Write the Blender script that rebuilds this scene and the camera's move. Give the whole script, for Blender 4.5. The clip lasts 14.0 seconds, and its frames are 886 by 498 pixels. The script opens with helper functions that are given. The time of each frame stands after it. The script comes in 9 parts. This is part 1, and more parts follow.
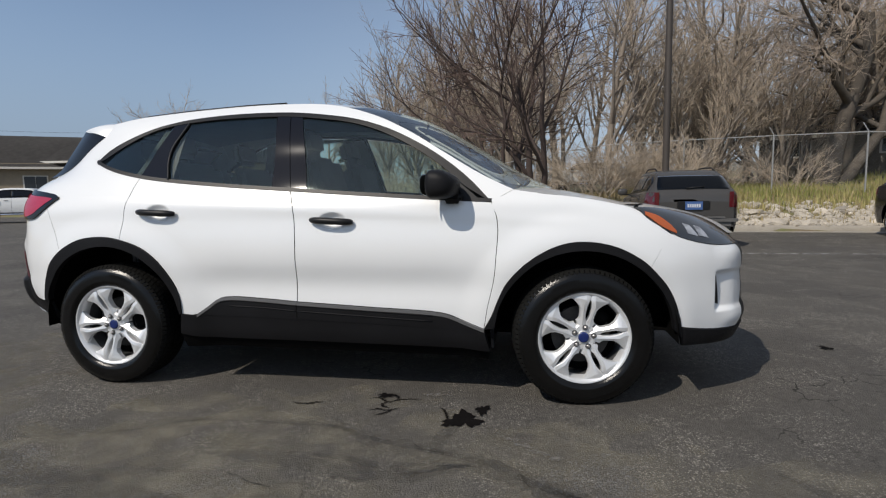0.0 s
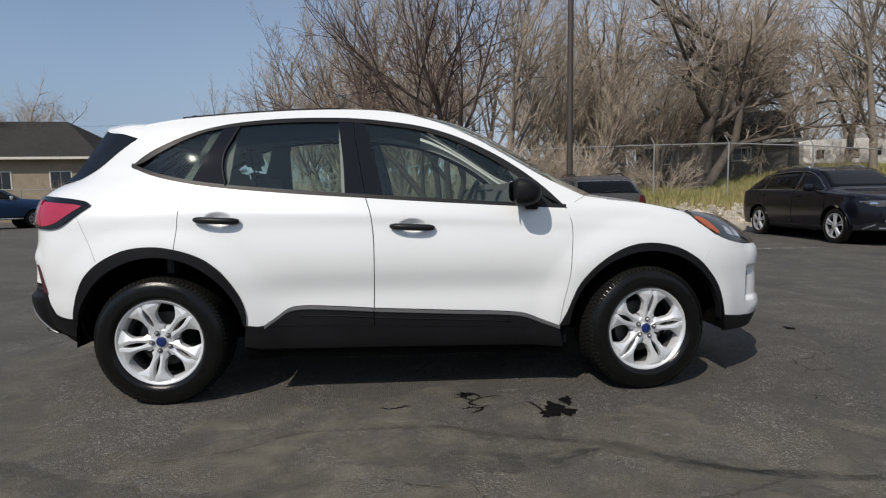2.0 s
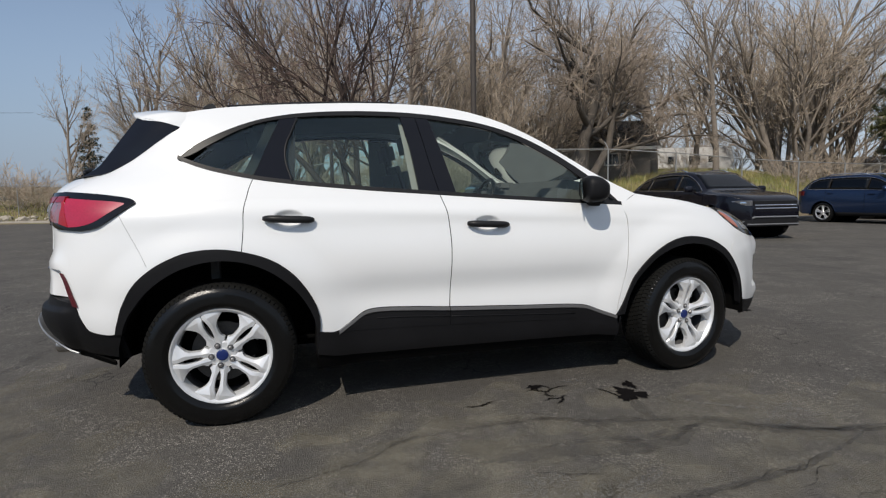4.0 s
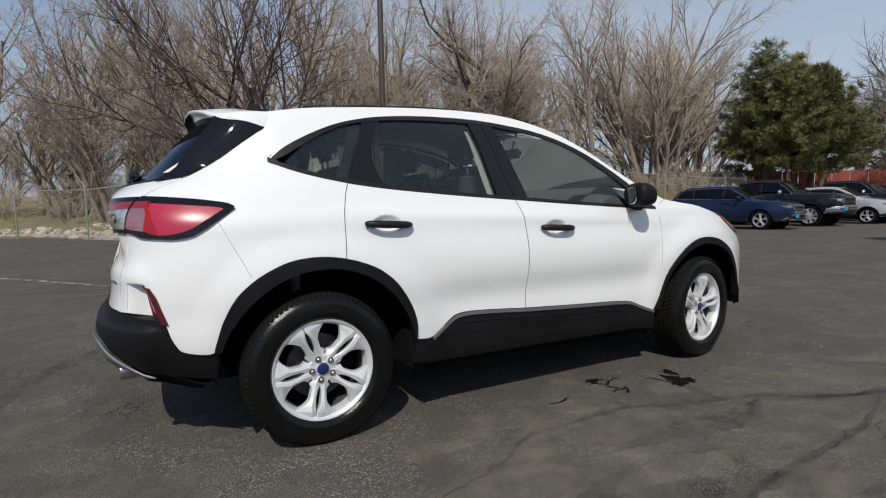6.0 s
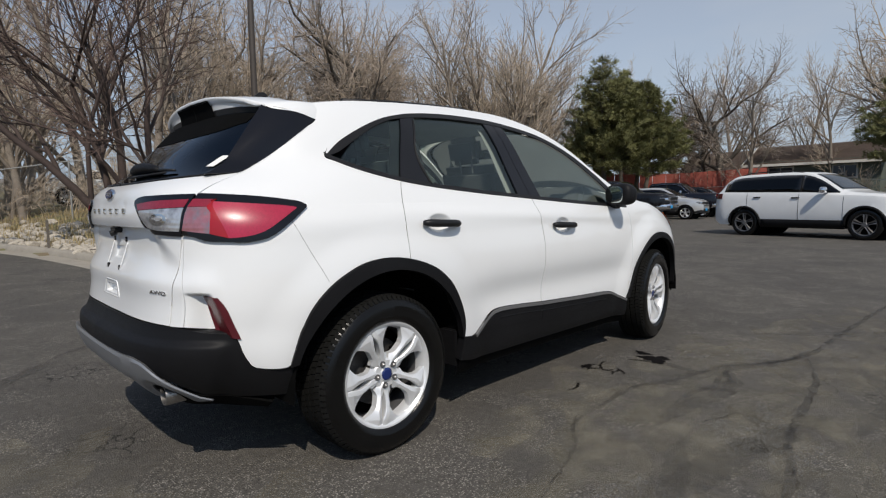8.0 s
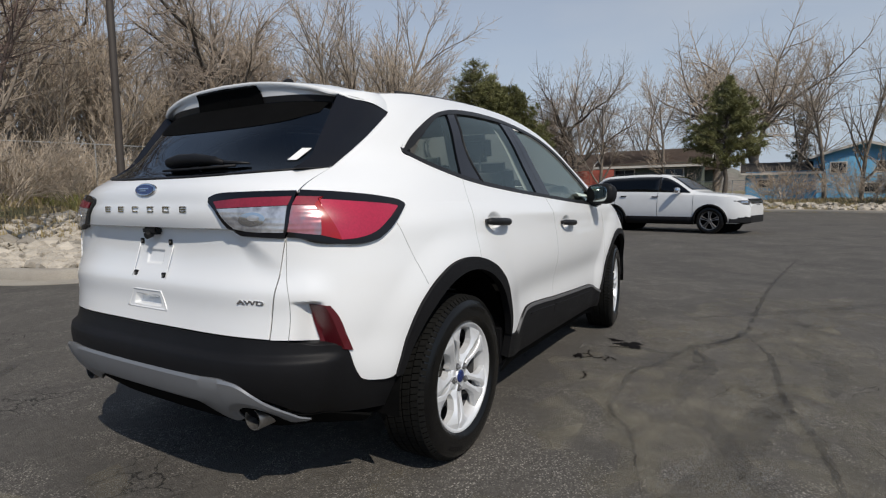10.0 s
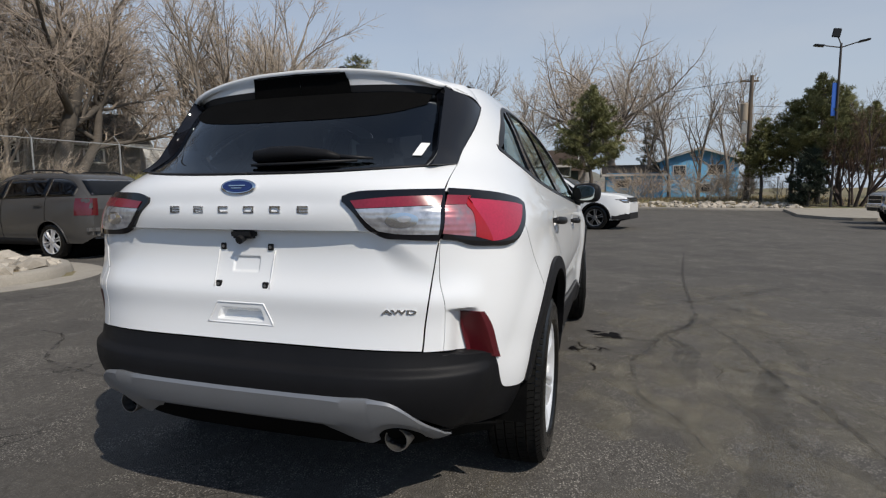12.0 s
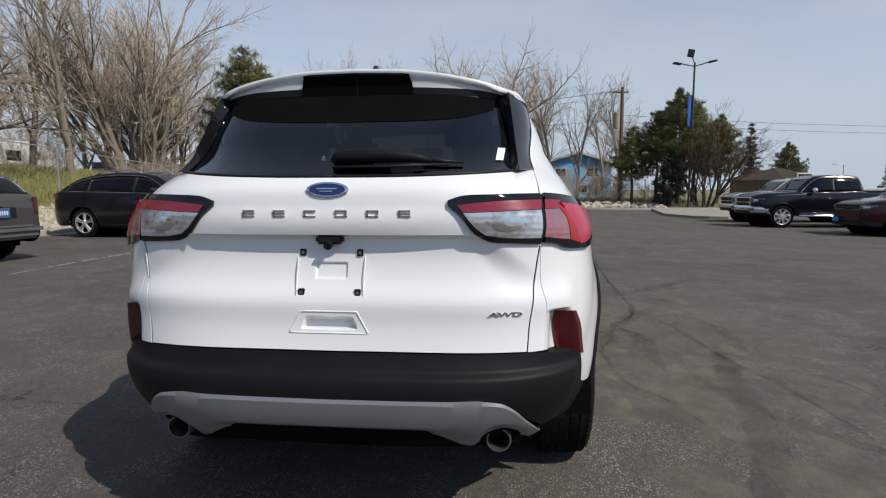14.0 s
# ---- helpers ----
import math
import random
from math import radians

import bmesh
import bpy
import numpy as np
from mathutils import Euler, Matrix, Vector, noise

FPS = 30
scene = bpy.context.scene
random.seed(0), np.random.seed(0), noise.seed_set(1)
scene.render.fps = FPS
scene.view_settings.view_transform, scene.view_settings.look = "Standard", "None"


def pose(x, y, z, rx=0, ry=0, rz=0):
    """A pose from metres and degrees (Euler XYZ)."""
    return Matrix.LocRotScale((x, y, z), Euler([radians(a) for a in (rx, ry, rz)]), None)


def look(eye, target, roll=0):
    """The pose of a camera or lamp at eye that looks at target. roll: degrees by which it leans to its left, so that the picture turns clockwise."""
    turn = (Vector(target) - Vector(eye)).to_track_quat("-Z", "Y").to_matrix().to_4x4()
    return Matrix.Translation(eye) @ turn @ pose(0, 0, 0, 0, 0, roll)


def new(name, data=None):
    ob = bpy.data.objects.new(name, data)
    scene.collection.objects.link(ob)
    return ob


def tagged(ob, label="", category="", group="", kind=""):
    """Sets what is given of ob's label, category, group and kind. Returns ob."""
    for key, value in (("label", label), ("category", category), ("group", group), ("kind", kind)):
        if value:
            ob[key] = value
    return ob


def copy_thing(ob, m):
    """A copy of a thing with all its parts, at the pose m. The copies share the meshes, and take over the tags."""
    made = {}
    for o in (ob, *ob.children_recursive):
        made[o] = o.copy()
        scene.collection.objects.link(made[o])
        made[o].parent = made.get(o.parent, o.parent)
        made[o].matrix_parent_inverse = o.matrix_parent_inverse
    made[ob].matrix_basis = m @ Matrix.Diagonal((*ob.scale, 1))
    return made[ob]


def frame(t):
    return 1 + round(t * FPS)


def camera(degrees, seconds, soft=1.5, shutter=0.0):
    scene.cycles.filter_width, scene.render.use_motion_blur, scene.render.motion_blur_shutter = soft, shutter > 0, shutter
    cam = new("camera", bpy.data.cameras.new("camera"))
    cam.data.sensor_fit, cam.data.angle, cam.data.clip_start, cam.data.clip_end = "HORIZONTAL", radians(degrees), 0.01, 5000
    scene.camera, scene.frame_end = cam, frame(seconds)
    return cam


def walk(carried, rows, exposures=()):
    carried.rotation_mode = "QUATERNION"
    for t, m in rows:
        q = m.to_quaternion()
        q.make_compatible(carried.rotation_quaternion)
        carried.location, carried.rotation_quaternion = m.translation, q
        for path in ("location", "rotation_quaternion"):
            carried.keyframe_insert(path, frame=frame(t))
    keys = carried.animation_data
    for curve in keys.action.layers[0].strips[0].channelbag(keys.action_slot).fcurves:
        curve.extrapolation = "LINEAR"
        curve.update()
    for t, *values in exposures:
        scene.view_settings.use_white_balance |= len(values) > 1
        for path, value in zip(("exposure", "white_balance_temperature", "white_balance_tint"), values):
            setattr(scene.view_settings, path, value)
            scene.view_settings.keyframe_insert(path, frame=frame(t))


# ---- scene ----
cam = camera(79.4, 14.0, soft=1.2)
PATH = [
    (0, (1.068, -3.613, 1.071), (0.746, -1.649, 0.877), -0.8),
    (0.5, (0.806, -3.668, 1.064), (0.585, -1.69, 0.865), -0.8),
    (1, (0.544, -3.716, 1.098), (0.429, -1.73, 0.889), -0.8),
    (1.5, (0.297, -3.758, 1.099), (0.29, -1.768, 0.899), -0.8),
    (2, (0.041, -3.795, 1.105), (0.141, -1.807, 0.915), -0.9),
    (2.5, (-0.224, -3.764, 1.09), (-0.028, -1.783, 0.896), -0.9),
    (3, (-0.489, -3.734, 1.112), (-0.187, -1.767, 0.913), -0.9),
    (5.5, (-1.792, -3.346, 1.073), (-0.905, -1.561, 0.91), -1.0),
    (6, (-2.025, -3.251, 1.083), (-1.062, -1.506, 0.925), -1.1),
    (6.5, (-2.216, -3.127, 1.073), (-1.161, -1.435, 0.913), -1.1),
    (7, (-2.408, -2.973, 1.088), (-1.235, -1.361, 0.925), -1.2),
    (7.5, (-2.593, -2.84, 1.1), (-1.299, -1.324, 0.926), -1.1),
    (8, (-2.787, -2.699, 1.104), (-1.39, -1.278, 0.928), -1.0),
    (10.5, (-3.401, -1.757, 1.125), (-1.635, -0.84, 0.926), -0.6),
    (11, (-3.473, -1.535, 1.126), (-1.653, -0.73, 0.924), -0.6),
    (11.5, (-3.538, -1.324, 1.136), (-1.674, -0.629, 0.931), -0.5),
    (12, (-3.615, -1.136, 1.134), (-1.717, -0.539, 0.928), -0.4),
    (12.5, (-3.679, -0.967, 1.146), (-1.75, -0.48, 0.942), -0.2),
    (13, (-3.708, -0.791, 1.14), (-1.755, -0.412, 0.938), -0.2),
    (13.5, (-3.74, -0.63, 1.146), (-1.769, -0.354, 0.941), -0.1),
    (14, (-3.766, -0.502, 1.151), (-1.785, -0.316, 0.942), -0.1),
]
walk(cam, [(t, look(eye, target, roll)) for t, eye, target, roll in PATH], exposures=[(0, .10), (6.5, .09), (8, .06), (11, .08), (14, .23)])

# daylight: clear spring sky, sun high behind the first position of the camera
SUN = Vector((-0.70, -1.0, 1.25)).normalized()
EXPOSURE = 0.0
scene.view_settings.exposure = EXPOSURE
scene.view_settings.use_white_balance = True
scene.view_settings.white_balance_temperature = 6830
scene.view_settings.white_balance_tint = 10
world = bpy.data.worlds.new("sky")
scene.world = world
world.use_nodes = True
wt = world.node_tree
sky = wt.nodes.new("ShaderNodeTexSky")
sky.sky_type = "NISHITA"
sky.sun_disc = False
sky.sun_elevation = math.asin(SUN.z)
sky.sun_rotation = math.atan2(SUN.x, SUN.y)
sky.altitude = 950
sky.air_density = 1.0
sky.dust_density = 0.35
sky.ozone_density = 1.0
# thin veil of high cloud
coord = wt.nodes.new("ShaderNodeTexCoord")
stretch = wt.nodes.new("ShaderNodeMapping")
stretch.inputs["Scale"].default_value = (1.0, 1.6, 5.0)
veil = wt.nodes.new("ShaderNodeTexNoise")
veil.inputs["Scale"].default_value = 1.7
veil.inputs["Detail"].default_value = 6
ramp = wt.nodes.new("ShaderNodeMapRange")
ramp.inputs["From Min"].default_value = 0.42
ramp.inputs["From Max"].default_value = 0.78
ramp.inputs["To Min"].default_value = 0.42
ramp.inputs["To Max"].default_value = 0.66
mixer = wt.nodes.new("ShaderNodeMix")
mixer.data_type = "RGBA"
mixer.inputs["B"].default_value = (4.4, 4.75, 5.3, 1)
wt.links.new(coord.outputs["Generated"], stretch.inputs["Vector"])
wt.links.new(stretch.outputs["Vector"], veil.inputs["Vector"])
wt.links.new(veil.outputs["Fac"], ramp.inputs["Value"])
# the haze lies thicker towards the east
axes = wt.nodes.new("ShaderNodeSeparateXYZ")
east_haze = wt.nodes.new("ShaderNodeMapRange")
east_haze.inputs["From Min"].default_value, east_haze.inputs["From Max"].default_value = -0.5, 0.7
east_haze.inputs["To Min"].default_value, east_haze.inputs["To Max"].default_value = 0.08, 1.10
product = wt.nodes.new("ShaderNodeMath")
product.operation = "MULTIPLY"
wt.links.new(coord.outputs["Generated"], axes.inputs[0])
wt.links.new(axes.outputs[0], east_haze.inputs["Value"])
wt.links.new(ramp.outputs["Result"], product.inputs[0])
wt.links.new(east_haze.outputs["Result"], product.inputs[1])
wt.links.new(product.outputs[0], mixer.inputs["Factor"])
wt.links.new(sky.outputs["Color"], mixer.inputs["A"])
# dusty blue air low over the horizon, paler towards the east
low = wt.nodes.new("ShaderNodeMapRange")
low.interpolation_type = "SMOOTHSTEP"
low.inputs["From Min"].default_value, low.inputs["From Max"].default_value = 0.0, 0.34
low.inputs["To Min"].default_value, low.inputs["To Max"].default_value = 0.92, 0.0
air = wt.nodes.new("ShaderNodeMix")
air.data_type = "RGBA"
air.inputs["A"].default_value = (1.75, 2.35, 3.5, 1)
air.inputs["B"].default_value = (3.3, 4.0, 5.0, 1)
side_haze = wt.nodes.new("ShaderNodeMapRange")
side_haze.inputs["From Min"].default_value, side_haze.inputs["From Max"].default_value = -0.6, 0.75
horizon = wt.nodes.new("ShaderNodeMix")
horizon.data_type = "RGBA"
wt.links.new(axes.outputs[2], low.inputs["Value"])
wt.links.new(axes.outputs[0], side_haze.inputs["Value"])
wt.links.new(side_haze.outputs["Result"], air.inputs["Factor"])
wt.links.new(low.outputs["Result"], horizon.inputs["Factor"])
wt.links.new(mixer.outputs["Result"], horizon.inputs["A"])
wt.links.new(air.outputs["Result"], horizon.inputs["B"])
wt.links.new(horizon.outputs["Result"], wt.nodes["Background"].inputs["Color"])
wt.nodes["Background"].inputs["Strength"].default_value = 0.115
sun = new("sun", bpy.data.lights.new("sun", "SUN"))
sun.data.energy, sun.data.angle, sun.data.color = 3.1, radians(0.53), (1.0, 0.95, 0.88)
sun.matrix_world = look(SUN * 60, (0, 0, 0))

# ---------------------------------------------------------------- materials
def material(name, colour, rough=0.5, metal=0.0, vary=0.15, scale=8.0, fine=90.0, bump=0.0, bump_scale=60.0, coat=0.0,
             emit=None, second=None, second_at=0.55, second_soft=0.15, per_piece=0.0, spec=0.5, stretch=None):
    """Principled surface whose colour varies at two scales, with fine relief."""
    m = bpy.data.materials.new(name)
    m.use_nodes = True
    t = m.node_tree
    b = t.nodes["Principled BSDF"]
    b.inputs["Roughness"].default_value = rough
    b.inputs["Metallic"].default_value = metal
    b.inputs["Coat Weight"].default_value = coat
    b.inputs["Coat Roughness"].default_value = 0.03
    b.inputs["Specular IOR Level"].default_value = spec
    at = t.nodes.new("ShaderNodeTexCoord")
    source = at.outputs["Object"]
    if stretch:
        mp = t.nodes.new("ShaderNodeMapping")
        mp.inputs["Scale"].default_value = stretch
        t.links.new(source, mp.inputs["Vector"])
        source = mp.outputs["Vector"]
    big = t.nodes.new("ShaderNodeTexNoise")
    big.inputs["Scale"].default_value, big.inputs["Detail"].default_value = scale, 5
    small = t.nodes.new("ShaderNodeTexNoise")
    small.inputs["Scale"].default_value, small.inputs["Detail"].default_value = fine, 3
    t.links.new(source, big.inputs["Vector"])
    t.links.new(source, small.inputs["Vector"])
    colour_out = None
    base = t.nodes.new("ShaderNodeRGB")
    base.outputs[0].default_value = (*colour, 1)
    colour_out = base.outputs[0]
    if second:
        r = t.nodes.new("ShaderNodeMapRange")
        r.inputs["From Min"].default_value, r.inputs["From Max"].default_value = second_at - second_soft, second_at + second_soft
        t.links.new(big.outputs["Fac"], r.inputs["Value"])
        mx = t.nodes.new("ShaderNodeMix")
        mx.data_type = "RGBA"
        mx.inputs["B"].default_value = (*second, 1)
        t.links.new(r.outputs["Result"], mx.inputs["Factor"])
        t.links.new(colour_out, mx.inputs["A"])
        colour_out = mx.outputs["Result"]
    add = t.nodes.new("ShaderNodeMath")
    add.operation = "ADD"
    t.links.new(big.outputs["Fac"], add.inputs[0])
    t.links.new(small.outputs["Fac"], add.inputs[1])
    rng = t.nodes.new("ShaderNodeMapRange")
    rng.inputs["From Min"].default_value, rng.inputs["From Max"].default_value = 0.6, 1.4
    rng.inputs["To Min"].default_value, rng.inputs["To Max"].default_value = 1 - vary, 1 + vary
    t.links.new(add.outputs[0], rng.inputs["Value"])
    value = rng.outputs["Result"]
    if per_piece:
        info = t.nodes.new("ShaderNodeObjectInfo")
        pr = t.nodes.new("ShaderNodeMapRange")
        pr.inputs["To Min"].default_value, pr.inputs["To Max"].default_value = 1 - per_piece, 1 + per_piece
        t.links.new(info.outputs["Random"], pr.inputs["Value"])
        mul = t.nodes.new("ShaderNodeMath")
        mul.operation = "MULTIPLY"
        t.links.new(value, mul.inputs[0])
        t.links.new(pr.outputs["Result"], mul.inputs[1])
        value = mul.outputs[0]
    hsv = t.nodes.new("ShaderNodeHueSaturation")
    t.links.new(colour_out, hsv.inputs["Color"])
    t.links.new(value, hsv.inputs["Value"])
    t.links.new(hsv.outputs["Color"], b.inputs["Base Color"])
    if bump:
        bn = t.nodes.new("ShaderNodeTexNoise")
        bn.inputs["Scale"].default_value, bn.inputs["Detail"].default_value = bump_scale, 4
        t.links.new(source, bn.inputs["Vector"])
        bp = t.nodes.new("ShaderNodeBump")
        bp.inputs["Strength"].default_value, bp.inputs["Distance"].default_value = min(1.0, bump), 0.01
        t.links.new(bn.outputs["Fac"], bp.inputs["Height"])
        t.links.new(bp.outputs["Normal"], b.inputs["Normal"])
    if emit:
        b.inputs["Emission Color"].default_value, b.inputs["Emission Strength"].default_value = (*emit[:3], 1), emit[3]
    return m


def glass(name, tint, gloss=0.02, ior=1.5, sheen=(1.0, 1.0, 1.0)):
    """Tinted window glass: a clear tinted pane with a Fresnel gloss."""
    m = bpy.data.materials.new(name)
    m.use_nodes = True
    t = m.node_tree
    t.nodes.remove(t.nodes["Principled BSDF"])
    clear = t.nodes.new("ShaderNodeBsdfTransparent")
    clear.inputs["Color"].default_value = (*tint, 1)
    shiny = t.nodes.new("ShaderNodeBsdfGlossy")
    shiny.inputs["Roughness"].default_value = gloss
    shiny.inputs["Color"].default_value = (*sheen, 1)
    fres = t.nodes.new("ShaderNodeFresnel")
    fres.inputs["IOR"].default_value = ior
    mix = t.nodes.new("ShaderNodeMixShader")
    t.links.new(fres.outputs["Fac"], mix.inputs[0])
    t.links.new(clear.outputs[0], mix.inputs[1])
    t.links.new(shiny.outputs[0], mix.inputs[2])
    t.links.new(mix.outputs[0], t.nodes["Material Output"].inputs["Surface"])
    return m


def ribbed_lens(name, colour):
    """Clear lamp lens over a bright reflector with a few level ribs; noise paints in its uneven highlights."""
    m = material(name, colour, 0.20, 0.55, vary=0.18, scale=26, fine=60, coat=0.5, second=(0.24, 0.24, 0.255), second_at=.57, second_soft=.13)
    t = m.node_tree
    at = t.nodes.new("ShaderNodeTexCoord")
    wave = t.nodes.new("ShaderNodeTexWave")
    wave.bands_direction = "Z"
    wave.inputs["Scale"].default_value, wave.inputs["Distortion"].default_value = 17, 0.6
    bp = t.nodes.new("ShaderNodeBump")
    bp.inputs["Strength"].default_value, bp.inputs["Distance"].default_value = 0.16, 0.003
    t.links.new(at.outputs["Object"], wave.inputs["Vector"])
    t.links.new(wave.outputs["Fac"], bp.inputs["Height"])
    t.links.new(bp.outputs["Normal"], t.nodes["Principled BSDF"].inputs["Normal"])
    return m


M_WHITE = material("white car paint", (0.80, 0.81, 0.81), 0.32, vary=0.015, scale=3, fine=500, coat=0.8)
M_CLAD = material("textured black plastic", (0.009, 0.009, 0.010), 0.5, spec=0.16, vary=0.25, scale=6, fine=300, bump=0.12, bump_scale=700)
M_GLOSSBLACK = material("gloss black trim", (0.007, 0.007, 0.009), 0.035, vary=0.1, spec=0.4)
M_SATINBLACK = material("satin black trim", (0.014, 0.014, 0.015), 0.42, vary=0.15, fine=200, spec=0.22)
# near-black; also paints in the shade inside gaps, wheels and pipes
M_DARK = material("near-black underbody and painted shade", (0.004, 0.004, 0.004), 0.9, vary=0.3, spec=0.05)
M_SILVER = material("silver painted plastic", (0.235, 0.242, 0.255), 0.36, 0.40, vary=0.06, fine=300)
M_ALLOY = material("silver alloy wheel", (0.74, 0.75, 0.76), 0.36, 0.40, vary=0.05, fine=260)
M_CHROME = material("chrome", (0.75, 0.75, 0.76), 0.12, 1.0, vary=0.04)
M_STEEL = material("worn steel", (0.35, 0.34, 0.33), 0.35, 0.9, vary=0.25, scale=20)
M_RUBBER = material("tyre rubber", (0.005, 0.005, 0.005), 0.22, spec=0.30, vary=0.25, scale=14, fine=160, bump=0.1, bump_scale=260)
M_TREAD = material("dusty tread rubber", (0.010, 0.010, 0.0095), 0.85, spec=0.06, vary=0.3, scale=14, fine=120)
M_BLUEBADGE = material("blue badge enamel", (0.008, 0.022, 0.12), 0.15, vary=0.05, coat=0.8)
M_REDLENS = material("crimson lamp lens", (0.40, 0.018, 0.055), 0.30, vary=0.22, scale=9, fine=140, coat=0.12)
M_BAND = material("smoky crimson lens", (0.23, 0.016, 0.032), 0.22, vary=0.25, scale=9, fine=140, coat=0.3)
M_PINKLENS = ribbed_lens("pink-tinted clear lens", (0.50, 0.20, 0.22))
M_HOOK = material("bright red light guide", (0.34, 0.006, 0.012), 0.22, vary=0.1, scale=9, coat=0.2)
# darker grey than the alloy paints in the shade inside the rim
M_BARREL = material("rim barrel grey with painted shade", (0.10, 0.10, 0.105), 0.6, 0.3, vary=0.2)
M_DULLSTEEL = material("dull brake steel", (0.055, 0.052, 0.05), 0.6, 0.4, vary=0.3, scale=20)
# paler grey paints in the light on the trim's upper chamfer
M_LIP = material("grey plastic lip with painted light", (0.11, 0.11, 0.112), 0.55, vary=0.12, scale=4, fine=200)
M_DARKRED = material("dark red reflector", (0.085, 0.003, 0.007), 0.3, vary=0.15, fine=600, bump=0.25, bump_scale=900, coat=0.5)
M_CLEARLENS = ribbed_lens("clear lamp reflector", (0.60, 0.61, 0.63))
M_AMBER = material("amber lens", (0.40, 0.080, 0.012), 0.15, vary=0.12, coat=0.8)
M_HEADGLASS = material("smoked headlamp lens", (0.022, 0.025, 0.03), 0.06, vary=0.3, scale=12, coat=1.0)
M_GLASS = glass("green tinted window glass", (0.80, 0.92, 0.86), ior=1.75, sheen=(0.86, 1.0, 0.96))
M_PRIVACY = glass("privacy window glass", (0.075, 0.095, 0.125), ior=1.62, sheen=(0.82, 0.91, 1.0))
M_WINDSHIELD = glass("windscreen glass", (0.70, 0.80, 0.76), ior=2.0)
M_MIRROR = material("mirror glass", (0.45, 0.5, 0.49), 0.02, 1.0, vary=0.02)
M_SEAT = material("dark grey seat cloth", (0.12, 0.122, 0.125), 0.9, vary=0.2, fine=400, bump=0.2, bump_scale=500)
M_SEATLIGHT = material("grey interior trim", (0.30, 0.30, 0.29), 0.8, vary=0.1, fine=300)
M_SEAM = material("fine grey panel seam", (0.40, 0.40, 0.40), 0.8, vary=0.1, spec=0.1)
M_PAPER = material("white paper sticker", (0.80, 0.80, 0.78), 0.7, vary=0.03)


# ---------------------------------------------------------------- mesh helpers
def mesh_object(name, verts, faces, mat, parent=None, label="", smooth=True, sharp=None):
    me = bpy.data.meshes.new(name)
    me.from_pydata([tuple(float(c) for c in v) for v in verts], [], [tuple(int(i) for i in f) for f in faces])
    me.materials.append(mat)
    if smooth:
        me.polygons.foreach_set("use_smooth", [True] * len(me.polygons))
    me.update()
    if sharp:
        me.set_sharp_from_angle(angle=radians(sharp))
    ob = new(name, me)
    if parent:
        ob.parent = parent
    if label:
        ob["label"] = label
    return ob


def part(name, bm, mat, parent, label="", smooth=True, sharp=35):
    bmesh.ops.recalc_face_normals(bm, faces=bm.faces)
    me = bpy.data.meshes.new(name)
    bm.to_mesh(me)
    bm.free()
    me.materials.append(mat)
    if smooth:
        me.polygons.foreach_set("use_smooth", [True] * len(me.polygons))
        me.set_sharp_from_angle(angle=radians(sharp))
    ob = new(name, me)
    if parent:
        ob.parent = parent
    if label:
        ob["label"] = label
    return ob


def empty(name, m=None, label="", category="", group="", kind=""):
    ob = new(name)
    ob.empty_display_size = 0.1
    if m is not None:
        ob.matrix_world = m
    return tagged(ob, label, category, group, kind)


def add_box(bm, size, at=(0, 0, 0), turn=None, bevel=0.0):
    r = bmesh.ops.create_cube(bm, size=1)
    vs = r["verts"]
    m = Matrix.Translation(at) @ (turn.to_4x4() if turn else Matrix()) @ Matrix.Diagonal((*size, 1))
    bmesh.ops.transform(bm, matrix=m, verts=vs)
    if bevel:
        es = list({e for v in vs for e in v.link_edges})
        bmesh.ops.bevel(bm, geom=es, offset=bevel, segments=2, affect="EDGES", clamp_overlap=True)


def add_cyl(bm, a, b, r1, r2=None, seg=16, caps=True):
    a, b = Vector(a), Vector(b)
    d = b - a
    m = Matrix.Translation((a + b) / 2) @ d.to_track_quat("Z", "Y").to_matrix().to_4x4()
    bmesh.ops.create_cone(bm, cap_ends=caps, segments=seg, radius1=r1, radius2=r1 if r2 is None else r2, depth=d.length, matrix=m)


def lathe(profile, seg=48, axis="y"):
    """Verts and faces of a profile of (radius, along) turned about the y axis."""
    vs, fs = [], []
    n = len(profile)
    for k in range(seg):
        a = 2 * math.pi * k / seg
        for r, h in profile:
            vs.append((r * math.cos(a), h, r * math.sin(a)))
    for k in range(seg):
        for i in range(n - 1):
            p, q = k * n + i, ((k + 1) % seg) * n + i
            fs.append((p, p + 1, q + 1, q))
    return vs, fs


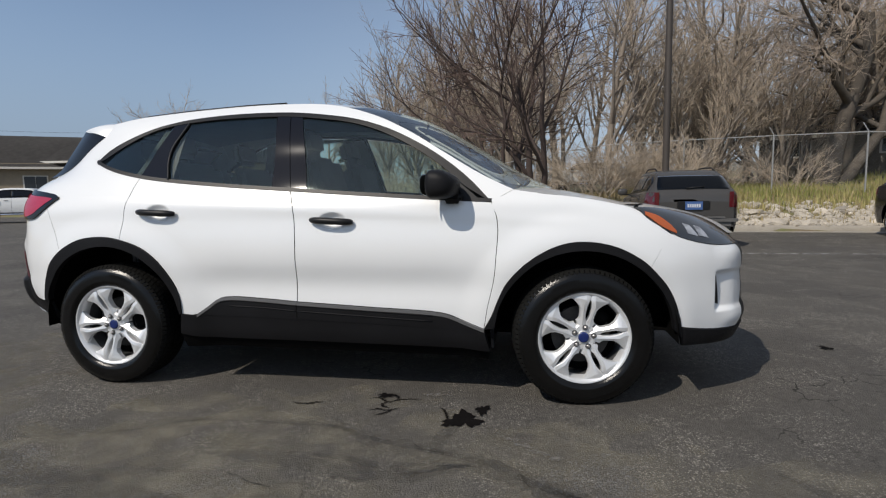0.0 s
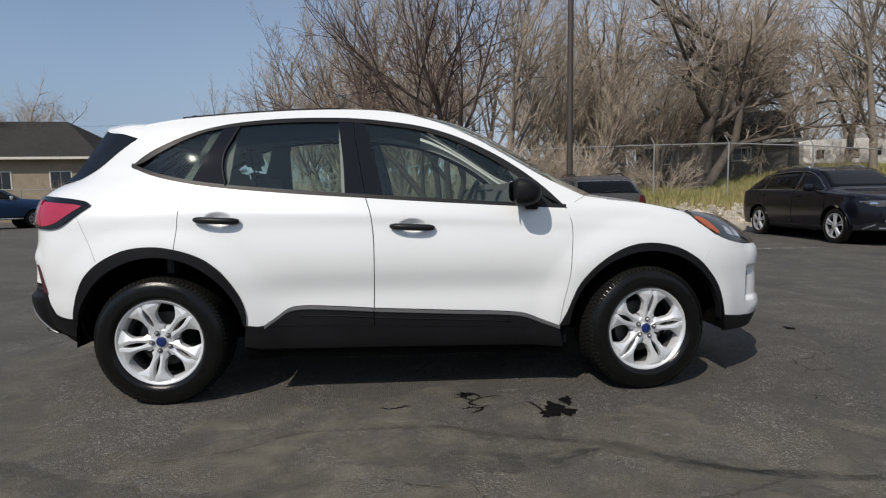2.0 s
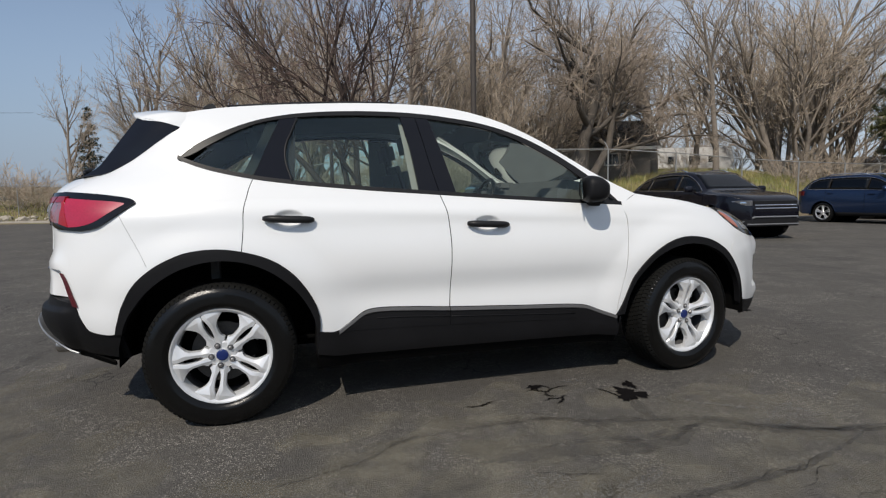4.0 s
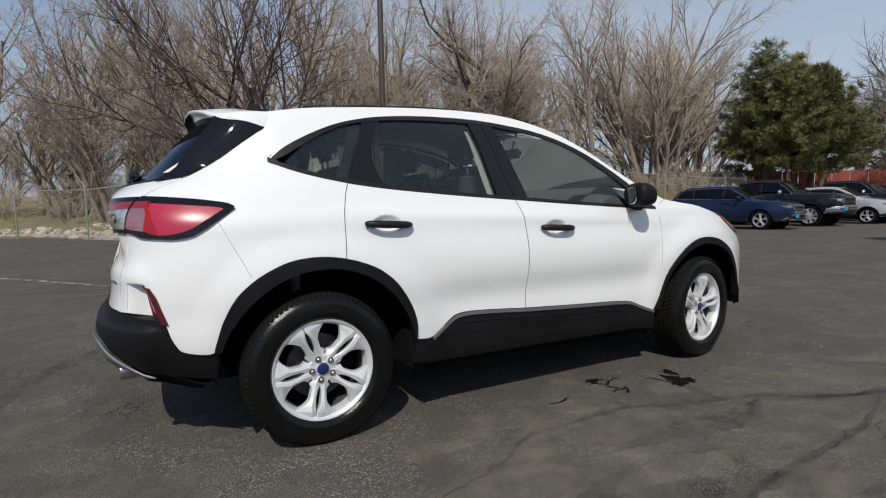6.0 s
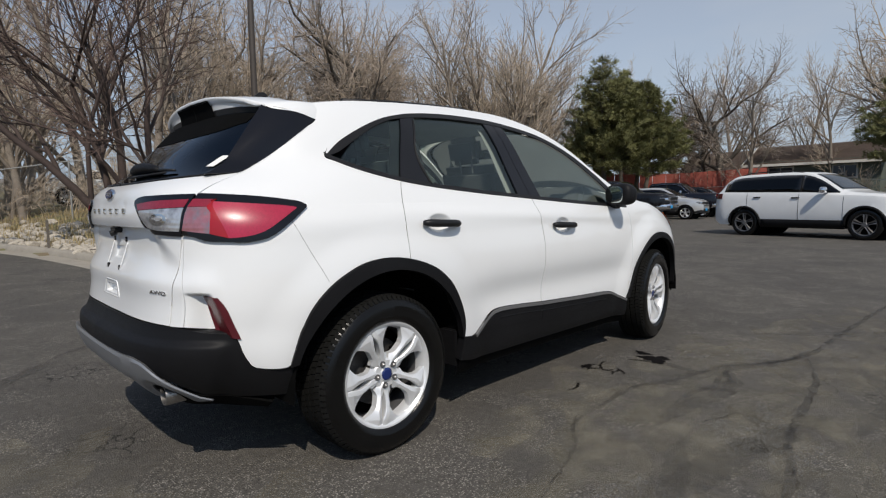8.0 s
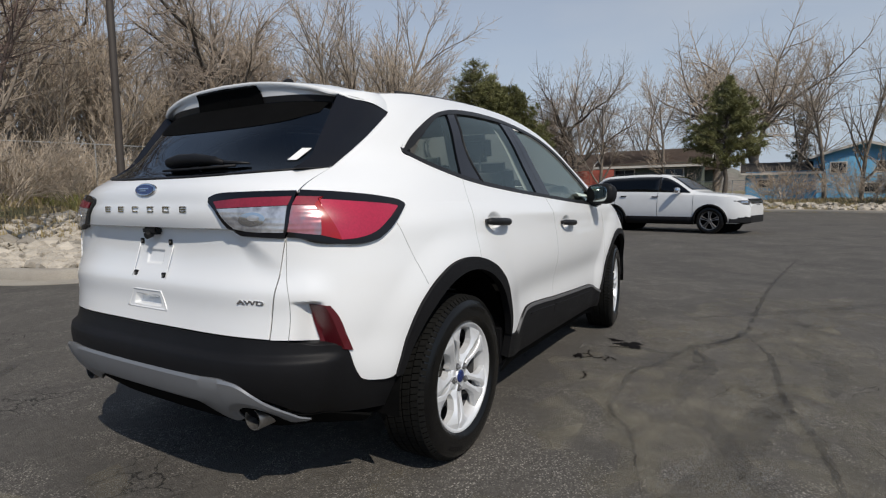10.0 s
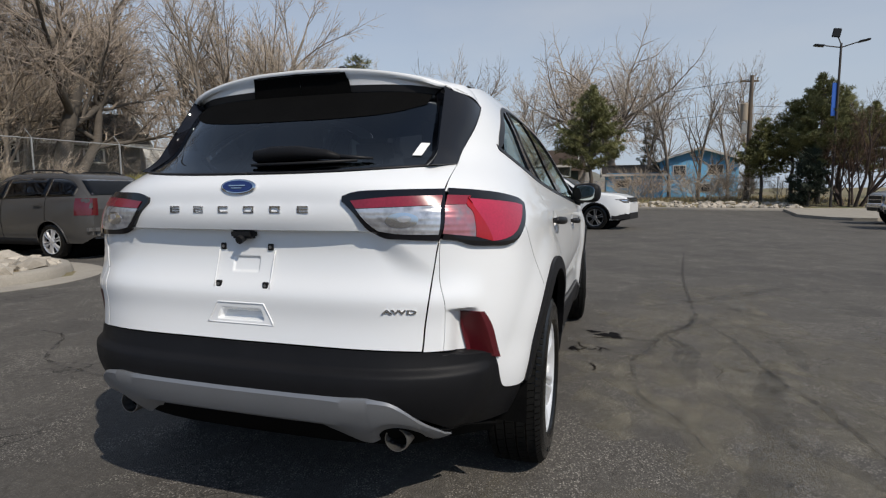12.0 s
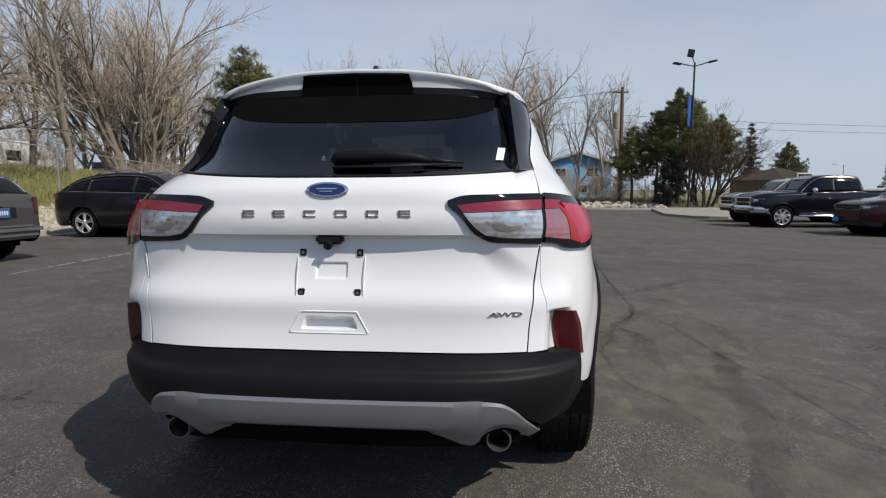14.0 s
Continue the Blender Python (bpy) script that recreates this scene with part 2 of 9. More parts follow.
def smooth_curve(pts, n):
    """Catmull-Rom through pts, n samples evenly spaced along it."""
    p = np.array(pts, float)
    if len(p) == 2:
        d = np.linspace(0, 1, n)[:, None]
        return p[0] * (1 - d) + p[1] * d
    e = np.vstack([2 * p[0] - p[1], p, 2 * p[-1] - p[-2]])
    out = []
    for i in range(len(p) - 1):
        a, b, c, d = e[i], e[i + 1], e[i + 2], e[i + 3]
        ta = np.linalg.norm(b - a) ** 0.5 + 1e-6
        tb = np.linalg.norm(c - b) ** 0.5 + 1e-6
        tc = np.linalg.norm(d - c) ** 0.5 + 1e-6
        m1 = (c - b) + tb * ((b - a) / ta - (c - a) / (ta + tb))
        m2 = (c - b) + tb * ((d - c) / tc - (d - b) / (tb + tc))
        t = np.linspace(0, 1, 24, endpoint=False)[:, None]
        out.append(b * (2 * t**3 - 3 * t**2 + 1) + m1 * (t**3 - 2 * t**2 + t) + c * (-2 * t**3 + 3 * t**2) + m2 * (t**3 - t**2))
    out = np.vstack(out + [p[-1:]])
    s = np.r_[0, np.cumsum(np.linalg.norm(np.diff(out, axis=0), axis=1))]
    w = np.linspace(0, s[-1], n)
    return np.stack([np.interp(w, s, out[:, k]) for k in range(out.shape[1])], 1)


def tube_mesh(paths, radii, seg=6):
    """Verts and faces of tubes along lists of points; radii: one number or one a point."""
    vs, fs = [], []
    for path, rad in zip(paths, radii):
        path = [Vector(p) for p in path]
        base = len(vs)
        for i, p in enumerate(path):
            d = (path[min(i + 1, len(path) - 1)] - path[max(i - 1, 0)]).normalized()
            u = d.orthogonal().normalized() if i == 0 else (u - d * u.dot(d)).normalized()
            w = d.cross(u)
            r = rad[i] if isinstance(rad, (list, tuple)) else rad
            for k in range(seg):
                a = 2 * math.pi * k / seg
                vs.append(p + (u * math.cos(a) + w * math.sin(a)) * r)
        for i in range(len(path) - 1):
            for k in range(seg):
                a, b = base + i * seg + k, base + i * seg + (k + 1) % seg
                fs.append((a, b, b + seg, a + seg))
        fs.append(tuple(base + k for k in reversed(range(seg))))
        fs.append(tuple(base + (len(path) - 1) * seg + k for k in range(seg)))
    return vs, fs


def table(pts):
    """A smooth function through (x, y) pairs."""
    xs, ys = np.array([p[0] for p in pts], float), np.array([p[1] for p in pts], float)
    m = np.gradient(ys, xs)

    def f(x):
        x = np.clip(np.asarray(x, float), xs[0], xs[-1])
        i = np.clip(np.searchsorted(xs, x) - 1, 0, len(xs) - 2)
        h = xs[i + 1] - xs[i]
        t = (x - xs[i]) / h
        return (ys[i] * (2 * t**3 - 3 * t**2 + 1) + m[i] * h * (t**3 - 2 * t**2 + t)
                + ys[i + 1] * (-2 * t**3 + 3 * t**2) + m[i + 1] * h * (t**3 - t**2))
    return f


class Shell:
    """A car body as a stack of rounded plan outlines: half width, tail and nose for each height."""

    def __init__(self, width, tail, nose, corner, nose_corner, xc, xf, dent=None):
        self.w, self.tail, self.nose, self.n = table(width), table(tail), table(nose), table(corner)
        self.nf = table(nose_corner)
        self.xc, self.xf, self.length, self.dent = xc, xf, xf - xc, dent

    def flat(self, q, z):
        q, z = np.asarray(q, float), np.asarray(z, float)
        w, n, nf = self.w(z), self.n(z), self.nf(z)
        al, be = np.clip(q + np.pi / 2, 0, np.pi / 2), np.clip(q - self.length, 0, np.pi / 2)
        ca, sa, cb, sb = np.cos(al).clip(0), np.sin(al).clip(0), np.cos(be).clip(0), np.sin(be).clip(0)
        r, f = (ca**n + sa**n) ** (-1 / n), (cb**nf + sb**nf) ** (-1 / nf)
        x = np.where(q < 0, self.xc - (self.xc - self.tail(z)) * r * ca, np.where(q > self.length, self.xf + (self.nose(z) - self.xf) * f * sb, self.xc + q))
        y = -np.where(q < 0, w * r * sa, np.where(q > self.length, w * f * cb, w))
        return np.stack([x, y, z], -1)

    def at(self, q, z, out=0.0):
        """Points of the right-hand side (y < 0), pushed out along the normal."""
        q, z = np.broadcast_arrays(np.asarray(q, float), np.asarray(z, float))
        p, e = self.flat(q, z), 1e-3
        du, dv = self.flat(q + e, z) - self.flat(q - e, z), self.flat(q, z + e) - self.flat(q, z - e)
        nrm = np.cross(du, dv)
        nrm /= np.linalg.norm(nrm, axis=-1, keepdims=True) + 1e-12
        push = np.zeros_like(q) + out
        if self.dent:
            push = push + self.dent(p[..., 0], p[..., 1], p[..., 2])
        return p + nrm * push[..., None]

    def X(self, pts):
        """(q, z) of points seen from the side, given as (x, z)."""
        out = []
        for x, z in pts:
            if x < self.xc:
                n = float(self.n(z))
                u = min(0.99999, (self.xc - x) / (self.xc - float(self.tail(z))))
                out.append((math.atan2((1 - u**n) ** (1 / n), u) - math.pi / 2, z))
            elif x > self.xf:
                n = float(self.nf(z))
                u = min(0.99999, (x - self.xf) / (float(self.nose(z)) - self.xf))
                out.append((self.length + math.atan2(u, (1 - u**n) ** (1 / n)), z))
            else:
                out.append((x - self.xc, z))
        return np.array(out)

    def Y(self, pts):
        """(q, z) of points seen from behind, given as (distance from the middle, z)."""
        out = []
        for y, z in pts:
            n = float(self.n(z))
            v = min(0.99999, abs(y) / float(self.w(z)))
            out.append((math.atan2(v, (1 - v**n) ** (1 / n)) - math.pi / 2, z))
        return np.array(out)

    def F(self, pts):
        """(q, z) of points seen from the front."""
        out = []
        for y, z in pts:
            n = float(self.nf(z))
            v = min(0.99999, abs(y) / float(self.w(z)))
            out.append((self.length + math.atan2((1 - v**n) ** (1 / n), v), z))
        return np.array(out)

    def coons(self, bottom, top, left, right, nu, nv):
        """A grid of (q, z) filling four curves: bottom and top run the same way, left and right run upwards."""
        b, t = smooth_curve(bottom, nu), smooth_curve(top, nu)
        l, r = smooth_curve(left, nv), smooth_curve(right, nv)
        u, v = np.linspace(0, 1, nu)[None, :, None], np.linspace(0, 1, nv)[:, None, None]
        g = (1 - v) * b[None] + v * t[None] + (1 - u) * l[:, None] + u * r[:, None]
        g -= (1 - u) * (1 - v) * b[0] + u * (1 - v) * b[-1] + (1 - u) * v * t[0] + u * v * t[-1]
        return g


def skin(grid, gap=(0.002, 0.002, 0.002, 0.002), depth=0.014, middle=None):
    """Verts and faces of a panel from a grid of points: edges drawn in by gap (bottom, top, left, right) and turned in.
    middle 'left' or 'right': that edge lies on the car's middle line and the panel is mirrored there."""
    g = grid.copy()
    nv, nu = g.shape[:2]

    def unit(a):
        return a / (np.linalg.norm(a, axis=-1, keepdims=True) + 1e-9)
    if gap[0]:
        g[0] += unit(g[1] - g[0]) * gap[0]
    if gap[1]:
        g[-1] += unit(g[-2] - g[-1]) * gap[1]
    if gap[2]:
        g[:, 0] += unit(g[:, 1] - g[:, 0]) * gap[2]
    if gap[3]:
        g[:, -1] += unit(g[:, -2] - g[:, -1]) * gap[3]
    du, dv = np.gradient(g, axis=1), np.gradient(g, axis=0)
    nrm = unit(np.cross(du, dv))
    vs = list(g.reshape(-1, 3))
    fs = [(j * nu + i, j * nu + i + 1, (j + 1) * nu + i + 1, (j + 1) * nu + i) for j in range(nv - 1) for i in range(nu - 1)]
    if depth:
        ring = [(0, i) for i in range(nu)] + [(j, nu - 1) for j in range(1, nv)] + [(nv - 1, i) for i in range(nu - 2, -1, -1)] + [(j, 0) for j in range(nv - 2, 0, -1)]
        base = len(vs)
        for j, i in ring:
            vs.append(g[j, i] - nrm[j, i] * depth)
        for k in range(len(ring)):
            (j, i), (j2, i2) = ring[k], ring[(k + 1) % len(ring)]
            if middle == "left" and i == 0 and i2 == 0 or middle == "right" and i == nu - 1 and i2 == nu - 1:
                continue
            fs.append((j2 * nu + i2, j * nu + i, base + k, base + (k + 1) % len(ring)))
    if middle:
        n = len(vs)
        vs = vs + [v * (1, -1, 1) for v in vs]
        fs = fs + [tuple(n + i for i in reversed(f)) for f in fs]
    return vs, fs


def mirrored(vs, fs):
    return [np.array(v) * (1, -1, 1) for v in vs], [tuple(reversed(f)) for f in fs]


def weld(ob, dist=0.0006):
    bm = bmesh.new()
    bm.from_mesh(ob.data)
    bmesh.ops.remove_doubles(bm, verts=bm.verts, dist=dist)
    bm.to_mesh(ob.data)
    bm.free()
    return ob



# ---------------------------------------------------------------- ground, kerbs, rocks, grass
LOT = [(-70, 31), (-19, 31), (-9, 30), (-6.4, 27.8), (-4.1, 23.9), (-2.2, 20.5), (-1.2, 16), (-.66, 13), (-.32, 9.9), (-.1, 7.6), (.15, 6.75), (.6, 6.3), (1.25, 6.08), (1.85, 6.2),
       (2.35, 6.6), (2.7, 7.3), (2.85, 9.0), (2.9, 11.6), (3.1, 12.2), (3.7, 12.45), (7.0, 12.45), (9.5, 12.15), (12.0, 11.7), (18, 12.6), (30, 14.2), (36.5, 15.2), (37.2, 14), (36.5, 5), (35.2, -2.4), (33, -7.2), (32.4, -12),
       (33, -20), (36, -70), (-70, -70)]
LOT_NP = np.array(LOT, float)


def lot_distance(x, y):
    """Metres outside the asphalt (negative inside)."""
    p = np.stack([np.asarray(x, float).ravel(), np.asarray(y, float).ravel()], 1)
    best = np.full(len(p), 1e9)
    inside = np.zeros(len(p), bool)
    for i in range(len(LOT_NP)):
        a, b = LOT_NP[i], LOT_NP[(i + 1) % len(LOT_NP)]
        ab = b - a
        t = np.clip(((p - a) @ ab) / (ab @ ab), 0, 1)
        best = np.minimum(best, np.linalg.norm(p - a - t[:, None] * ab, axis=1))
        cond = (a[1] > p[:, 1]) != (b[1] > p[:, 1])
        xi = a[0] + (p[:, 1] - a[1]) / (b[1] - a[1] + 1e-12) * ab[0]
        inside ^= cond & (p[:, 0] < xi)
    return np.where(inside, -best, best).reshape(np.shape(x))


def dip(x, y):
    """The lot falls gently to a drain by the parked trucks."""
    def rise(v, a, b):
        t = np.clip((np.asarray(v, float) - a) / (b - a), 0, 1)
        return t * t * (3 - 2 * t)
    return -.20 * rise(-np.asarray(y, float), 4.5, 8.8) * rise(x, 4.5, 10.5) * (1 - rise(x, 27, 32))


def land(x, y):
    d = lot_distance(x, y)
    x, y = np.asarray(x, float), np.asarray(y, float)

    def rise(v, a, b):
        t = np.clip((v - a) / (b - a), 0, 1)
        return t * t * (3 - 2 * t)
    east = rise(x, 24, 36)
    h = .12 + (.85 - .45 * east) * rise(d, .2, 5.5) + np.minimum(.05 * np.maximum(d - 5, 0), 2.4) * (1 - .55 * east)
    h = h + 1.15 * rise(d, 2.2, 9.5) * (1 - .75 * rise(d, 13, 18)) * rise(x, 13, 22) * (1 - rise(x, 33, 40)) * rise(y, 13, 16)
    return np.where(d < .12, -.06 + dip(x, y), h)


def land_at(x, y):
    return float(land(np.array([x]), np.array([y]))[0])


def asphalt(name):
    """Old asphalt: broad faded and darker areas, smooth worn patches, pale stone chips in the binder."""
    m = material(name, (.122, .112, .098), .85, vary=.36, scale=.55, fine=26, bump=1.0, bump_scale=130, second=(.088, .081, .072), second_at=.52, second_soft=.07, spec=.35)
    t = m.node_tree
    b = t.nodes["Principled BSDF"]
    base = b.inputs["Base Color"].links[0].from_socket
    at = t.nodes.new("ShaderNodeTexCoord")
    patch = t.nodes.new("ShaderNodeTexNoise")
    patch.inputs["Scale"].default_value, patch.inputs["Detail"].default_value, patch.inputs["Distortion"].default_value = 2.4, 6, 1.2
    rough = t.nodes.new("ShaderNodeMapRange")
    rough.inputs["From Min"].default_value, rough.inputs["From Max"].default_value = .45, .62
    chips = t.nodes.new("ShaderNodeTexVoronoi")
    chips.inputs["Scale"].default_value = 125
    speck = t.nodes.new("ShaderNodeMapRange")
    speck.inputs["From Min"].default_value, speck.inputs["From Max"].default_value = .60, .18
    pick = t.nodes.new("ShaderNodeSeparateColor")
    rare = t.nodes.new("ShaderNodeMapRange")
    rare.inputs["From Min"].default_value, rare.inputs["From Max"].default_value = .35, .95
    m1, m2 = t.nodes.new("ShaderNodeMath"), t.nodes.new("ShaderNodeMath")
    m1.operation = m2.operation = "MULTIPLY"
    gain = t.nodes.new("ShaderNodeMapRange")
    gain.inputs["To Min"].default_value, gain.inputs["To Max"].default_value = .82, 3.8
    tone = t.nodes.new("ShaderNodeHueSaturation")
    for n in (patch, chips):
        t.links.new(at.outputs["Object"], n.inputs["Vector"])
    t.links.new(patch.outputs["Fac"], rough.inputs["Value"])
    t.links.new(chips.outputs["Distance"], speck.inputs["Value"])
    t.links.new(chips.outputs["Color"], pick.inputs[0])
    t.links.new(pick.outputs[0], rare.inputs["Value"])
    t.links.new(speck.outputs["Result"], m1.inputs[0])
    t.links.new(rare.outputs["Result"], m1.inputs[1])
    wear = t.nodes.new("ShaderNodeMapRange")
    wear.inputs["To Min"].default_value, wear.inputs["To Max"].default_value = .16, 1.0
    t.links.new(rough.outputs["Result"], wear.inputs["Value"])
    t.links.new(m1.outputs[0], m2.inputs[0])
    t.links.new(wear.outputs["Result"], m2.inputs[1])
    t.links.new(m2.outputs[0], gain.inputs["Value"])
    t.links.new(base, tone.inputs["Color"])
    t.links.new(gain.outputs["Result"], tone.inputs["Value"])
    # patches of fine net cracking, and dark pits where stones have come out
    warp = t.nodes.new("ShaderNodeTexNoise")
    warp.inputs["Scale"].default_value, warp.inputs["Detail"].default_value = 7.0, 4
    bend = t.nodes.new("ShaderNodeVectorMath")
    bend.operation = "MULTIPLY_ADD"
    bend.inputs[1].default_value = (.16, .16, .16)
    net = t.nodes.new("ShaderNodeTexVoronoi")
    net.feature = "DISTANCE_TO_EDGE"
    net.inputs["Scale"].default_value = 6.5
    line = t.nodes.new("ShaderNodeMapRange")
    line.inputs["From Min"].default_value, line.inputs["From Max"].default_value = .012, .032
    line.inputs["To Min"].default_value, line.inputs["To Max"].default_value = 1.0, 0.0
    area = t.nodes.new("ShaderNodeTexNoise")
    area.inputs["Scale"].default_value, area.inputs["Detail"].default_value = 1.1, 5
    where = t.nodes.new("ShaderNodeMapRange")
    where.inputs["From Min"].default_value, where.inputs["From Max"].default_value = .55, .66
    pits = t.nodes.new("ShaderNodeTexVoronoi")
    pits.inputs["Scale"].default_value = 62
    pit = t.nodes.new("ShaderNodeMapRange")
    pit.inputs["From Min"].default_value, pit.inputs["From Max"].default_value = .34, .16
    pit.inputs["To Max"].default_value = .55
    lines, pitted, dark, keep = (t.nodes.new("ShaderNodeMath") for _ in range(4))
    lines.operation = pitted.operation = "MULTIPLY"
    dark.operation = "MAXIMUM"
    keep.operation = "MULTIPLY_ADD"
    keep.inputs[1].default_value, keep.inputs[2].default_value = -.78, 1.0
    crackle = t.nodes.new("ShaderNodeHueSaturation")
    for n in (warp, area, pits):
        t.links.new(at.outputs["Object"], n.inputs["Vector"])
    t.links.new(warp.outputs["Color"], bend.inputs[0])
    t.links.new(at.outputs["Object"], bend.inputs[2])
    t.links.new(bend.outputs[0], net.inputs["Vector"])
    t.links.new(net.outputs["Distance"], line.inputs["Value"])
    t.links.new(area.outputs["Fac"], where.inputs["Value"])
    t.links.new(pits.outputs["Distance"], pit.inputs["Value"])
    t.links.new(line.outputs["Result"], lines.inputs[0])
    t.links.new(where.outputs["Result"], lines.inputs[1])
    t.links.new(pit.outputs["Result"], pitted.inputs[0])
    t.links.new(wear.outputs["Result"], pitted.inputs[1])
    t.links.new(lines.outputs[0], dark.inputs[0])
    t.links.new(pitted.outputs[0], dark.inputs[1])
    t.links.new(dark.outputs[0], keep.inputs[0])
    t.links.new(tone.outputs["Color"], crackle.inputs["Color"])
    t.links.new(keep.outputs[0], crackle.inputs["Value"])
    t.links.new(crackle.outputs["Color"], b.inputs["Base Color"])
    return m


def worn(m, keep, scale, soft=.12, full=.9):
    """Lets the asphalt show through a thin mark where it is worn away."""
    t = m.node_tree
    b = t.nodes["Principled BSDF"]
    at = t.nodes.new("ShaderNodeTexCoord")
    n = t.nodes.new("ShaderNodeTexNoise")
    n.inputs["Scale"].default_value, n.inputs["Detail"].default_value = scale, 6
    r = t.nodes.new("ShaderNodeMapRange")
    r.inputs["From Min"].default_value, r.inputs["From Max"].default_value = keep - soft, keep + soft
    r.inputs["To Max"].default_value = full
    t.links.new(at.outputs["Object"], n.inputs["Vector"])
    t.links.new(n.outputs["Fac"], r.inputs["Value"])
    t.links.new(r.outputs["Result"], b.inputs["Alpha"])
    return m


M_ASPHALT = asphalt("worn asphalt")
M_TAR = worn(material("old tar seal", (.062, .058, .053), .7, vary=.2, scale=6, fine=60, bump=.3, bump_scale=120), .44, 9, .14, .38)
M_SMEAR = worn(material("smeared binder", (.076, .071, .064), .75, vary=.15, scale=4, fine=40, bump=.2, bump_scale=150), .50, 5, .16, .36)
M_CRACK = material("open crack", (.006, .005, .005), .95, vary=.2, spec=.05)
M_OIL = material("dried oil stain", (.006, .005, .005), .8, vary=.3, scale=20, spec=.08)
M_DUST = worn(material("pale scuff", (.17, .16, .145), .9, vary=.3, scale=18, fine=90), .52, 22)
M_FINECRACK = worn(material("fine open crack", (.012, .011, .010), .95, vary=.3, spec=.05), .45, 30, .12, .8)
M_HAIRCRACK = worn(material("half-filled crack", (.030, .028, .025), .95, vary=.3, spec=.05), .50, 9, .12, .6)
M_FILM = worn(material("dried mud film", (.215, .195, .150), .92, vary=.6, scale=5, fine=130, bump=.4, bump_scale=120), .52, 5.5, .16, .40)
M_SPECK = worn(material("bared pale aggregate", (.20, .19, .17), .9, vary=.4, scale=40, fine=120), .54, 75, .10, .55)
M_PAINTLINE = worn(material("faded line paint", (.36, .355, .34), .8, vary=.35, scale=9, fine=40), .50, 6)
M_CONCRETE = material("weathered concrete", (.34, .31, .26), .85, vary=.18, scale=2.5, fine=60, bump=.25, bump_scale=80, second=(.25, .225, .19), second_at=.56)
M_SOIL = material("dry soil and leaf litter", (.20, .155, .095), .95, vary=.35, scale=1.2, fine=22, bump=.5, bump_scale=25, second=(.135, .14, .055), second_at=.55, second_soft=.12)
M_ROCK = material("river rock", (.42, .375, .31), .8, vary=.2, scale=6, fine=40, bump=.35, bump_scale=22, per_piece=.38)
M_ROCKMIX = material("river rock bed", (.41, .365, .30), .8, vary=.35, scale=2.2, fine=30, bump=.35, bump_scale=22)

bm = bmesh.new()
bm.faces.new([bm.verts.new((x, y, 0)) for x, y in LOT])
bmesh.ops.triangulate(bm, faces=bm.faces[:])
cuts = [((x, 0, 0), (1, 0, 0)) for x in np.arange(4.5, 32.1, .55)] + [((0, y, 0), (0, 1, 0)) for y in (-4.5, -5.0, -5.5, -6, -6.5, -7, -7.5, -8, -8.4, -8.8)]
for at, way in cuts:
    bmesh.ops.bisect_plane(bm, geom=bm.verts[:] + bm.edges[:] + bm.faces[:], plane_co=at, plane_no=way)
for v in bm.verts:
    v.co.z = float(dip(v.co.x, v.co.y))
for f in bm.faces:
    f.normal_update()
    if f.normal.z < 0:
        f.normal_flip()
lot = part("parking_lot", bm, M_ASPHALT, None)
tagged(lot, "worn dark grey asphalt with tar seams and stains", "parking lot", kind="structure")

# the land around: one sheet out to the horizon
gx = np.unique(np.concatenate([np.linspace(-900, -80, 18), np.linspace(-80, -12, 40), np.linspace(-12, 42, 109), np.linspace(42, 110, 40), np.linspace(110, 900, 18)]))
gy = np.unique(np.concatenate([np.linspace(-900, -80, 18), np.linspace(-80, -16, 26), np.linspace(-16, 46, 125), np.linspace(46, 110, 40), np.linspace(110, 900, 18)]))
GX, GY = np.meshgrid(gx, gy)
GZ = land(GX, GY)
vs = np.stack([GX, GY, GZ], -1).reshape(-1, 3)
nu = len(gx)
fs = [(j * nu + i, j * nu + i + 1, (j + 1) * nu + i + 1, (j + 1) * nu + i) for j in range(len(gy) - 1) for i in range(nu - 1)]
ground = mesh_object("ground", vs, fs, M_SOIL)
tagged(ground, "dry soil bank with leaf litter and spring grass", "ground", kind="structure")


def sweep(name, line, profile, mat, closed=False):
    """A profile of (outward, up) swept along a line on the ground, outward to the left of it."""
    pts = [Vector((x, y)) for x, y in line]
    vs, fs = [], []
    n = len(profile)
    for i, p in enumerate(pts):
        a, b = pts[max(i - 1, 0)], pts[min(i + 1, len(pts) - 1)]
        d = (b - a).normalized()
        out = Vector((-d.y, d.x))
        for o, u in profile:
            vs.append((p.x + out.x * o, p.y + out.y * o, u))
    for i in range(len(pts) - 1):
        for k in range(n - 1):
            a = i * n + k
            fs.append((a, a + n, a + n + 1, a + 1))
    return mesh_object(name, vs, fs, mat, sharp=40)


KERB = [(0, -.02), (.0, .02), (.02, .115), (.045, .145), (.08, .155), (.20, .155), (.215, .14), (.22, .05)]
GUTTER = [(-.40, -.01), (-.40, .006), (-.02, .010), (.0, .012)]
north = smooth_curve(LOT[1:26], 260)
kerb = sweep("kerb_north", [tuple(p) for p in north], KERB, M_CONCRETE)
tagged(kerb, "weathered pale concrete kerb along the rock bed", "kerb", kind="structure")
gut = sweep("gutter", [tuple(p) for p in smooth_curve(LOT[4:24], 220)], GUTTER, M_CONCRETE)
tagged(gut, "stained concrete gutter strip", "gutter", kind="structure")
east = smooth_curve(LOT[26:32], 60)
kerb2 = sweep("kerb_east", [tuple(p) for p in east], KERB, M_CONCRETE)
tagged(kerb2, "weathered concrete kerb at the far end", "kerb", kind="structure")
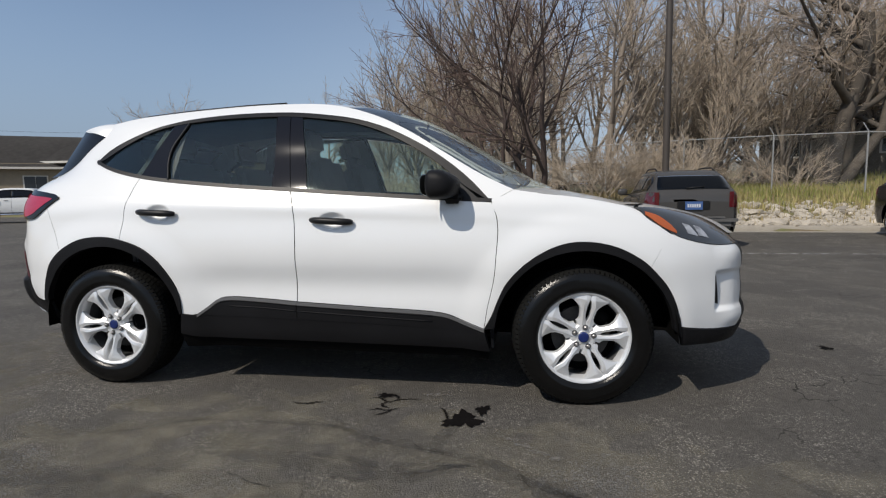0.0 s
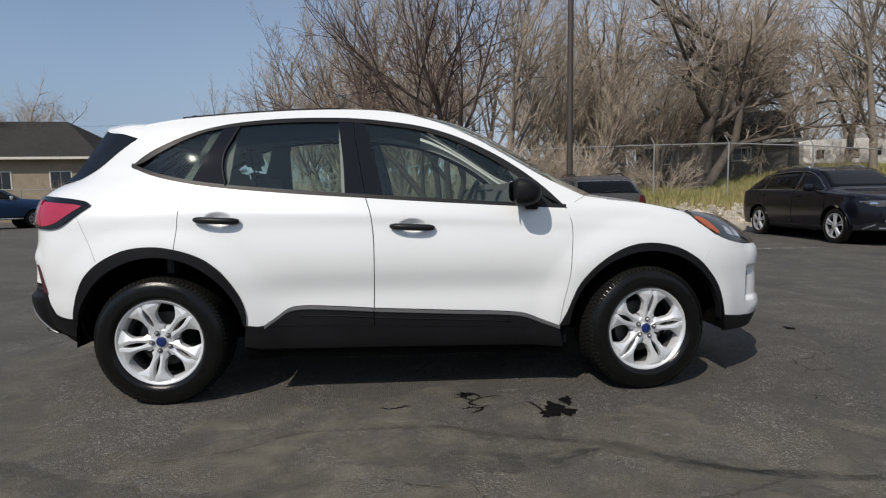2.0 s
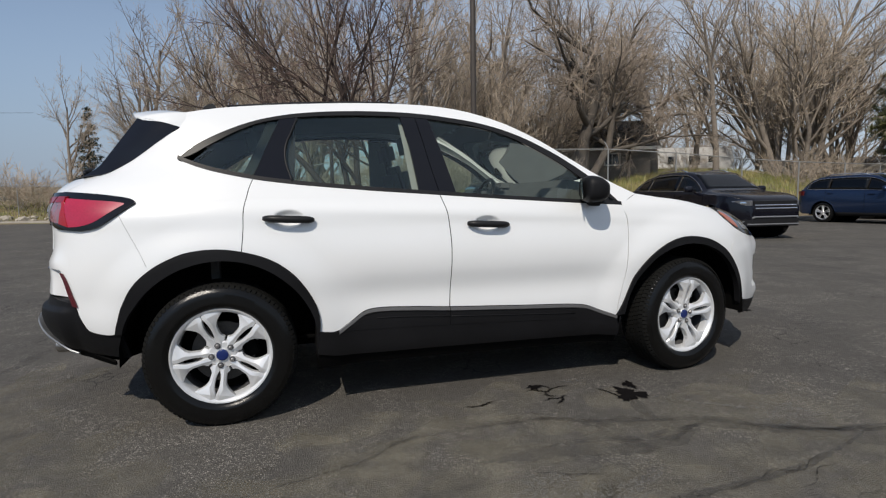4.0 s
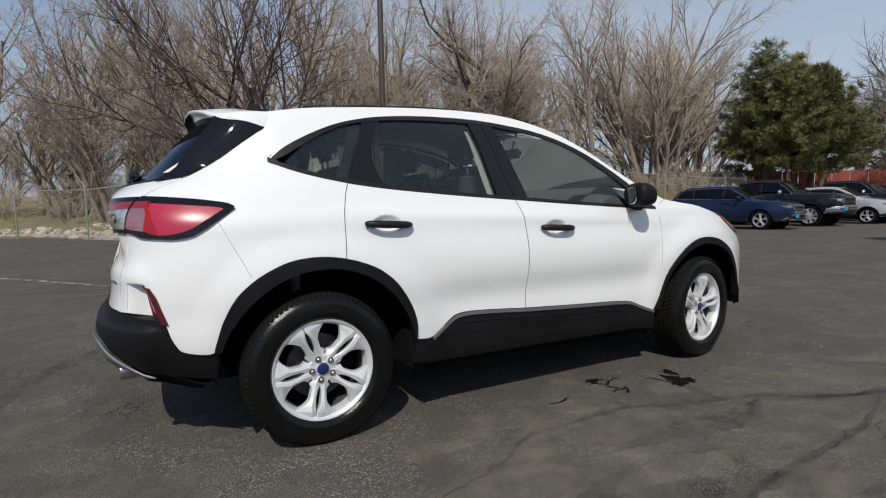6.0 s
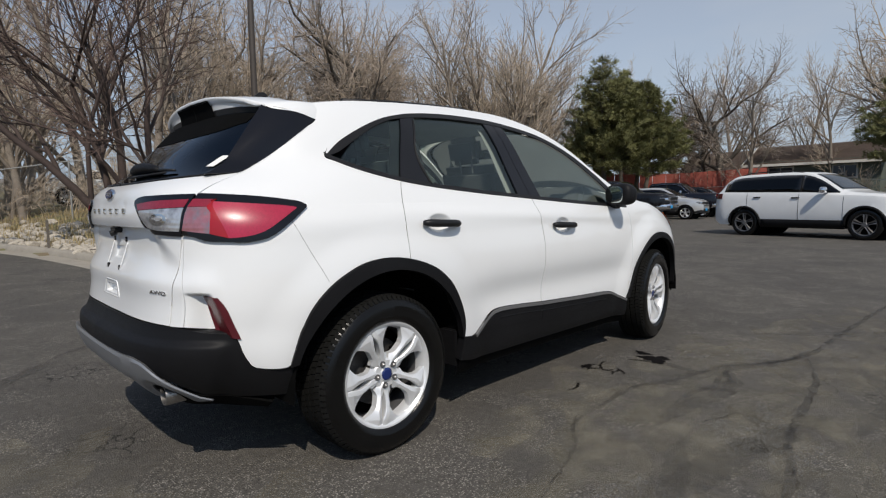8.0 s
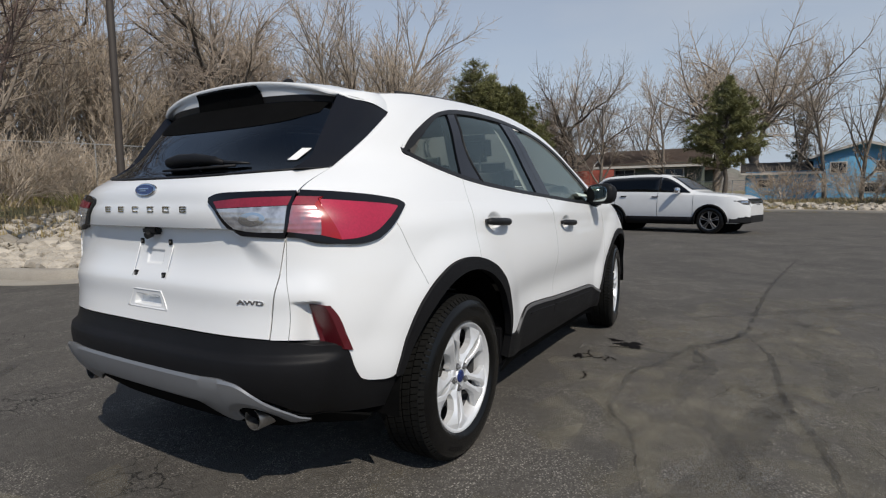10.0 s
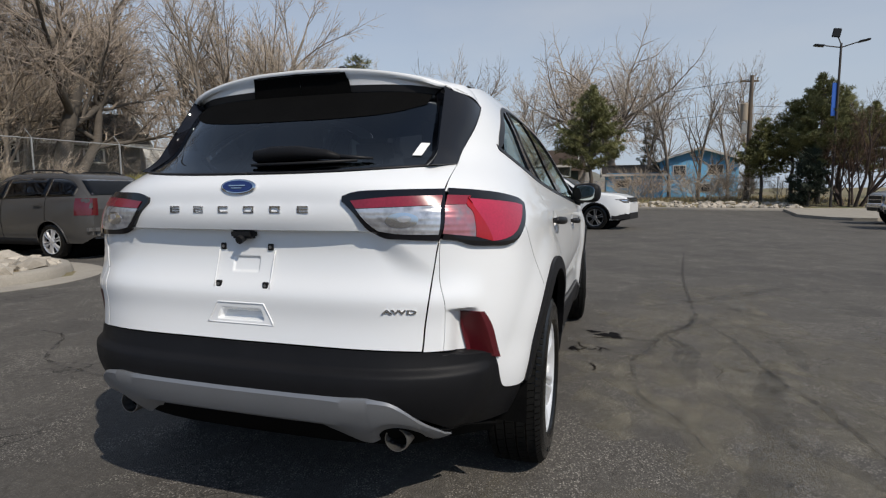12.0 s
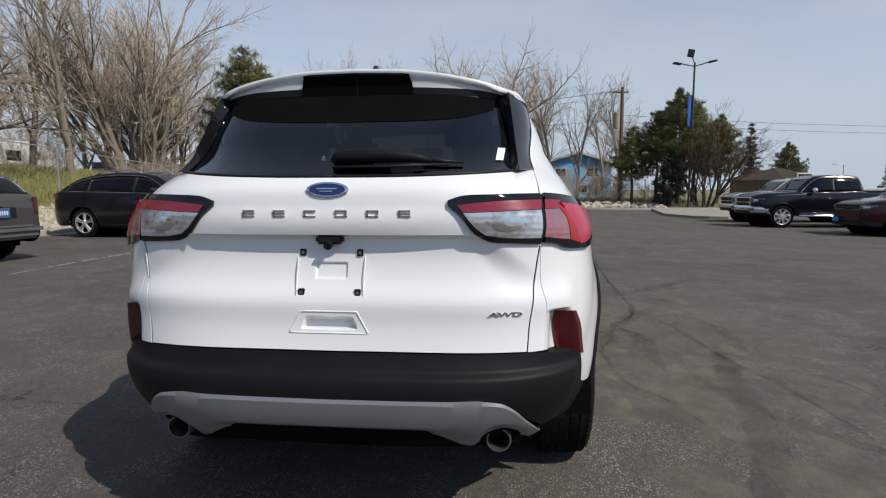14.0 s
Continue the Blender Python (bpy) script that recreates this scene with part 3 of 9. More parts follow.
# low concrete island by the parked trucks
bm = bmesh.new()
isl = [(26.6, -10.7), (25.4, -10.9), (24.7, -11.5), (24.4, -12.3), (24.9, -13.2), (27.5, -14.6), (31.2, -15.2), (31.6, -10.6), (28, -10.3)]
top = [bm.verts.new((x, y, float(dip(x, y)) + .14)) for x, y in isl]
bot = [bm.verts.new((x, y, -.24)) for x, y in isl]
bm.faces.new(top)
for k in range(len(isl)):
    bm.faces.new((top[k], bot[k], bot[(k + 1) % len(isl)], top[(k + 1) % len(isl)]))
tagged(part("concrete_island", bm, M_CONCRETE, None, smooth=False), "low pale concrete island between parking bays", "kerb", kind="structure")


def ground_strip(name, line, width, mat, label, z=.004, wobble=.3, seed=1, cat="seam"):
    """A flat irregular band on the asphalt along a line."""
    rnd = random.Random(seed)
    c = smooth_curve(line, max(10, len(line) * 14))
    vs, fs = [], []
    for i, p in enumerate(c):
        d = c[min(i + 1, len(c) - 1)] - c[max(i - 1, 0)]
        d = d / (np.linalg.norm(d) + 1e-9)
        o = np.array((-d[1], d[0]))
        e = min(1.0, 4.0 * min(i, len(c) - 1 - i) / len(c) + .15)
        j = rnd.uniform(-.4, .4) * width * wobble * 2
        w1, w2 = width * e * (.5 + rnd.uniform(-wobble, wobble) * .5), width * e * (.5 + rnd.uniform(-wobble, wobble) * .5)
        vs.append((*(p + o * (w1 + j)), z))
        vs.append((*(p - o * (w2 - j)), z))
    fs = [(2 * i, 2 * i + 1, 2 * i + 3, 2 * i + 2) for i in range(len(c) - 1)]
    return tagged(mesh_object(name, vs, fs, mat, smooth=False), label, cat, kind="structure")


def ground_blot(name, cx, cy, rx, ry, mat, label, z=.004, seed=1, lobes=7, rough=.35, turn=0.0):
    rnd = random.Random(seed)
    vs = [(cx, cy, z)]
    n = 40
    ph = [rnd.uniform(0, 6.28) for _ in range(4)]
    for k in range(n):
        a = 2 * math.pi * k / n
        r = 1 + rough * (.5 * math.sin(3 * a + ph[0]) + .35 * math.sin(lobes * a + ph[1]) + .3 * math.sin(11 * a + ph[2]))
        x, y = rx * r * math.cos(a), ry * r * math.sin(a)
        c, s = math.cos(radians(turn)), math.sin(radians(turn))
        vs.append((cx + x * c - y * s, cy + x * s + y * c, z))
    fs = [(0, k + 1, (k + 1) % n + 1) for k in range(n)]
    return tagged(mesh_object(name, vs, fs, mat, smooth=False), label, "stain", kind="structure")


# ---- marks on the asphalt: old tar seams, smears, cracks, oil, faded bay lines
SEAMS = [
    ([(-1.3, -1.62), (-.74, -1.45), (-.56, -1.33), (-.31, -1.30), (-.05, -1.30), (.18, -1.31), (.35, -1.40), (.62, -1.47), (.92, -1.57), (1.14, -1.73), (1.52, -1.88), (2.18, -1.93), (3.7, -2.04), (4.5, -2.12), (7.5, -2.5)], .055),
    ([(.02, -1.58), (.32, -1.59), (.59, -1.67), (.74, -1.61), (.89, -1.57)], .06),
    ([(.30, -1.76), (.56, -1.71), (.72, -1.62), (.88, -1.59)], .05),
    ([(1.50, -1.88), (1.30, -1.95), (.92, -2.05), (.55, -2.08), (.0, -2.12), (-.5, -2.23), (-1.2, -2.29)], .05),
    ([(-.24, -2.53), (-.43, -2.63), (-.69, -2.67)], .03),
    ([(.76, -1.59), (.58, -1.62), (.40, -1.65)], .05),
    ([(1.12, -1.69), (1.28, -1.80), (1.67, -1.87)], .05),
    ([(-.4, 3.6), (-.47, 3.13), (-.98, 2.6), (-1.12, 2.01), (-1.15, 1.66)], .035),
    ([(-1.33, -1.83), (-1.38, -1.83), (-1.43, -1.84)], .02),
]
for k, (line, w) in enumerate(SEAMS):
    ground_strip("tar_seam", line, w * .75, M_TAR, "old dark tar seam on the asphalt", .003 + .0006 * k, .16, 30 + k)
jag = random.Random(8)
for k, (line, w) in enumerate(SEAMS[:1] + SEAMS[3:4] + SEAMS[7:8]):
    c = smooth_curve(line, max(12, int(len(line) * 6)))
    bent = [(x + jag.gauss(0, .014), y + jag.gauss(0, .014)) for x, y in c]
    ground_strip("crack", bent, .0065, M_HAIRCRACK, "jagged open crack along the old tar seam", .0092 + .0002 * k, .5, 500 + k, "crack")
for k, (line, w) in enumerate([
        ([(.10, -1.20), (.36, -1.40), (.66, -1.50), (.98, -1.62), (1.3, -1.84), (1.75, -2.2)], .13), ([(.40, -1.40), (.38, -1.58), (.46, -1.72)], .09), ([(.74, -1.22), (.68, -1.34), (.66, -1.52)], .07),
        ([(-.3, -1.62), (.1, -1.64), (.5, -1.72), (.8, -1.62)], .10), ([(-1.9, -1.5), (-1.2, -1.8), (-.4, -2.0), (.4, -2.2)], .16), ([(-2.6, -.9), (-2.2, -1.4), (-1.4, -1.65)], .12), ([(1.4, -2.2), (.9, -2.4), (.2, -2.35)], .12),
        ([(-1.5, -2.4), (-1.0, -2.0), (-.3, -1.75)], .10), ([(2.0, -1.5), (2.6, -2.2), (3.6, -3.2)], .14), ([(-2.9, .2), (-2.6, 1.4), (-1.6, 2.6)], .12)]):
    ground_strip("smear", line, w, M_SMEAR, "smooth dark smear worn into the asphalt", .0022 + .00005 * k, .15, 60 + k, "stain")
CRACKS = [[(.22, -.95), (.27, -.93), (.33, -.98), (.40, -.94), (.50, -.93)], [(.30, -.87), (.36, -.90), (.38, -.95)], [(.33, -.98), (.31, -1.03), (.36, -1.06)], [(.26, -1.10), (.31, -1.08), (.36, -1.09), (.41, -1.06)],
          [(.31, -1.16), (.36, -1.12), (.38, -1.07)], [(.24, -.90), (.30, -.88), (.36, -.88)], [(.62, -1.02), (.66, -1.10), (.68, -1.18)], [(3.03, .40), (3.07, .34), (3.11, .27)],
          [(-.6, -2.75), (-.9, -2.6), (-1.3, -2.62), (-1.5, -2.5)], [(-2.35, -1.15), (-2.5, -1.0), (-2.52, -.8)], [(.0, -1.02), (-.1, -1.06), (-.18, -1.05)]]
for k, line in enumerate(CRACKS):
    ground_strip("crack", line, .011, M_CRACK, "thin black crack in the asphalt", .0035 + .0002 * k, .8, 90 + k, "crack")
for k, (x, y, rx, ry, turn) in enumerate([(.755, -1.155, .075, .085, 20), (.835, -1.03, .030, .055, -10), (.69, -1.21, .03, .035, 0), (.30, -.90, .035, .03, 0), (3.07, .33, .035, .04, 0)]):
    ground_blot("oil_stain", x, y, rx, ry, M_OIL, "dark dried oil stain on the asphalt", .005 + .0005 * k, 5 + k, 7, .5, turn)
ground_blot("pale_scuff", .57, -.86, .075, .03, M_DUST, "pale dusty scuff on the asphalt", .004, 15, 5, .4)
ground_strip("pale_scuff", [(.82, -1.20), (.95, -1.30), (1.12, -1.45), (1.3, -1.56)], .035, M_DUST, "pale dusty scrape on the asphalt", .0038, .4, 16, "stain")
ground_strip("bay_line", [(2.9, 6.35), (4.8, 6.5), (7.0, 6.45), (10.5, 6.4)], .10, M_PAINTLINE, "faded white parking bay line", .004, .1, 17, "marking")
ground_strip("bay_line", [(-5.2, 9.5), (-3.4, 7.2), (-2.5, 5.9)], .10, M_PAINTLINE, "faded white parking bay line", .004, .1, 18, "marking")


# short cracks and patches of bared pale aggregate where the top coat has worn off
rnd = random.Random(77)
for k in range(18):
    x, y, a = rnd.uniform(-2.2, 1.6), rnd.uniform(-3.6, -1.85), rnd.uniform(2.6, 3.7)
    line = [(x, y)]
    for _ in range(rnd.randint(3, 6)):
        a += rnd.uniform(-.7, .7)
        x, y = x + math.cos(a) * rnd.uniform(.03, .09), y + math.sin(a) * rnd.uniform(.03, .09)
        line.append((x, y))
    ground_strip("crack", line, rnd.uniform(.003, .0055), M_FINECRACK, "thin black crack in the asphalt", .0068 + .0001 * k, .35, 200 + k, "crack")
for k, (x, y, rx, ry, turn) in enumerate([(-1.7, -1.75, .9, .5, 10), (-.6, -1.75, 1.0, .45, -5), (.5, -1.55, 1.1, .42, 0), (1.6, -1.7, .9, .4, 8), (-1.0, -2.5, 1.1, .5, 12), (.6, -2.4, 1.2, .5, -8), (-2.5, -1.3, .7, .6, 40), (-2.6, -.4, .5, .7, 5), (2.6, -2.3, 1.1, .5, 5), (-.2, -1.15, .7, .3, 0)]):
    ground_blot("mud_film", x, y, rx, ry, M_FILM, "thin brown film of dried mud on the asphalt", .0006 + .00005 * k, 400 + k, 9, .6, turn)
for k in range(16):
    ground_blot("bare_patch", rnd.uniform(-2.6, 2.6), rnd.uniform(-3.4, -1.45), rnd.uniform(.14, .40), rnd.uniform(.07, .17), M_SPECK, "patch of bared pale aggregate in the asphalt", .0012 + .00005 * k, 300 + k, 7, .55, rnd.uniform(-30, 30))


# ---- rocks behind the kerb
def rock_mesh(seed):
    rnd = random.Random(seed)
    bm = bmesh.new()
    bmesh.ops.create_icosphere(bm, subdivisions=1, radius=.5)
    off = Vector((rnd.uniform(0, 50), rnd.uniform(0, 50), rnd.uniform(0, 50)))
    for v in bm.verts:
        k = 1 + .35 * noise.noise(v.co * 1.8 + off)
        v.co = Vector((v.co.x * k * 1.15, v.co.y * k * .85, v.co.z * k * .62))
    me = bpy.data.meshes.new("rock")
    bm.to_mesh(me)
    bm.free()
    me.materials.append(M_ROCK)
    return me


ROCKS = [rock_mesh(s) for s in range(8)]
rock_bed = tagged(empty("rock_bed"), "bank of rounded river rocks behind the kerb", "rock bed", kind="structure")
rnd = random.Random(5)


def rock_spots(count, line, lo, hi, seed, small, large):
    r = random.Random(seed)
    c = smooth_curve(line, 200)
    out = []
    for _ in range(count):
        i = r.randrange(1, 198)
        d = c[i + 1] - c[i - 1]
        d = d / np.linalg.norm(d)
        o = lo + (hi - lo) * r.random() ** 1.2
        x, y = c[i][0] - d[1] * o + r.uniform(-.2, .2), c[i][1] + d[0] * o + r.uniform(-.2, .2)
        out.append((x, y, r.uniform(small, large) * (1 if r.random() < .85 else 1.5)))
    return out


near_line = LOT[7:16]
bay_line = LOT[18:24]
for x, y, s in rock_spots(150, near_line, .35, 2.2, 11, .16, .36) + rock_spots(150, bay_line, .35, 2.6, 12, .16, .36):
    ob = new("rock", ROCKS[rnd.randrange(8)])
    ob.parent = rock_bed
    ob.matrix_world = Matrix.Translation((x, y, land_at(x, y) + s * .12)) @ pose(0, 0, 0, rnd.uniform(-15, 15), rnd.uniform(-15, 15), rnd.uniform(0, 360)) @ Matrix.Diagonal((s, s, s, 1))


def joined_rocks(name, spots, label, parent=None):
    vs, fs = [], []
    base = [([tuple(v.co) for v in me.vertices], [tuple(p.vertices) for p in me.polygons]) for me in ROCKS]
    for x, y, s in spots:
        v0, f0 = base[rnd.randrange(8)]
        m = Matrix.Translation((x, y, land_at(x, y) + s * .12)) @ pose(0, 0, 0, rnd.uniform(-15, 15), rnd.uniform(-15, 15), rnd.uniform(0, 360)) @ Matrix.Diagonal((s, s, s, 1))
        n = len(vs)
        vs += [m @ Vector(v) for v in v0]
        fs += [tuple(n + i for i in f) for f in f0]
    ob = mesh_object(name, vs, fs, M_ROCKMIX, parent, smooth=False)
    return tagged(ob, label, "rocks", kind="stuff")


joined_rocks("river_rocks", rock_spots(900, near_line, .30, 2.8, 21, .08, .25) + rock_spots(1900, bay_line, .28, 3.4, 22, .10, .28)
             + rock_spots(260, LOT[3:8], .3, 2.8, 23, .14, .42) + rock_spots(300, LOT[27:31], .3, 3.5, 24, .2, .5) + rock_spots(120, LOT[1:4], .3, 1.5, 25, .2, .5),
             "grey and tan river rocks of mixed size on the bank")


# ---- grass and weeds
def grass(name, count, where, mat, label, tall=(.12, .40), seed=3):
    r = random.Random(seed)
    xs, ys = [], []
    while len(xs) < count:
        x, y = where(r)
        xs.append(x)
        ys.append(y)
    zs = land(np.array(xs), np.array(ys))
    ds = lot_distance(np.array(xs), np.array(ys))
    vs, fs = [], []
    for x, y, z, d in zip(xs, ys, zs, ds):
        if d < .5:
            continue
        h, a, w = r.uniform(*tall), r.uniform(0, 6.28), r.uniform(.012, .03)
        lean = r.uniform(0, .5) * h
        c, s = math.cos(a), math.sin(a)
        n = len(vs)
        vs += [(x - c * w, y - s * w, z - .02), (x + c * w, y + s * w, z - .02), (x - s * lean, y + c * lean, z + h)]
        fs.append((n, n + 1, n + 2))
    return tagged(mesh_object(name, vs, fs, mat, smooth=False), label, "grass", kind="stuff")


M_GRASS = material("spring grass", (.23, .245, .065), .8, vary=.45, scale=.8, fine=6, second=(.31, .265, .11), second_at=.5, second_soft=.1)
M_STRAW = material("dry straw grass", (.34, .27, .14), .85, vary=.35, scale=1.0, fine=6)
grass("bank_grass", 34000, lambda r: (r.uniform(5, 34), r.uniform(14.6, 26)), M_GRASS, "patchy green and straw grass below the fence", (.10, .38), 3)
grass("dry_grass", 14000, lambda r: (r.uniform(-8, 16), r.uniform(12.5, 24)), M_STRAW, "dry straw-coloured grass on the bank", (.06, .28), 4)
grass("lawn_edge", 9000, lambda r: (r.uniform(-34, -8), r.uniform(31.4, 38)), M_GRASS, "green verge in front of the house", (.08, .25), 6)
grass("far_verge", 9000, lambda r: (r.uniform(34.5, 46), r.uniform(-16, 12)), M_STRAW, "dry verge beyond the far kerb", (.08, .28), 7)

# ---------------------------------------------------------------- trees
M_BARK = material("grey-brown bark", (.22, .185, .15), .95, vary=.3, scale=5, fine=40, bump=.6, bump_scale=30)
M_DARKBARK = material("dark furrowed bark", (.095, .08, .065), .95, vary=.35, scale=4, fine=30, bump=.7, bump_scale=22)
M_TWIG = material("tan bare twigs", (.43, .355, .275), .9, vary=.25, scale=.8, fine=10)
M_TWIG2 = material("grey bare twigs", (.30, .245, .195), .9, vary=.25, scale=.8, fine=10)
M_REDBARK = material("red-brown bark", (.055, .038, .032), .85, vary=.3, scale=4, fine=30, bump=.4, bump_scale=30)
M_REDTWIG = material("red-brown twigs", (.12, .080, .066), .85, vary=.3, scale=.8, fine=10)
M_NEEDLE = material("olive green pine needles", (.165, .165, .062), .7, vary=.4, scale=1.5, fine=14)
M_NEEDLE2 = material("blue-green spruce needles", (.030, .042, .024), .7, vary=.35, scale=1.5, fine=14)
M_BROWNLEAF = material("brown dead foliage", (.12, .070, .042), .9, vary=.4, scale=1.5, fine=14)


class Grower:
    """Branching tubes, thick wood and thin wood in separate lists."""

    def __init__(self, seed):
        self.r = random.Random(seed)
        self.wood, self.twig = ([], []), ([], [])

    def tube(self, pts, rads, thin):
        vs, fs = self.twig if thin else self.wood
        seg = 3 if thin else 7
        base = len(vs)
        u = None
        for i, p in enumerate(pts):
            d = (pts[min(i + 1, len(pts) - 1)] - pts[max(i - 1, 0)]).normalized()
            u = d.orthogonal().normalized() if u is None else (u - d * u.dot(d)).normalized()
            w = d.cross(u)
            for k in range(seg):
                a = 2 * math.pi * k / seg
                vs.append(p + (u * math.cos(a) + w * math.sin(a)) * rads[i])
        for i in range(len(pts) - 1):
            for k in range(seg):
                a, b = base + i * seg + k, base + i * seg + (k + 1) % seg
                fs.append((a, b, b + seg, a + seg))

    def branch(self, start, way, length, radius, level, spec):
        r = self.r
        depth, kids, spread, up, wob, shrink, twig_from = spec["depth"], spec["kids"], spec["spread"], spec["up"], spec["wobble"], spec["shrink"], spec["twig_from"]
        n = 5 if level < 2 else 3 if level < depth - 1 else 2 if level < depth else 1
        pts, p, d = [start.copy()], start.copy(), way.normalized()
        for i in range(n):
            d = (d + Vector((r.gauss(0, wob), r.gauss(0, wob), r.gauss(0, wob) + up * (.6 if level else .2)))).normalized()
            p = p + d * (length / n)
            pts.append(p.copy())
        taper = spec.get("taper", .45)
        rads = [max(spec["least"] * (.45 if level >= depth and i == n else 1), radius * (1 - (1 - taper) * i / n)) for i in range(n + 1)]
        self.tube(pts, rads, level >= twig_from)
        if level >= depth:
            return
        count = kids[min(level, len(kids) - 1)]
        for k in range(count):
            f = spec["first"] if level == 0 else .25
            t = f + (1 - f) * (k + r.random()) / count
            i = min(n - 1, int(t * n))
            at = pts[i].lerp(pts[i + 1], t * n - i)
            axis = (pts[i + 1] - pts[i]).normalized()
            side = axis.orthogonal().normalized()
            side.rotate(Matrix.Rotation(r.uniform(0, 2 * math.pi), 3, axis))
            ang = radians(spread[min(level, len(spread) - 1)] * r.uniform(.7, 1.25))
            nd = axis * math.cos(ang) + side * math.sin(ang)
            self.branch(at, nd, length * shrink * r.uniform(.7, 1.15) * (1.15 - .45 * t), max(spec["least"], rads[i] * spec.get("thin", .52)), level + 1, spec)
        if level > 0:
            self.branch(pts[-1], d, length * shrink, rads[-1], level + 1, spec)


def bare_tree(name, seed, spec, bark, twig, label, stems=None):
    g = Grower(seed)
    stems = stems or [(0, 0, (0, 0, 1), 1.0)]
    for x, y, way, k in stems:
        g.branch(Vector((x, y, -.15)), Vector(way), spec["height"] * k, spec["radius"] * k, 0, spec)
    root = empty(name, None, label, "tree")
    if g.wood[0]:
        wood = mesh_object("trunk", *g.wood, bark, root)
        if len(stems) > 4:
            tagged(wood, kind="stuff")
    mesh_object("crown", *g.twig, twig, root, "bare leafless twigs", smooth=False)
    return root


def ring(n, r, lean, seed):
    q = random.Random(seed)
    out = []
    for k in range(n):
        a = 2 * math.pi * (k + q.random() * .6) / n
        out.append((r * math.cos(a), r * math.sin(a), (lean * math.cos(a) * q.uniform(.5, 1.3), lean * math.sin(a) * q.uniform(.5, 1.3), 1), q.uniform(.7, 1.1)))
    return out


SPECS = {
    "cottonwood": dict(height=7.4, radius=.38, depth=5, kids=(6, 5, 5, 4, 4), spread=(48, 46, 46, 48), up=.035, wobble=.16, shrink=.66, twig_from=3, first=.35, least=.0078, thin=.60, taper=.5),
    "poplar": dict(height=8.2, radius=.17, depth=4, kids=(12, 6, 5, 4), spread=(34, 36, 40, 42), up=.075, wobble=.08, shrink=.46, twig_from=3, first=.16, least=.0070, thin=.55, taper=.3),
    "willow": dict(height=5.2, radius=.11, depth=4, kids=(8, 5, 4, 3), spread=(30, 33, 38, 42), up=.05, wobble=.09, shrink=.52, twig_from=3, first=.18, least=.0062, thin=.55, taper=.35),
    "red": dict(height=3.5, radius=.095, depth=5, kids=(4, 3, 3, 3, 2), spread=(34, 34, 38, 40), up=.06, wobble=.10, shrink=.70, twig_from=4, first=.28, least=.0070, thin=.62, taper=.55),
    "brush": dict(height=1.9, radius=.020, depth=3, kids=(5, 4, 3), spread=(30, 36, 42), up=.03, wobble=.13, shrink=.52, twig_from=0, first=.12, least=.0062, thin=.5, taper=.3),
}


def ground_tree(tree, x, y, turn=0, size=1.0, sink=0.0):
    tree.matrix_basis = Matrix.Translation((x, y, land_at(x, y) - sink)) @ pose(0, 0, 0, 0, 0, turn) @ Matrix.Diagonal((size, size, size, 1))
    return tree


def again(tree, x, y, turn, size, label=""):
    ob = copy_thing(tree, Matrix.Translation((x, y, land_at(x, y))) @ pose(0, 0, 0, 0, 0, turn))
    ob.scale = (size, size, size)
    if label:
        ob["label"] = label
    return ob


big = bare_tree("cottonwood_tree", 7, SPECS["cottonwood"], M_DARKBARK, M_TWIG2, "old leafless cottonwood with a dark leaning trunk", [(0, 0, (.22, -.05, 1), 1.0), (.3, .1, (.75, .2, 1), .72)])
ground_tree(big, 13.4, 21.4, 0, 1.0)
again(big, 24.0, 36, 200, 1.05, "leafless cottonwood behind the fence")
again(big, 41.5, 11.5, 60, .92, "leafless cottonwood behind the red fence")

cotton2 = bare_tree("cottonwood_tree", 19, SPECS["cottonwood"], M_BARK, M_TWIG, "old leafless spreading cottonwood")
ground_tree(cotton2, 8.6, 31, 40, 1.0)
again(cotton2, 20.5, 24.5, 170, .95)
again(cotton2, 44.5, 16.5, 300, .85)
again(cotton2, -34, 46, 15, .85, "leafless tree behind the tan house")
again(cotton2, 2.5, 42, 260, 1.15)
again(cotton2, 55.5, 2.5, 80, 1.42, "tall leafless cottonwood beyond the far houses")
again(cotton2, 54.0, -2.0, 250, 1.30, "tall leafless cottonwood beyond the far houses")

pop = bare_tree("poplar_tree", 31, SPECS["poplar"], M_BARK, M_TWIG, "slender leafless poplar with upright branches")
ground_tree(pop, 4.4, 21.5, 0, 1.15)
for x, y, a, k in ((6.1, 23.0, 70, 1.05), (2.4, 24.5, 140, 1.2), (-1.5, 27, 220, 1.25), (-4.5, 32, 300, 1.3), (-7.5, 36, 20, 1.25), (11.0, 27, 95, 1.3), (15.2, 23.4, 10, 1.15), (22.5, 21.5, 155, 1.1),
                   (-1.0, 37, 33, 1.4), (45.5, -5.8, 77, 1.0), (44.0, -7.8, 190, .95), (47, -4.0, 250, 1.1), (49, -12.5, 15, 1.05), (43.5, 5.0, 130, .95), (14.5, 33, 44, 1.35), (-14.5, 36.5, 66, .8), (42, -9.6, 10, .8)):
    again(pop, x, y, a, k)
for x, y, a, k in ((54.2, 15.0, 12, 1.42), (55.0, 12.2, 70, 1.1), (55.6, 9.0, 200, 1.15), (45.5, 21, 140, 1.2)):
    again(pop, x, y, a, k)
for x, y, a, k in ((-3.0, 41, 15, 1.35), (4.0, 46, 80, 1.5), (23.5, 40, 300, 1.4), (29.5, 45, 40, 1.45), (36, 39, 110, 1.3), (36, 31.5, 190, 1.2), (-12, 44, 260, 1.1)):
    again(pop, x, y, a, k)
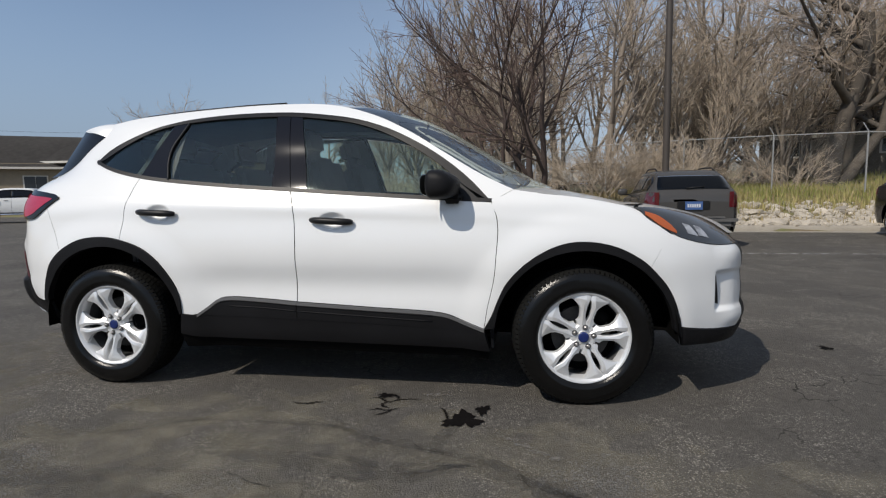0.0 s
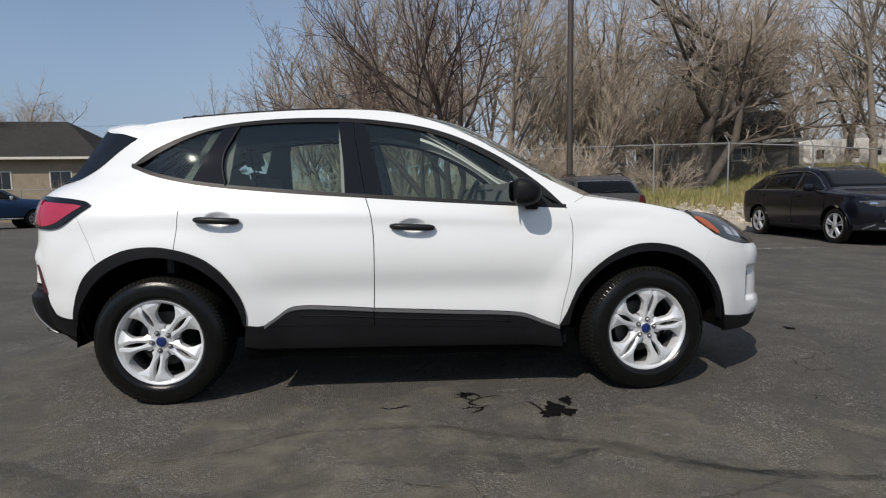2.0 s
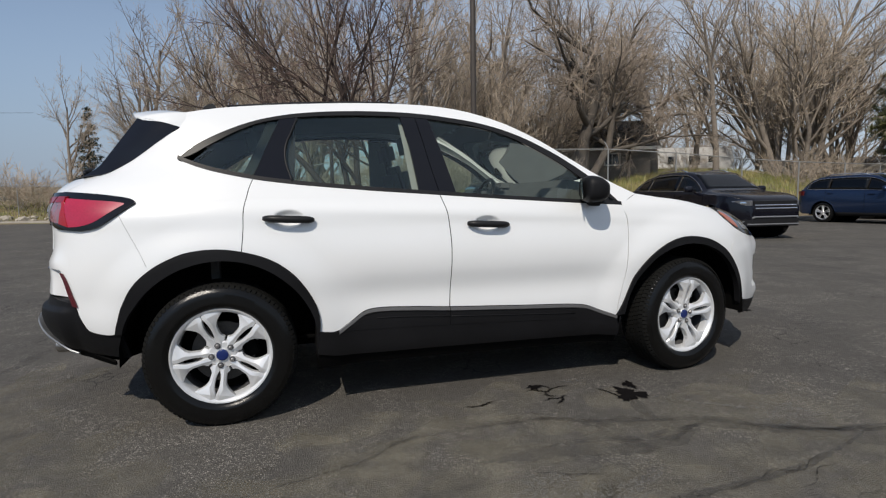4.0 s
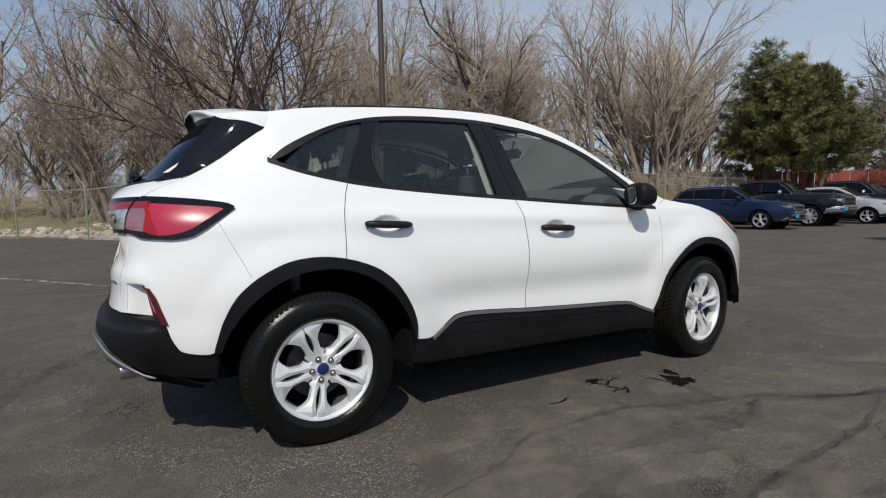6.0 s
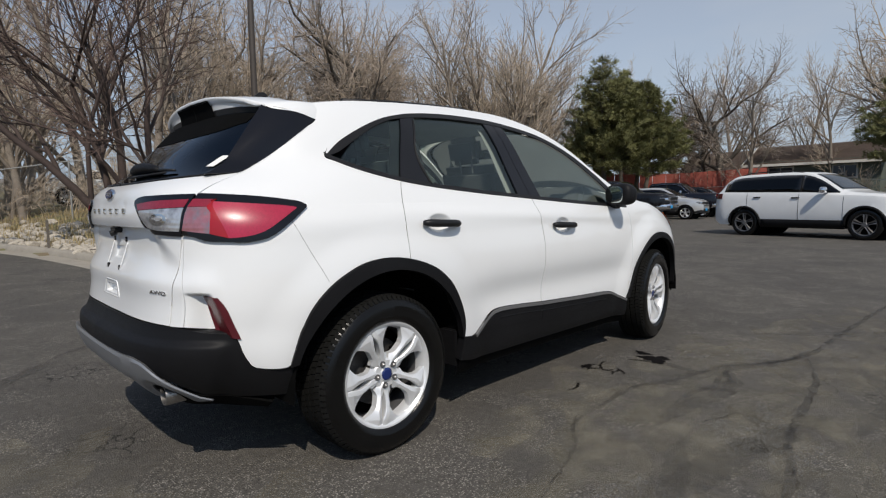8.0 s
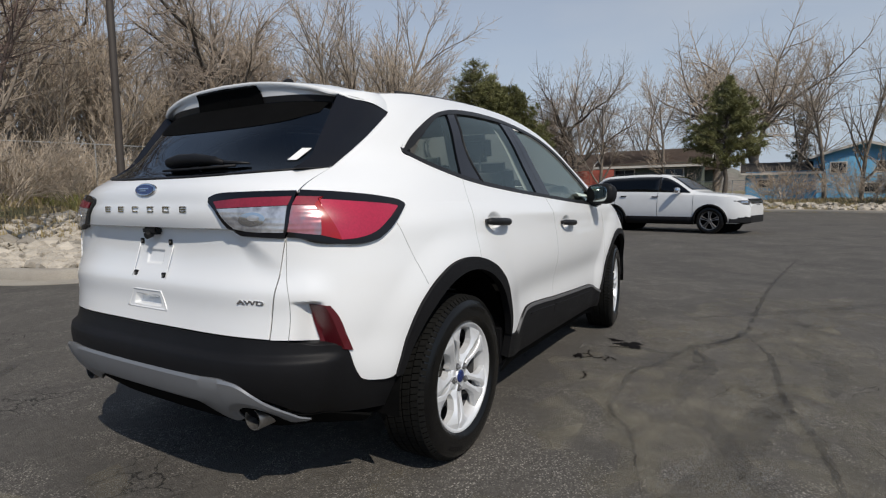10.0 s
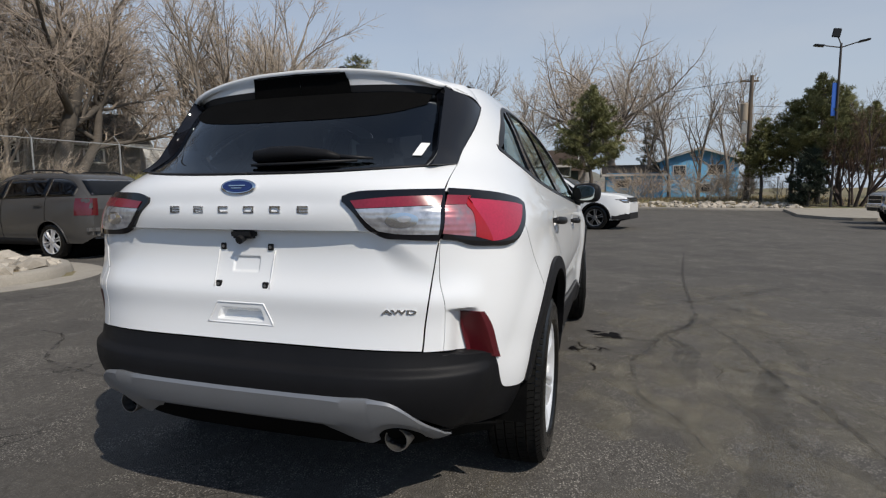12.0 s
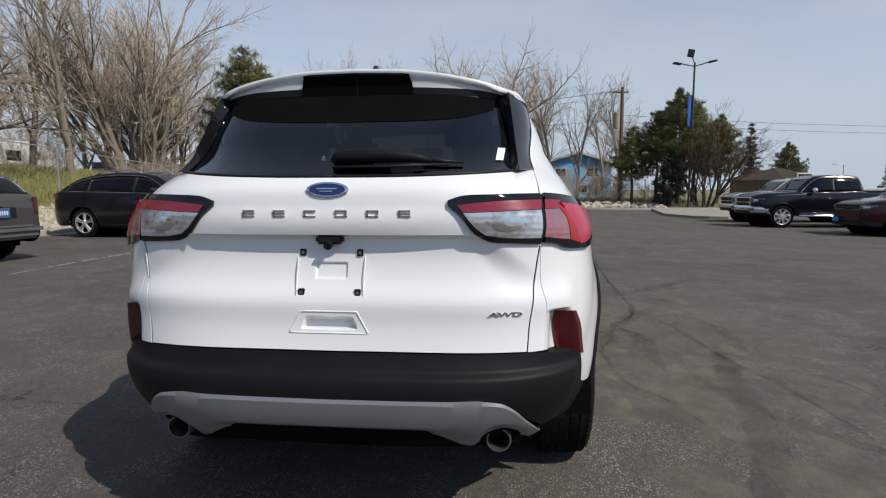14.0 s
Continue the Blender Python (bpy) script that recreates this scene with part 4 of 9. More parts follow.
pop2 = bare_tree("poplar_tree", 57, SPECS["poplar"], M_BARK, M_TWIG2, "tall leafless poplar with fine grey twigs")
ground_tree(pop2, 9.6, 24.0, 0, 1.1)
for x, y, a, k in ((0.5, 30.5, 60, 1.3), (.2, 23.5, 130, .95), (7.3, 27.5, 200, 1.25), (24.5, 25.5, 250, 1.15), (-10.5, 39, 310, 1.3), (21.8, 33.0, 35, 1.25), (33, 27, 120, 1.2), (5.3, 35.5, 280, 1.35), (39.5, 9.2, 180, .95), (54, -14, 100, 1.05), (30.5, 37, 20, 1.3)):
    again(pop2, x, y, a, k)

wil = bare_tree("willow_clump", 71, SPECS["willow"], M_BARK, M_TWIG, "leafless multi-stemmed willow clump", ring(7, .5, .35, 2))
ground_tree(wil, 28.0, 21.5, 0, 1.75)
for x, y, a, k in ((30.5, 24.0, 100, 1.9), (-.2, 24.8, 160, 1.2), (8.6, 22.9, 250, 1.05), (12.4, 23.2, 90, 1.0),
                   (-3.4, 30.0, 80, 1.4), (-6.0, 34.0, 190, 1.4), (33.5, 22.5, 270, 1.5), (36.5, 26, 15, 1.7), (10.2, 26.5, 33, 1.2), (13.6, 27.5, 120, 1.2), (7.6, 25.0, 300, 1.1)):
    again(wil, x, y, a, k)

for x, y, a, k in ((-10, 41, 20, 1.0), (-5.5, 39.5, 110, .9), (-1, 42, 200, 1.0), (12.5, 40.5, 130, .8), (25, 40, 75, 1.0), (30, 38, 160, .95), (35, 34.5, 250, 1.0)):
    again(wil, x, y, a, k)

red = bare_tree("red_stemmed_tree", 12, SPECS["red"], M_REDBARK, M_REDTWIG, "leafless ornamental tree with red-brown branches", [(0, 0, (-.50, .0, 1), 1.1), (.2, .1, (.02, .15, 1), 1.15), (.1, -.2, (.28, -.1, 1), 1.0), (-.1, .2, (-.2, .2, 1), 1.05)])
ground_tree(red, 1.0, 12.6, 0, 1.12)

brush = bare_tree("bare_shrub", 91, SPECS["brush"], M_TWIG2, M_TWIG, "leafless tangle of thin shrub stems", ring(13, .55, .55, 4))
ground_tree(brush, 6.3, 18.0, 0, 1.1)
q = random.Random(44)
for x0, x1, y0, y1, n in ((-6, 6, 20.2, 24.5, 9), (.5, 7, 17.5, 22.5, 5), (5, 20, 20.0, 23, 6), (-1, 3, 15.0, 18, 1), (-26, -9, 32.5, 36, 14), (-9.5, -5, 28.5, 33, 9), (36.5, 41, -13, 8, 14), (23, 34, 17.5, 20, 5), (-10, 2, 26, 34, 12)):
    for _ in range(n):
        bx, by, turn, size = q.uniform(x0, x1), q.uniform(y0, y1), q.uniform(0, 360), q.uniform(.7, 1.35)
        if lot_distance(np.array([bx]), np.array([by]))[0] > 3.2:
            again(brush, bx, by, turn, size)


def needle_tuft(vs, fs, p, way, size, r, count=13):
    way = way.normalized()
    u = way.orthogonal().normalized()
    w = way.cross(u)
    for k in range(count):
        a = r.uniform(0, 6.28)
        e = r.uniform(.25, 1.2)
        d = (way * math.cos(e) + (u * math.cos(a) + w * math.sin(a)) * math.sin(e)).normalized()
        s = d.orthogonal().normalized() * size * .05
        n = len(vs)
        q = p + d * size * r.uniform(.6, 1.1)
        vs += [p - s, p + s, q + s * .5, q - s * .5]
        fs.append((n, n + 1, n + 2, n + 3))


def conifer(name, seed, height, base_r, first, mat, label, spiky=False, dense=1.0, rounded=True):
    r = random.Random(seed)
    g = Grower(seed)
    root = empty(name, None, label, "tree")
    pts = [Vector((r.gauss(0, .03) * i, r.gauss(0, .03) * i, -.2 + height * i / 8)) for i in range(9)]
    g.tube(pts, [.20 * height / 9 * (1 - .92 * i / 8) for i in range(9)], False)
    vs, fs = [], []
    levels = int(height * 2.6 * dense)
    for k in range(levels):
        t = (k + r.random()) / levels
        z = first + (height - first) * t
        reach = base_r * ((1 - t) ** (.75 if rounded else 1.0)) * (.35 + .65 * min(1, t * 4 + .3)) + .15
        for j in range(6 if t < .85 else 4):
            a = r.uniform(0, 6.28)
            L = reach * r.uniform(.55, 1.12)
            rise = r.uniform(-.05, .45) if rounded else r.uniform(-.28, .12)
            d = Vector((math.cos(a), math.sin(a), rise)).normalized()
            p0 = Vector((0, 0, z))
            bend = [p0, p0 + d * L * .5, p0 + d * L + Vector((0, 0, L * (.14 if rounded else .05)))]
            g.tube(bend, [.022, .014, .006], False)
            steps = max(3, int(L * 5))
            for s in range(steps):
                f = .28 + .72 * (s + r.random()) / steps
                p = bend[0].lerp(bend[2], f) + Vector((r.gauss(0, .10), r.gauss(0, .10), r.gauss(.02, .07))) * (1 if rounded else .6)
                for _ in range(3):
                    needle_tuft(vs, fs, p + Vector((r.gauss(0, .09), r.gauss(0, .09), r.gauss(0, .07))), d + Vector((r.gauss(0, .5), r.gauss(0, .5), r.uniform(.1, .8))), .30 if rounded else .24, r)
    needle_tuft(vs, fs, Vector((0, 0, height - .2)), Vector((0, 0, 1)), .35, r)
    mesh_object("trunk", *g.wood, M_DARKBARK, root)
    mesh_object("crown", vs, fs, mat, root, "dense needle clumps", smooth=False)
    return root


pine = conifer("pine_tree", 5, 8.6, 3.1, 2.5, M_NEEDLE, "dark green pine with needle clumps")
ground_tree(pine, 30.9, 15.9, 0, 1.18)
again(pine, 31.8, 16.9, 75, .90)
again(pine, 31.2, 14.6, 120, 1.0)
again(pine, 33.0, 13.6, 220, 1.02)
again(pine, 35.2, 15.4, 260, 1.05)
again(pine, 37.8, .4, 40, .98, "single dark green pine beside the far bank")
again(pine, 36.6, -10.6, 80, .62, "scraggy pine beside the utility pole")
again(pine, 35.6, -13.5, 200, .90, "dark green pine behind the lamp pole")
again(pine, 36.2, -16.4, 10, .70)
again(pine, 36.4, -12.3, 140, .74)
again(pine, 37.0, -15.0, 260, .82)
again(pine, 39.5, 18.8, 90, 1.25)
spruce = conifer("spruce_tree", 9, 9.5, 2.0, .6, M_NEEDLE2, "dark green conical spruce tree", rounded=False)
again(pine, 43.0, -24.6, 200, .52)
ground_tree(spruce, 56.5, -4.7, 0, .78)
again(spruce, 46.4, -23.1, 90, .68)
again(spruce, 44.2, -22.0, 20, .50)
again(spruce, -5.0, 33.6, 45, .64, "dark spruce behind the bare trees")
again(spruce, -14.6, 41, 15, .70, "dark spruce beside the house")
again(spruce, 12.6, 36.0, 15, .80, "dark spruce behind the bare trees")
again(spruce, 46, -34.4, 15, .36)
bushy = conifer("juniper_bush", 23, 3.2, 1.1, .1, M_NEEDLE2, "dark upright juniper bush", rounded=True, dense=1.6)
ground_tree(bushy, 34.3, -12.6, 0, 1.05)
brown = bare_tree("brown_shrub", 97, SPECS["willow"], M_REDBARK, M_BROWNLEAF, "large brown leafless shrub beside the lamp pole", ring(8, .6, .5, 9))
ground_tree(brown, 34.6, -14.9, 0, .84)

# ---- low wooded rise on the skyline beyond the trees
def far_rise():
    r = random.Random(8)
    n, vs, fs = 420, [], []
    phase = [r.uniform(0, 6.28) for _ in range(5)]
    for k in range(n):
        a = math.radians(-6 + 138 * k / (n - 1))
        c, s = math.cos(a), math.sin(a)
        tall = 7.5 + 2.2 * math.sin(5 * a + phase[0]) + 1.2 * math.sin(13 * a + phase[1]) + .6 * math.sin(31 * a + phase[2]) + r.uniform(-.35, .35)
        fade = min(1, k / 30, (n - 1 - k) / 30)
        for dist, h in ((150, -1.0), (158, tall * .45), (166, tall * .8), (178, tall), (200, tall * .6), (215, -1.0)):
            vs.append((c * dist, s * dist, h * fade if h > 0 else h))
    for k in range(n - 1):
        for j in range(5):
            fs.append((k * 6 + j, (k + 1) * 6 + j, (k + 1) * 6 + j + 1, k * 6 + j + 1))
    m = material("bare winter woods far off", (.20, .175, .155), .95, vary=.4, scale=.05, fine=.6, second=(.13, .125, .10), second_at=.52, second_soft=.12)
    return tagged(mesh_object("backdrop_rise", vs, fs, m), "low brown wooded rise on the skyline", "hill", kind="structure")


far_rise()

# ---------------------------------------------------------------- poles, fence, houses
M_POLE = material("brown painted steel pole", (.055, .045, .038), .6, vary=.15, scale=3, fine=60)
M_GALV = material("galvanised steel", (.36, .36, .35), .5, .6, vary=.2, scale=6, fine=60)
M_WIRE = material("chain link wire", (.24, .24, .23), .55, .5, vary=.2)
M_WOODPOLE = material("weathered utility pole wood", (.15, .115, .085), .95, vary=.3, scale=3, fine=40, stretch=(6, 6, .6))
M_CABLE = material("black overhead cable", (.03, .03, .03), .7)
M_TANK = material("grey transformer paint", (.33, .27, .20), .6, vary=.15)
M_BANNER = material("blue pole banner cloth", (.015, .10, .42), .7, vary=.15, scale=6)
M_ROOF = material("grey asphalt shingles", (.075, .070, .066), .95, vary=.3, scale=3, fine=25, bump=.4, bump_scale=30)
M_ROOFBROWN = material("brown asphalt shingles", (.13, .095, .075), .95, vary=.3, scale=3, fine=25, bump=.4, bump_scale=30)
M_TANWALL = material("tan brick wall", (.27, .225, .165), .9, vary=.2, scale=2, fine=30, bump=.3, bump_scale=14)
M_TRIMWHITE = material("pale painted trim", (.58, .56, .51), .7, vary=.1)
M_BLUEWALL = material("bright blue painted siding", (.17, .47, .74), .75, vary=.12, scale=2, fine=20)
M_DEEPBLUE = material("deep blue painted siding", (.11, .34, .58), .75, vary=.12, scale=2, fine=20)
M_GREENGREY = material("grey-green painted siding", (.105, .125, .105), .85, vary=.15, scale=2, fine=20)
M_SHED = material("weathered grey boards", (.12, .105, .088), .95, vary=.3, scale=2, fine=20, stretch=(1, 1, 8))
M_DARKPANE = material("dark house window", (.02, .024, .028), .08, vary=.2)
M_REDFENCE = material("red-brown stained boards", (.30, .075, .055), .85, vary=.3, scale=2, fine=14)
M_RV = material("white camper panels", (.78, .77, .75), .45, vary=.08, scale=2)


def light_pole():
    root = empty("light_pole", Matrix.Translation((5.18, 13.85, 0)), "tall brown steel light pole on a concrete base", "light pole")
    z0 = land_at(5.18, 13.85)
    bm = bmesh.new()
    add_cyl(bm, (0, 0, z0 - .2), (0, 0, z0 + .35), .26, .25, 24)
    part("base", bm, M_CONCRETE, root, "round concrete footing")
    bm = bmesh.new()
    add_cyl(bm, (0, 0, z0 + .35), (0, 0, 11), .105, .085, 20)
    add_box(bm, (.30, .30, .03), (0, 0, z0 + .365), None, .004)
    part("shaft", bm, M_POLE, root)
    return root


light_pole()

# chain link fence along the bank
FENCE = [(-9.5, 26.5), (-6.8, 24.8), (-4.2, 23.2), (-1.5, 21.8), (1.3, 20.8), (4.2, 19.9), (7.05, 18.95), (9.8, 17.75), (12.3, 16.7), (15.0, 15.75), (17.8, 15.05), (20.6, 14.75), (23.5, 14.9), (26.4, 15.4), (29.3, 16.0)]


def chain_fence(line, name, label, tall=2.15, arms=True, mesh_step=.11):
    root = empty(name, None, label, "fence", kind="structure")
    zs = [land_at(x, y) for x, y in line]
    for (x, y), z in zip(line, zs):
        bm = bmesh.new()
        add_cyl(bm, (x, y, z - .2), (x, y, z + tall), .030, seg=8)
        if arms:
            add_cyl(bm, (x, y, z + tall), (x - .10, y + .14, z + tall + .30), .016, seg=6)
        part("post", bm, M_GALV, root)
    bm = bmesh.new()
    for i in range(len(line) - 1):
        a, b = line[i], line[i + 1]
        add_cyl(bm, (*a, zs[i] + tall - .03), (*b, zs[i + 1] + tall - .03), .021, seg=6)
    part("top_rail", bm, M_GALV, root)
    vs, fs = [], []

    def wire(p, q, r=.0014):
        p, q = Vector(p), Vector(q)
        d = (q - p).normalized()
        u = d.orthogonal().normalized() * r
        w = d.cross(u)
        n = len(vs)
        for e in (p, q):
            vs.extend([e + u, e - u * .5 + w * .87, e - u * .5 - w * .87])
        fs.extend([(n, n + 1, n + 4, n + 3), (n + 1, n + 2, n + 5, n + 4), (n + 2, n, n + 3, n + 5)])
    for i in range(len(line) - 1):
        a, b = Vector((*line[i], zs[i])), Vector((*line[i + 1], zs[i + 1]))
        L = (b - a).length
        h = tall - .06
        k = -h
        while k < L:
            for up in (True, False):
                s0, s1 = k, k + h
                t0, t1 = max(0, s0), min(L, s1)
                if t1 - t0 < .05:
                    continue
                za, zb = (t0 - s0, t1 - s0) if up else (h - (t0 - s0), h - (t1 - s0))
                wire(a.lerp(b, t0 / L) + Vector((0, 0, za + .03)), a.lerp(b, t1 / L) + Vector((0, 0, zb + .03)))
            k += mesh_step
        if arms:
            for j in range(3):
                o = Vector((-.10, .14, .30)) * ((j + 1) / 3)
                wire(a + Vector((0, 0, tall)) + o, b + Vector((0, 0, tall)) + o, .002)
    mesh_object("wire_mesh", vs, fs, M_WIRE, root, "diamond chain link mesh", smooth=False)["kind"] = "stuff"
    return root


chain_fence(FENCE, "fence_bank", "galvanised chain link fence with angled barbed wire arms")
chain_fence([(-36, 33.5), (-31, 33.3), (-26, 33.1), (-21, 33.0), (-16, 33.0), (-11, 32.2)], "fence_house", "galvanised chain link fence in front of the house", 1.75, False, .3)
chain_fence([(39.5, 12.0), (40.0, 8), (40.2, 4), (40.0, 0), (39.6, -4), (39.0, -8), (38.4, -12)], "fence_far", "chain link fence before the far houses", 1.6, False, .3)


def house(name, label, at, turn, size, wall, roof, eave, ridge, hip=False, openings=(), overhang=.5, gable_mat=None):
    """A house with four walls, a pitched roof and windows; long side along its own x, front towards -y."""
    m = Matrix.Translation((*at, land_at(*at) - .1)) @ pose(0, 0, 0, 0, 0, turn)
    root = empty(name, m, label, "house")
    L, D = size
    bm = bmesh.new()
    t = .2
    add_box(bm, (L, t, eave), (0, -D / 2, eave / 2))
    add_box(bm, (L, t, eave), (0, D / 2, eave / 2))
    add_box(bm, (t, D - t, eave), (-L / 2 + t / 2, 0, eave / 2))
    add_box(bm, (t, D - t, eave), (L / 2 - t / 2, 0, eave / 2))
    if not hip:
        for s in (-1, 1):
            vs = [bm.verts.new((s * (L / 2 - .1), y, z)) for y, z in ((-D / 2, eave), (D / 2, eave), (0, ridge))]
            bm.faces.new(vs)
    part("wall", bm, wall, root, smooth=False)
    bm = bmesh.new()
    o = overhang
    if hip:
        e = [(-L / 2 - o, -D / 2 - o, eave), (L / 2 + o, -D / 2 - o, eave), (L / 2 + o, D / 2 + o, eave), (-L / 2 - o, D / 2 + o, eave)]
        r = [(-L / 2 + D * .45, 0, ridge), (L / 2 - D * .45, 0, ridge)]
        v = [bm.verts.new(p) for p in e + r]
        for f in ((0, 1, 5, 4), (1, 2, 5), (2, 3, 4, 5), (3, 0, 4)):
            bm.faces.new([v[i] for i in f])
    else:
        slope = (ridge - eave) / (D / 2)
        v = [bm.verts.new(p) for p in ((-L / 2 - o, -D / 2 - o, eave - slope * o), (L / 2 + o, -D / 2 - o, eave - slope * o), (L / 2 + o, 0, ridge), (-L / 2 - o, 0, ridge), (L / 2 + o, D / 2 + o, eave - slope * o), (-L / 2 - o, D / 2 + o, eave - slope * o))]
        bm.faces.new([v[i] for i in (0, 1, 2, 3)])
        bm.faces.new([v[i] for i in (3, 2, 4, 5)])
    r = bmesh.ops.solidify(bm, geom=bm.faces[:], thickness=.12)
    part("roof", bm, roof, root, smooth=False)
    bm = bmesh.new()
    zf = eave - (0 if hip else (ridge - eave) / (D / 2) * o)
    add_box(bm, (L + 2 * o, .05, .18), (0, -D / 2 - o - .02, zf - .03))
    if not hip:
        for s in (-1, 1):
            for q in (-1, 1):
                p, w = Vector((s * (L / 2 + o + .02), q * (D / 2 + o), zf)), Vector((s * (L / 2 + o + .02), 0, ridge))
                mid, d = (p + w) / 2, w - p
                add_box(bm, (.05, d.length, .18), mid, Euler((math.atan2(d.z, abs(d.y)) * (1 if d.y > 0 else -1), 0, 0)).to_matrix())
    part("fascia", bm, M_TRIMWHITE, root, smooth=False)
    for x, z, w, h, side in openings:
        y = -D / 2 - .11
        bm = bmesh.new()
        if side == "front":
            add_box(bm, (w + .16, .05, h + .16), (x, y, z))
        else:
            add_box(bm, (.05, w + .16, h + .16), (-L / 2 - .01, x, z))
        win = part("window", bm, M_TRIMWHITE, root, "pale framed window", smooth=False)
        bm = bmesh.new()
        if side == "front":
            add_box(bm, (w / 2 - .03, .06, h), (x - w / 4, y - .006, z))
            add_box(bm, (w / 2 - .03, .06, h), (x + w / 4, y - .006, z))
        else:
            add_box(bm, (.06, w / 2 - .03, h), (-L / 2 - .02, x - w / 4, z))
            add_box(bm, (.06, w / 2 - .03, h), (-L / 2 - .02, x + w / 4, z))
        part("pane", bm, M_DARKPANE, win, smooth=False)
    return root


house("tan_house", "tan brick house with a dark grey hip roof behind the fence", (-32.2, 41.5), 4, (17, 9.5), M_TANWALL, M_ROOF, 3.3, 6.6, True, ((-4, 1.7, 1.8, 1.2, "front"), (2, 1.7, 1.2, 1.2, "front"), (6.0, 1.7, 1.4, 1.2, "front")), .8)
house("tan_house", "long tan house with a dark shingle roof", (-44, 37), 30, (14, 8), M_TANWALL, M_ROOF, 3.4, 6.0, False, ((-3, 1.7, 1.6, 1.2, "front"), (3, 1.7, 1.6, 1.2, "front")), .6)
house("grey_shed", "weathered grey board shed behind the bank fence", (17.6, 27.8), -28, (7.5, 6), M_SHED, M_ROOF, 2.3, 4.0, False, ((-2.0, 1.4, .9, .7, "front"), (1.6, 1.4, .8, .6, "front")), .5)
house("green_house", "low grey-green house with a shallow gable roof", (52, 9.5), 98, (14, 10), M_GREENGREY, M_ROOFBROWN, 2.8, 4.6, False, ((3, 1.7, 1.6, .8, "side"),), .8)
house("green_house", "low grey-green house with a wide brown roof", (47, 6.2), -88, (7.5, 8), M_GREENGREY, M_ROOFBROWN, 3.1, 4.5, False, ((-2.0, 2.2, 1.5, .8, "front"), (1.8, 2.2, 1.3, .8, "front")), .7)
house("blue_house", "bright blue sided house with a shallow gable", (50.5, -8.1), 0, (9, 5.8), M_BLUEWALL, M_ROOF, 3.2, 4.1, False, ((-1.3, 2.3, 1.0, .7, "side"), (1.5, 2.3, .9, .7, "side"), (-.4, .8, 1.0, .6, "side")), .45)
house("blue_house", "low blue wing of the blue house", (47.6, -2.9), -88, (4.6, 4.5), M_DEEPBLUE, M_ROOF, 2.2, 3.0, False, ((-1.0, 1.3, .9, .6, "front"),), .4)
house("brown_house", "low house with a brown hip roof", (42.0, -23.2), -62, (4.6, 4.4), M_TANWALL, M_ROOFBROWN, 1.6, 2.6, True, ((0, 1.5, 1.6, 1.1, "front"),), .7)

house("white_building", "low pale building behind the pines", (40.5, 28.0), -52, (9.5, 5), M_RV, M_ROOF, 2.5, 3.1, False, ((-2.0, 1.5, 1.2, .9, "front"), (2.4, 1.5, 1.2, .9, "front")), .4)
# red board fence behind the parked row
rf = empty("fence_red", None, "red-brown stained board fence", "fence", kind="structure")
rfa, rfb = Vector((37.5, 20.6)), Vector((41.6, 8.6))
for i in range(13):
    bm = bmesh.new()
    a, b = rfa.lerp(rfb, i / 13), rfa.lerp(rfb, (i + .97) / 13)
    mid = (a + b) / 2
    d = b - a
    add_box(bm, (d.length, .04, 2.7), (mid.x, mid.y, land_at(mid.x, mid.y) + 1.35), Euler((0, 0, math.atan2(d.y, d.x))).to_matrix())
    part("panel", bm, M_REDFENCE, rf, smooth=False)


def camper():
    root = empty("camper_trailer", Matrix.Translation((30.7, 33.6, land_at(30.7, 33.6))) @ pose(0, 0, 0, 0, 0, -12), "white fifth wheel camper trailer with dark windows", "camper")
    bm = bmesh.new()
    prof = [(-3.0, .6), (-3.0, 3.1), (-2.7, 3.3), (2.3, 3.35), (3.1, 3.2), (3.4, 2.6), (3.3, 1.7), (2.0, 1.5), (1.9, .6)]
    r1 = [bm.verts.new((x, -1.2, z)) for x, z in prof]
    r2 = [bm.verts.new((x, 1.2, z)) for x, z in prof]
    bm.faces.new(r1)
    bm.faces.new(list(reversed(r2)))
    for k in range(len(prof)):
        bm.faces.new((r1[k], r2[k], r2[(k + 1) % len(prof)], r1[(k + 1) % len(prof)]))
    part("body", bm, M_RV, root, smooth=False)
    for x, z, w, h in ((-1.9, 2.3, .5, .6), (.1, 2.3, .95, .7), (1.6, 2.4, .7, .5)):
        bm = bmesh.new()
        add_box(bm, (w, .06, h), (x, -1.2, z), None, .02)
        part("window", bm, M_DARKPANE, root, "dark camper window")
    bm = bmesh.new()
    add_box(bm, (4.7, .04, .22), (-.6, -1.215, 1.55))
    part("stripe", bm, material("brown camper stripe", (.16, .12, .09), .5), root)
    for x in (-1.6, -.7):
        vs, fs = lathe([(0, -.02), (.20, -.02), (.33, -.03), (.36, 0), (.36, .18), (0, .2)], 24)
        ob = mesh_object("wheel", vs, fs, M_RUBBER, root)
        ob.matrix_local = Matrix.Translation((x, -1.1, .36))
    bm = bmesh.new()
    add_cyl(bm, (2.9, -.5, 0), (2.9, -.5, 1.7), .05, seg=8)
    add_cyl(bm, (2.9, .5, 0), (2.9, .5, 1.7), .05, seg=8)
    part("landing_leg", bm, M_GALV, root)
    return root


camper()


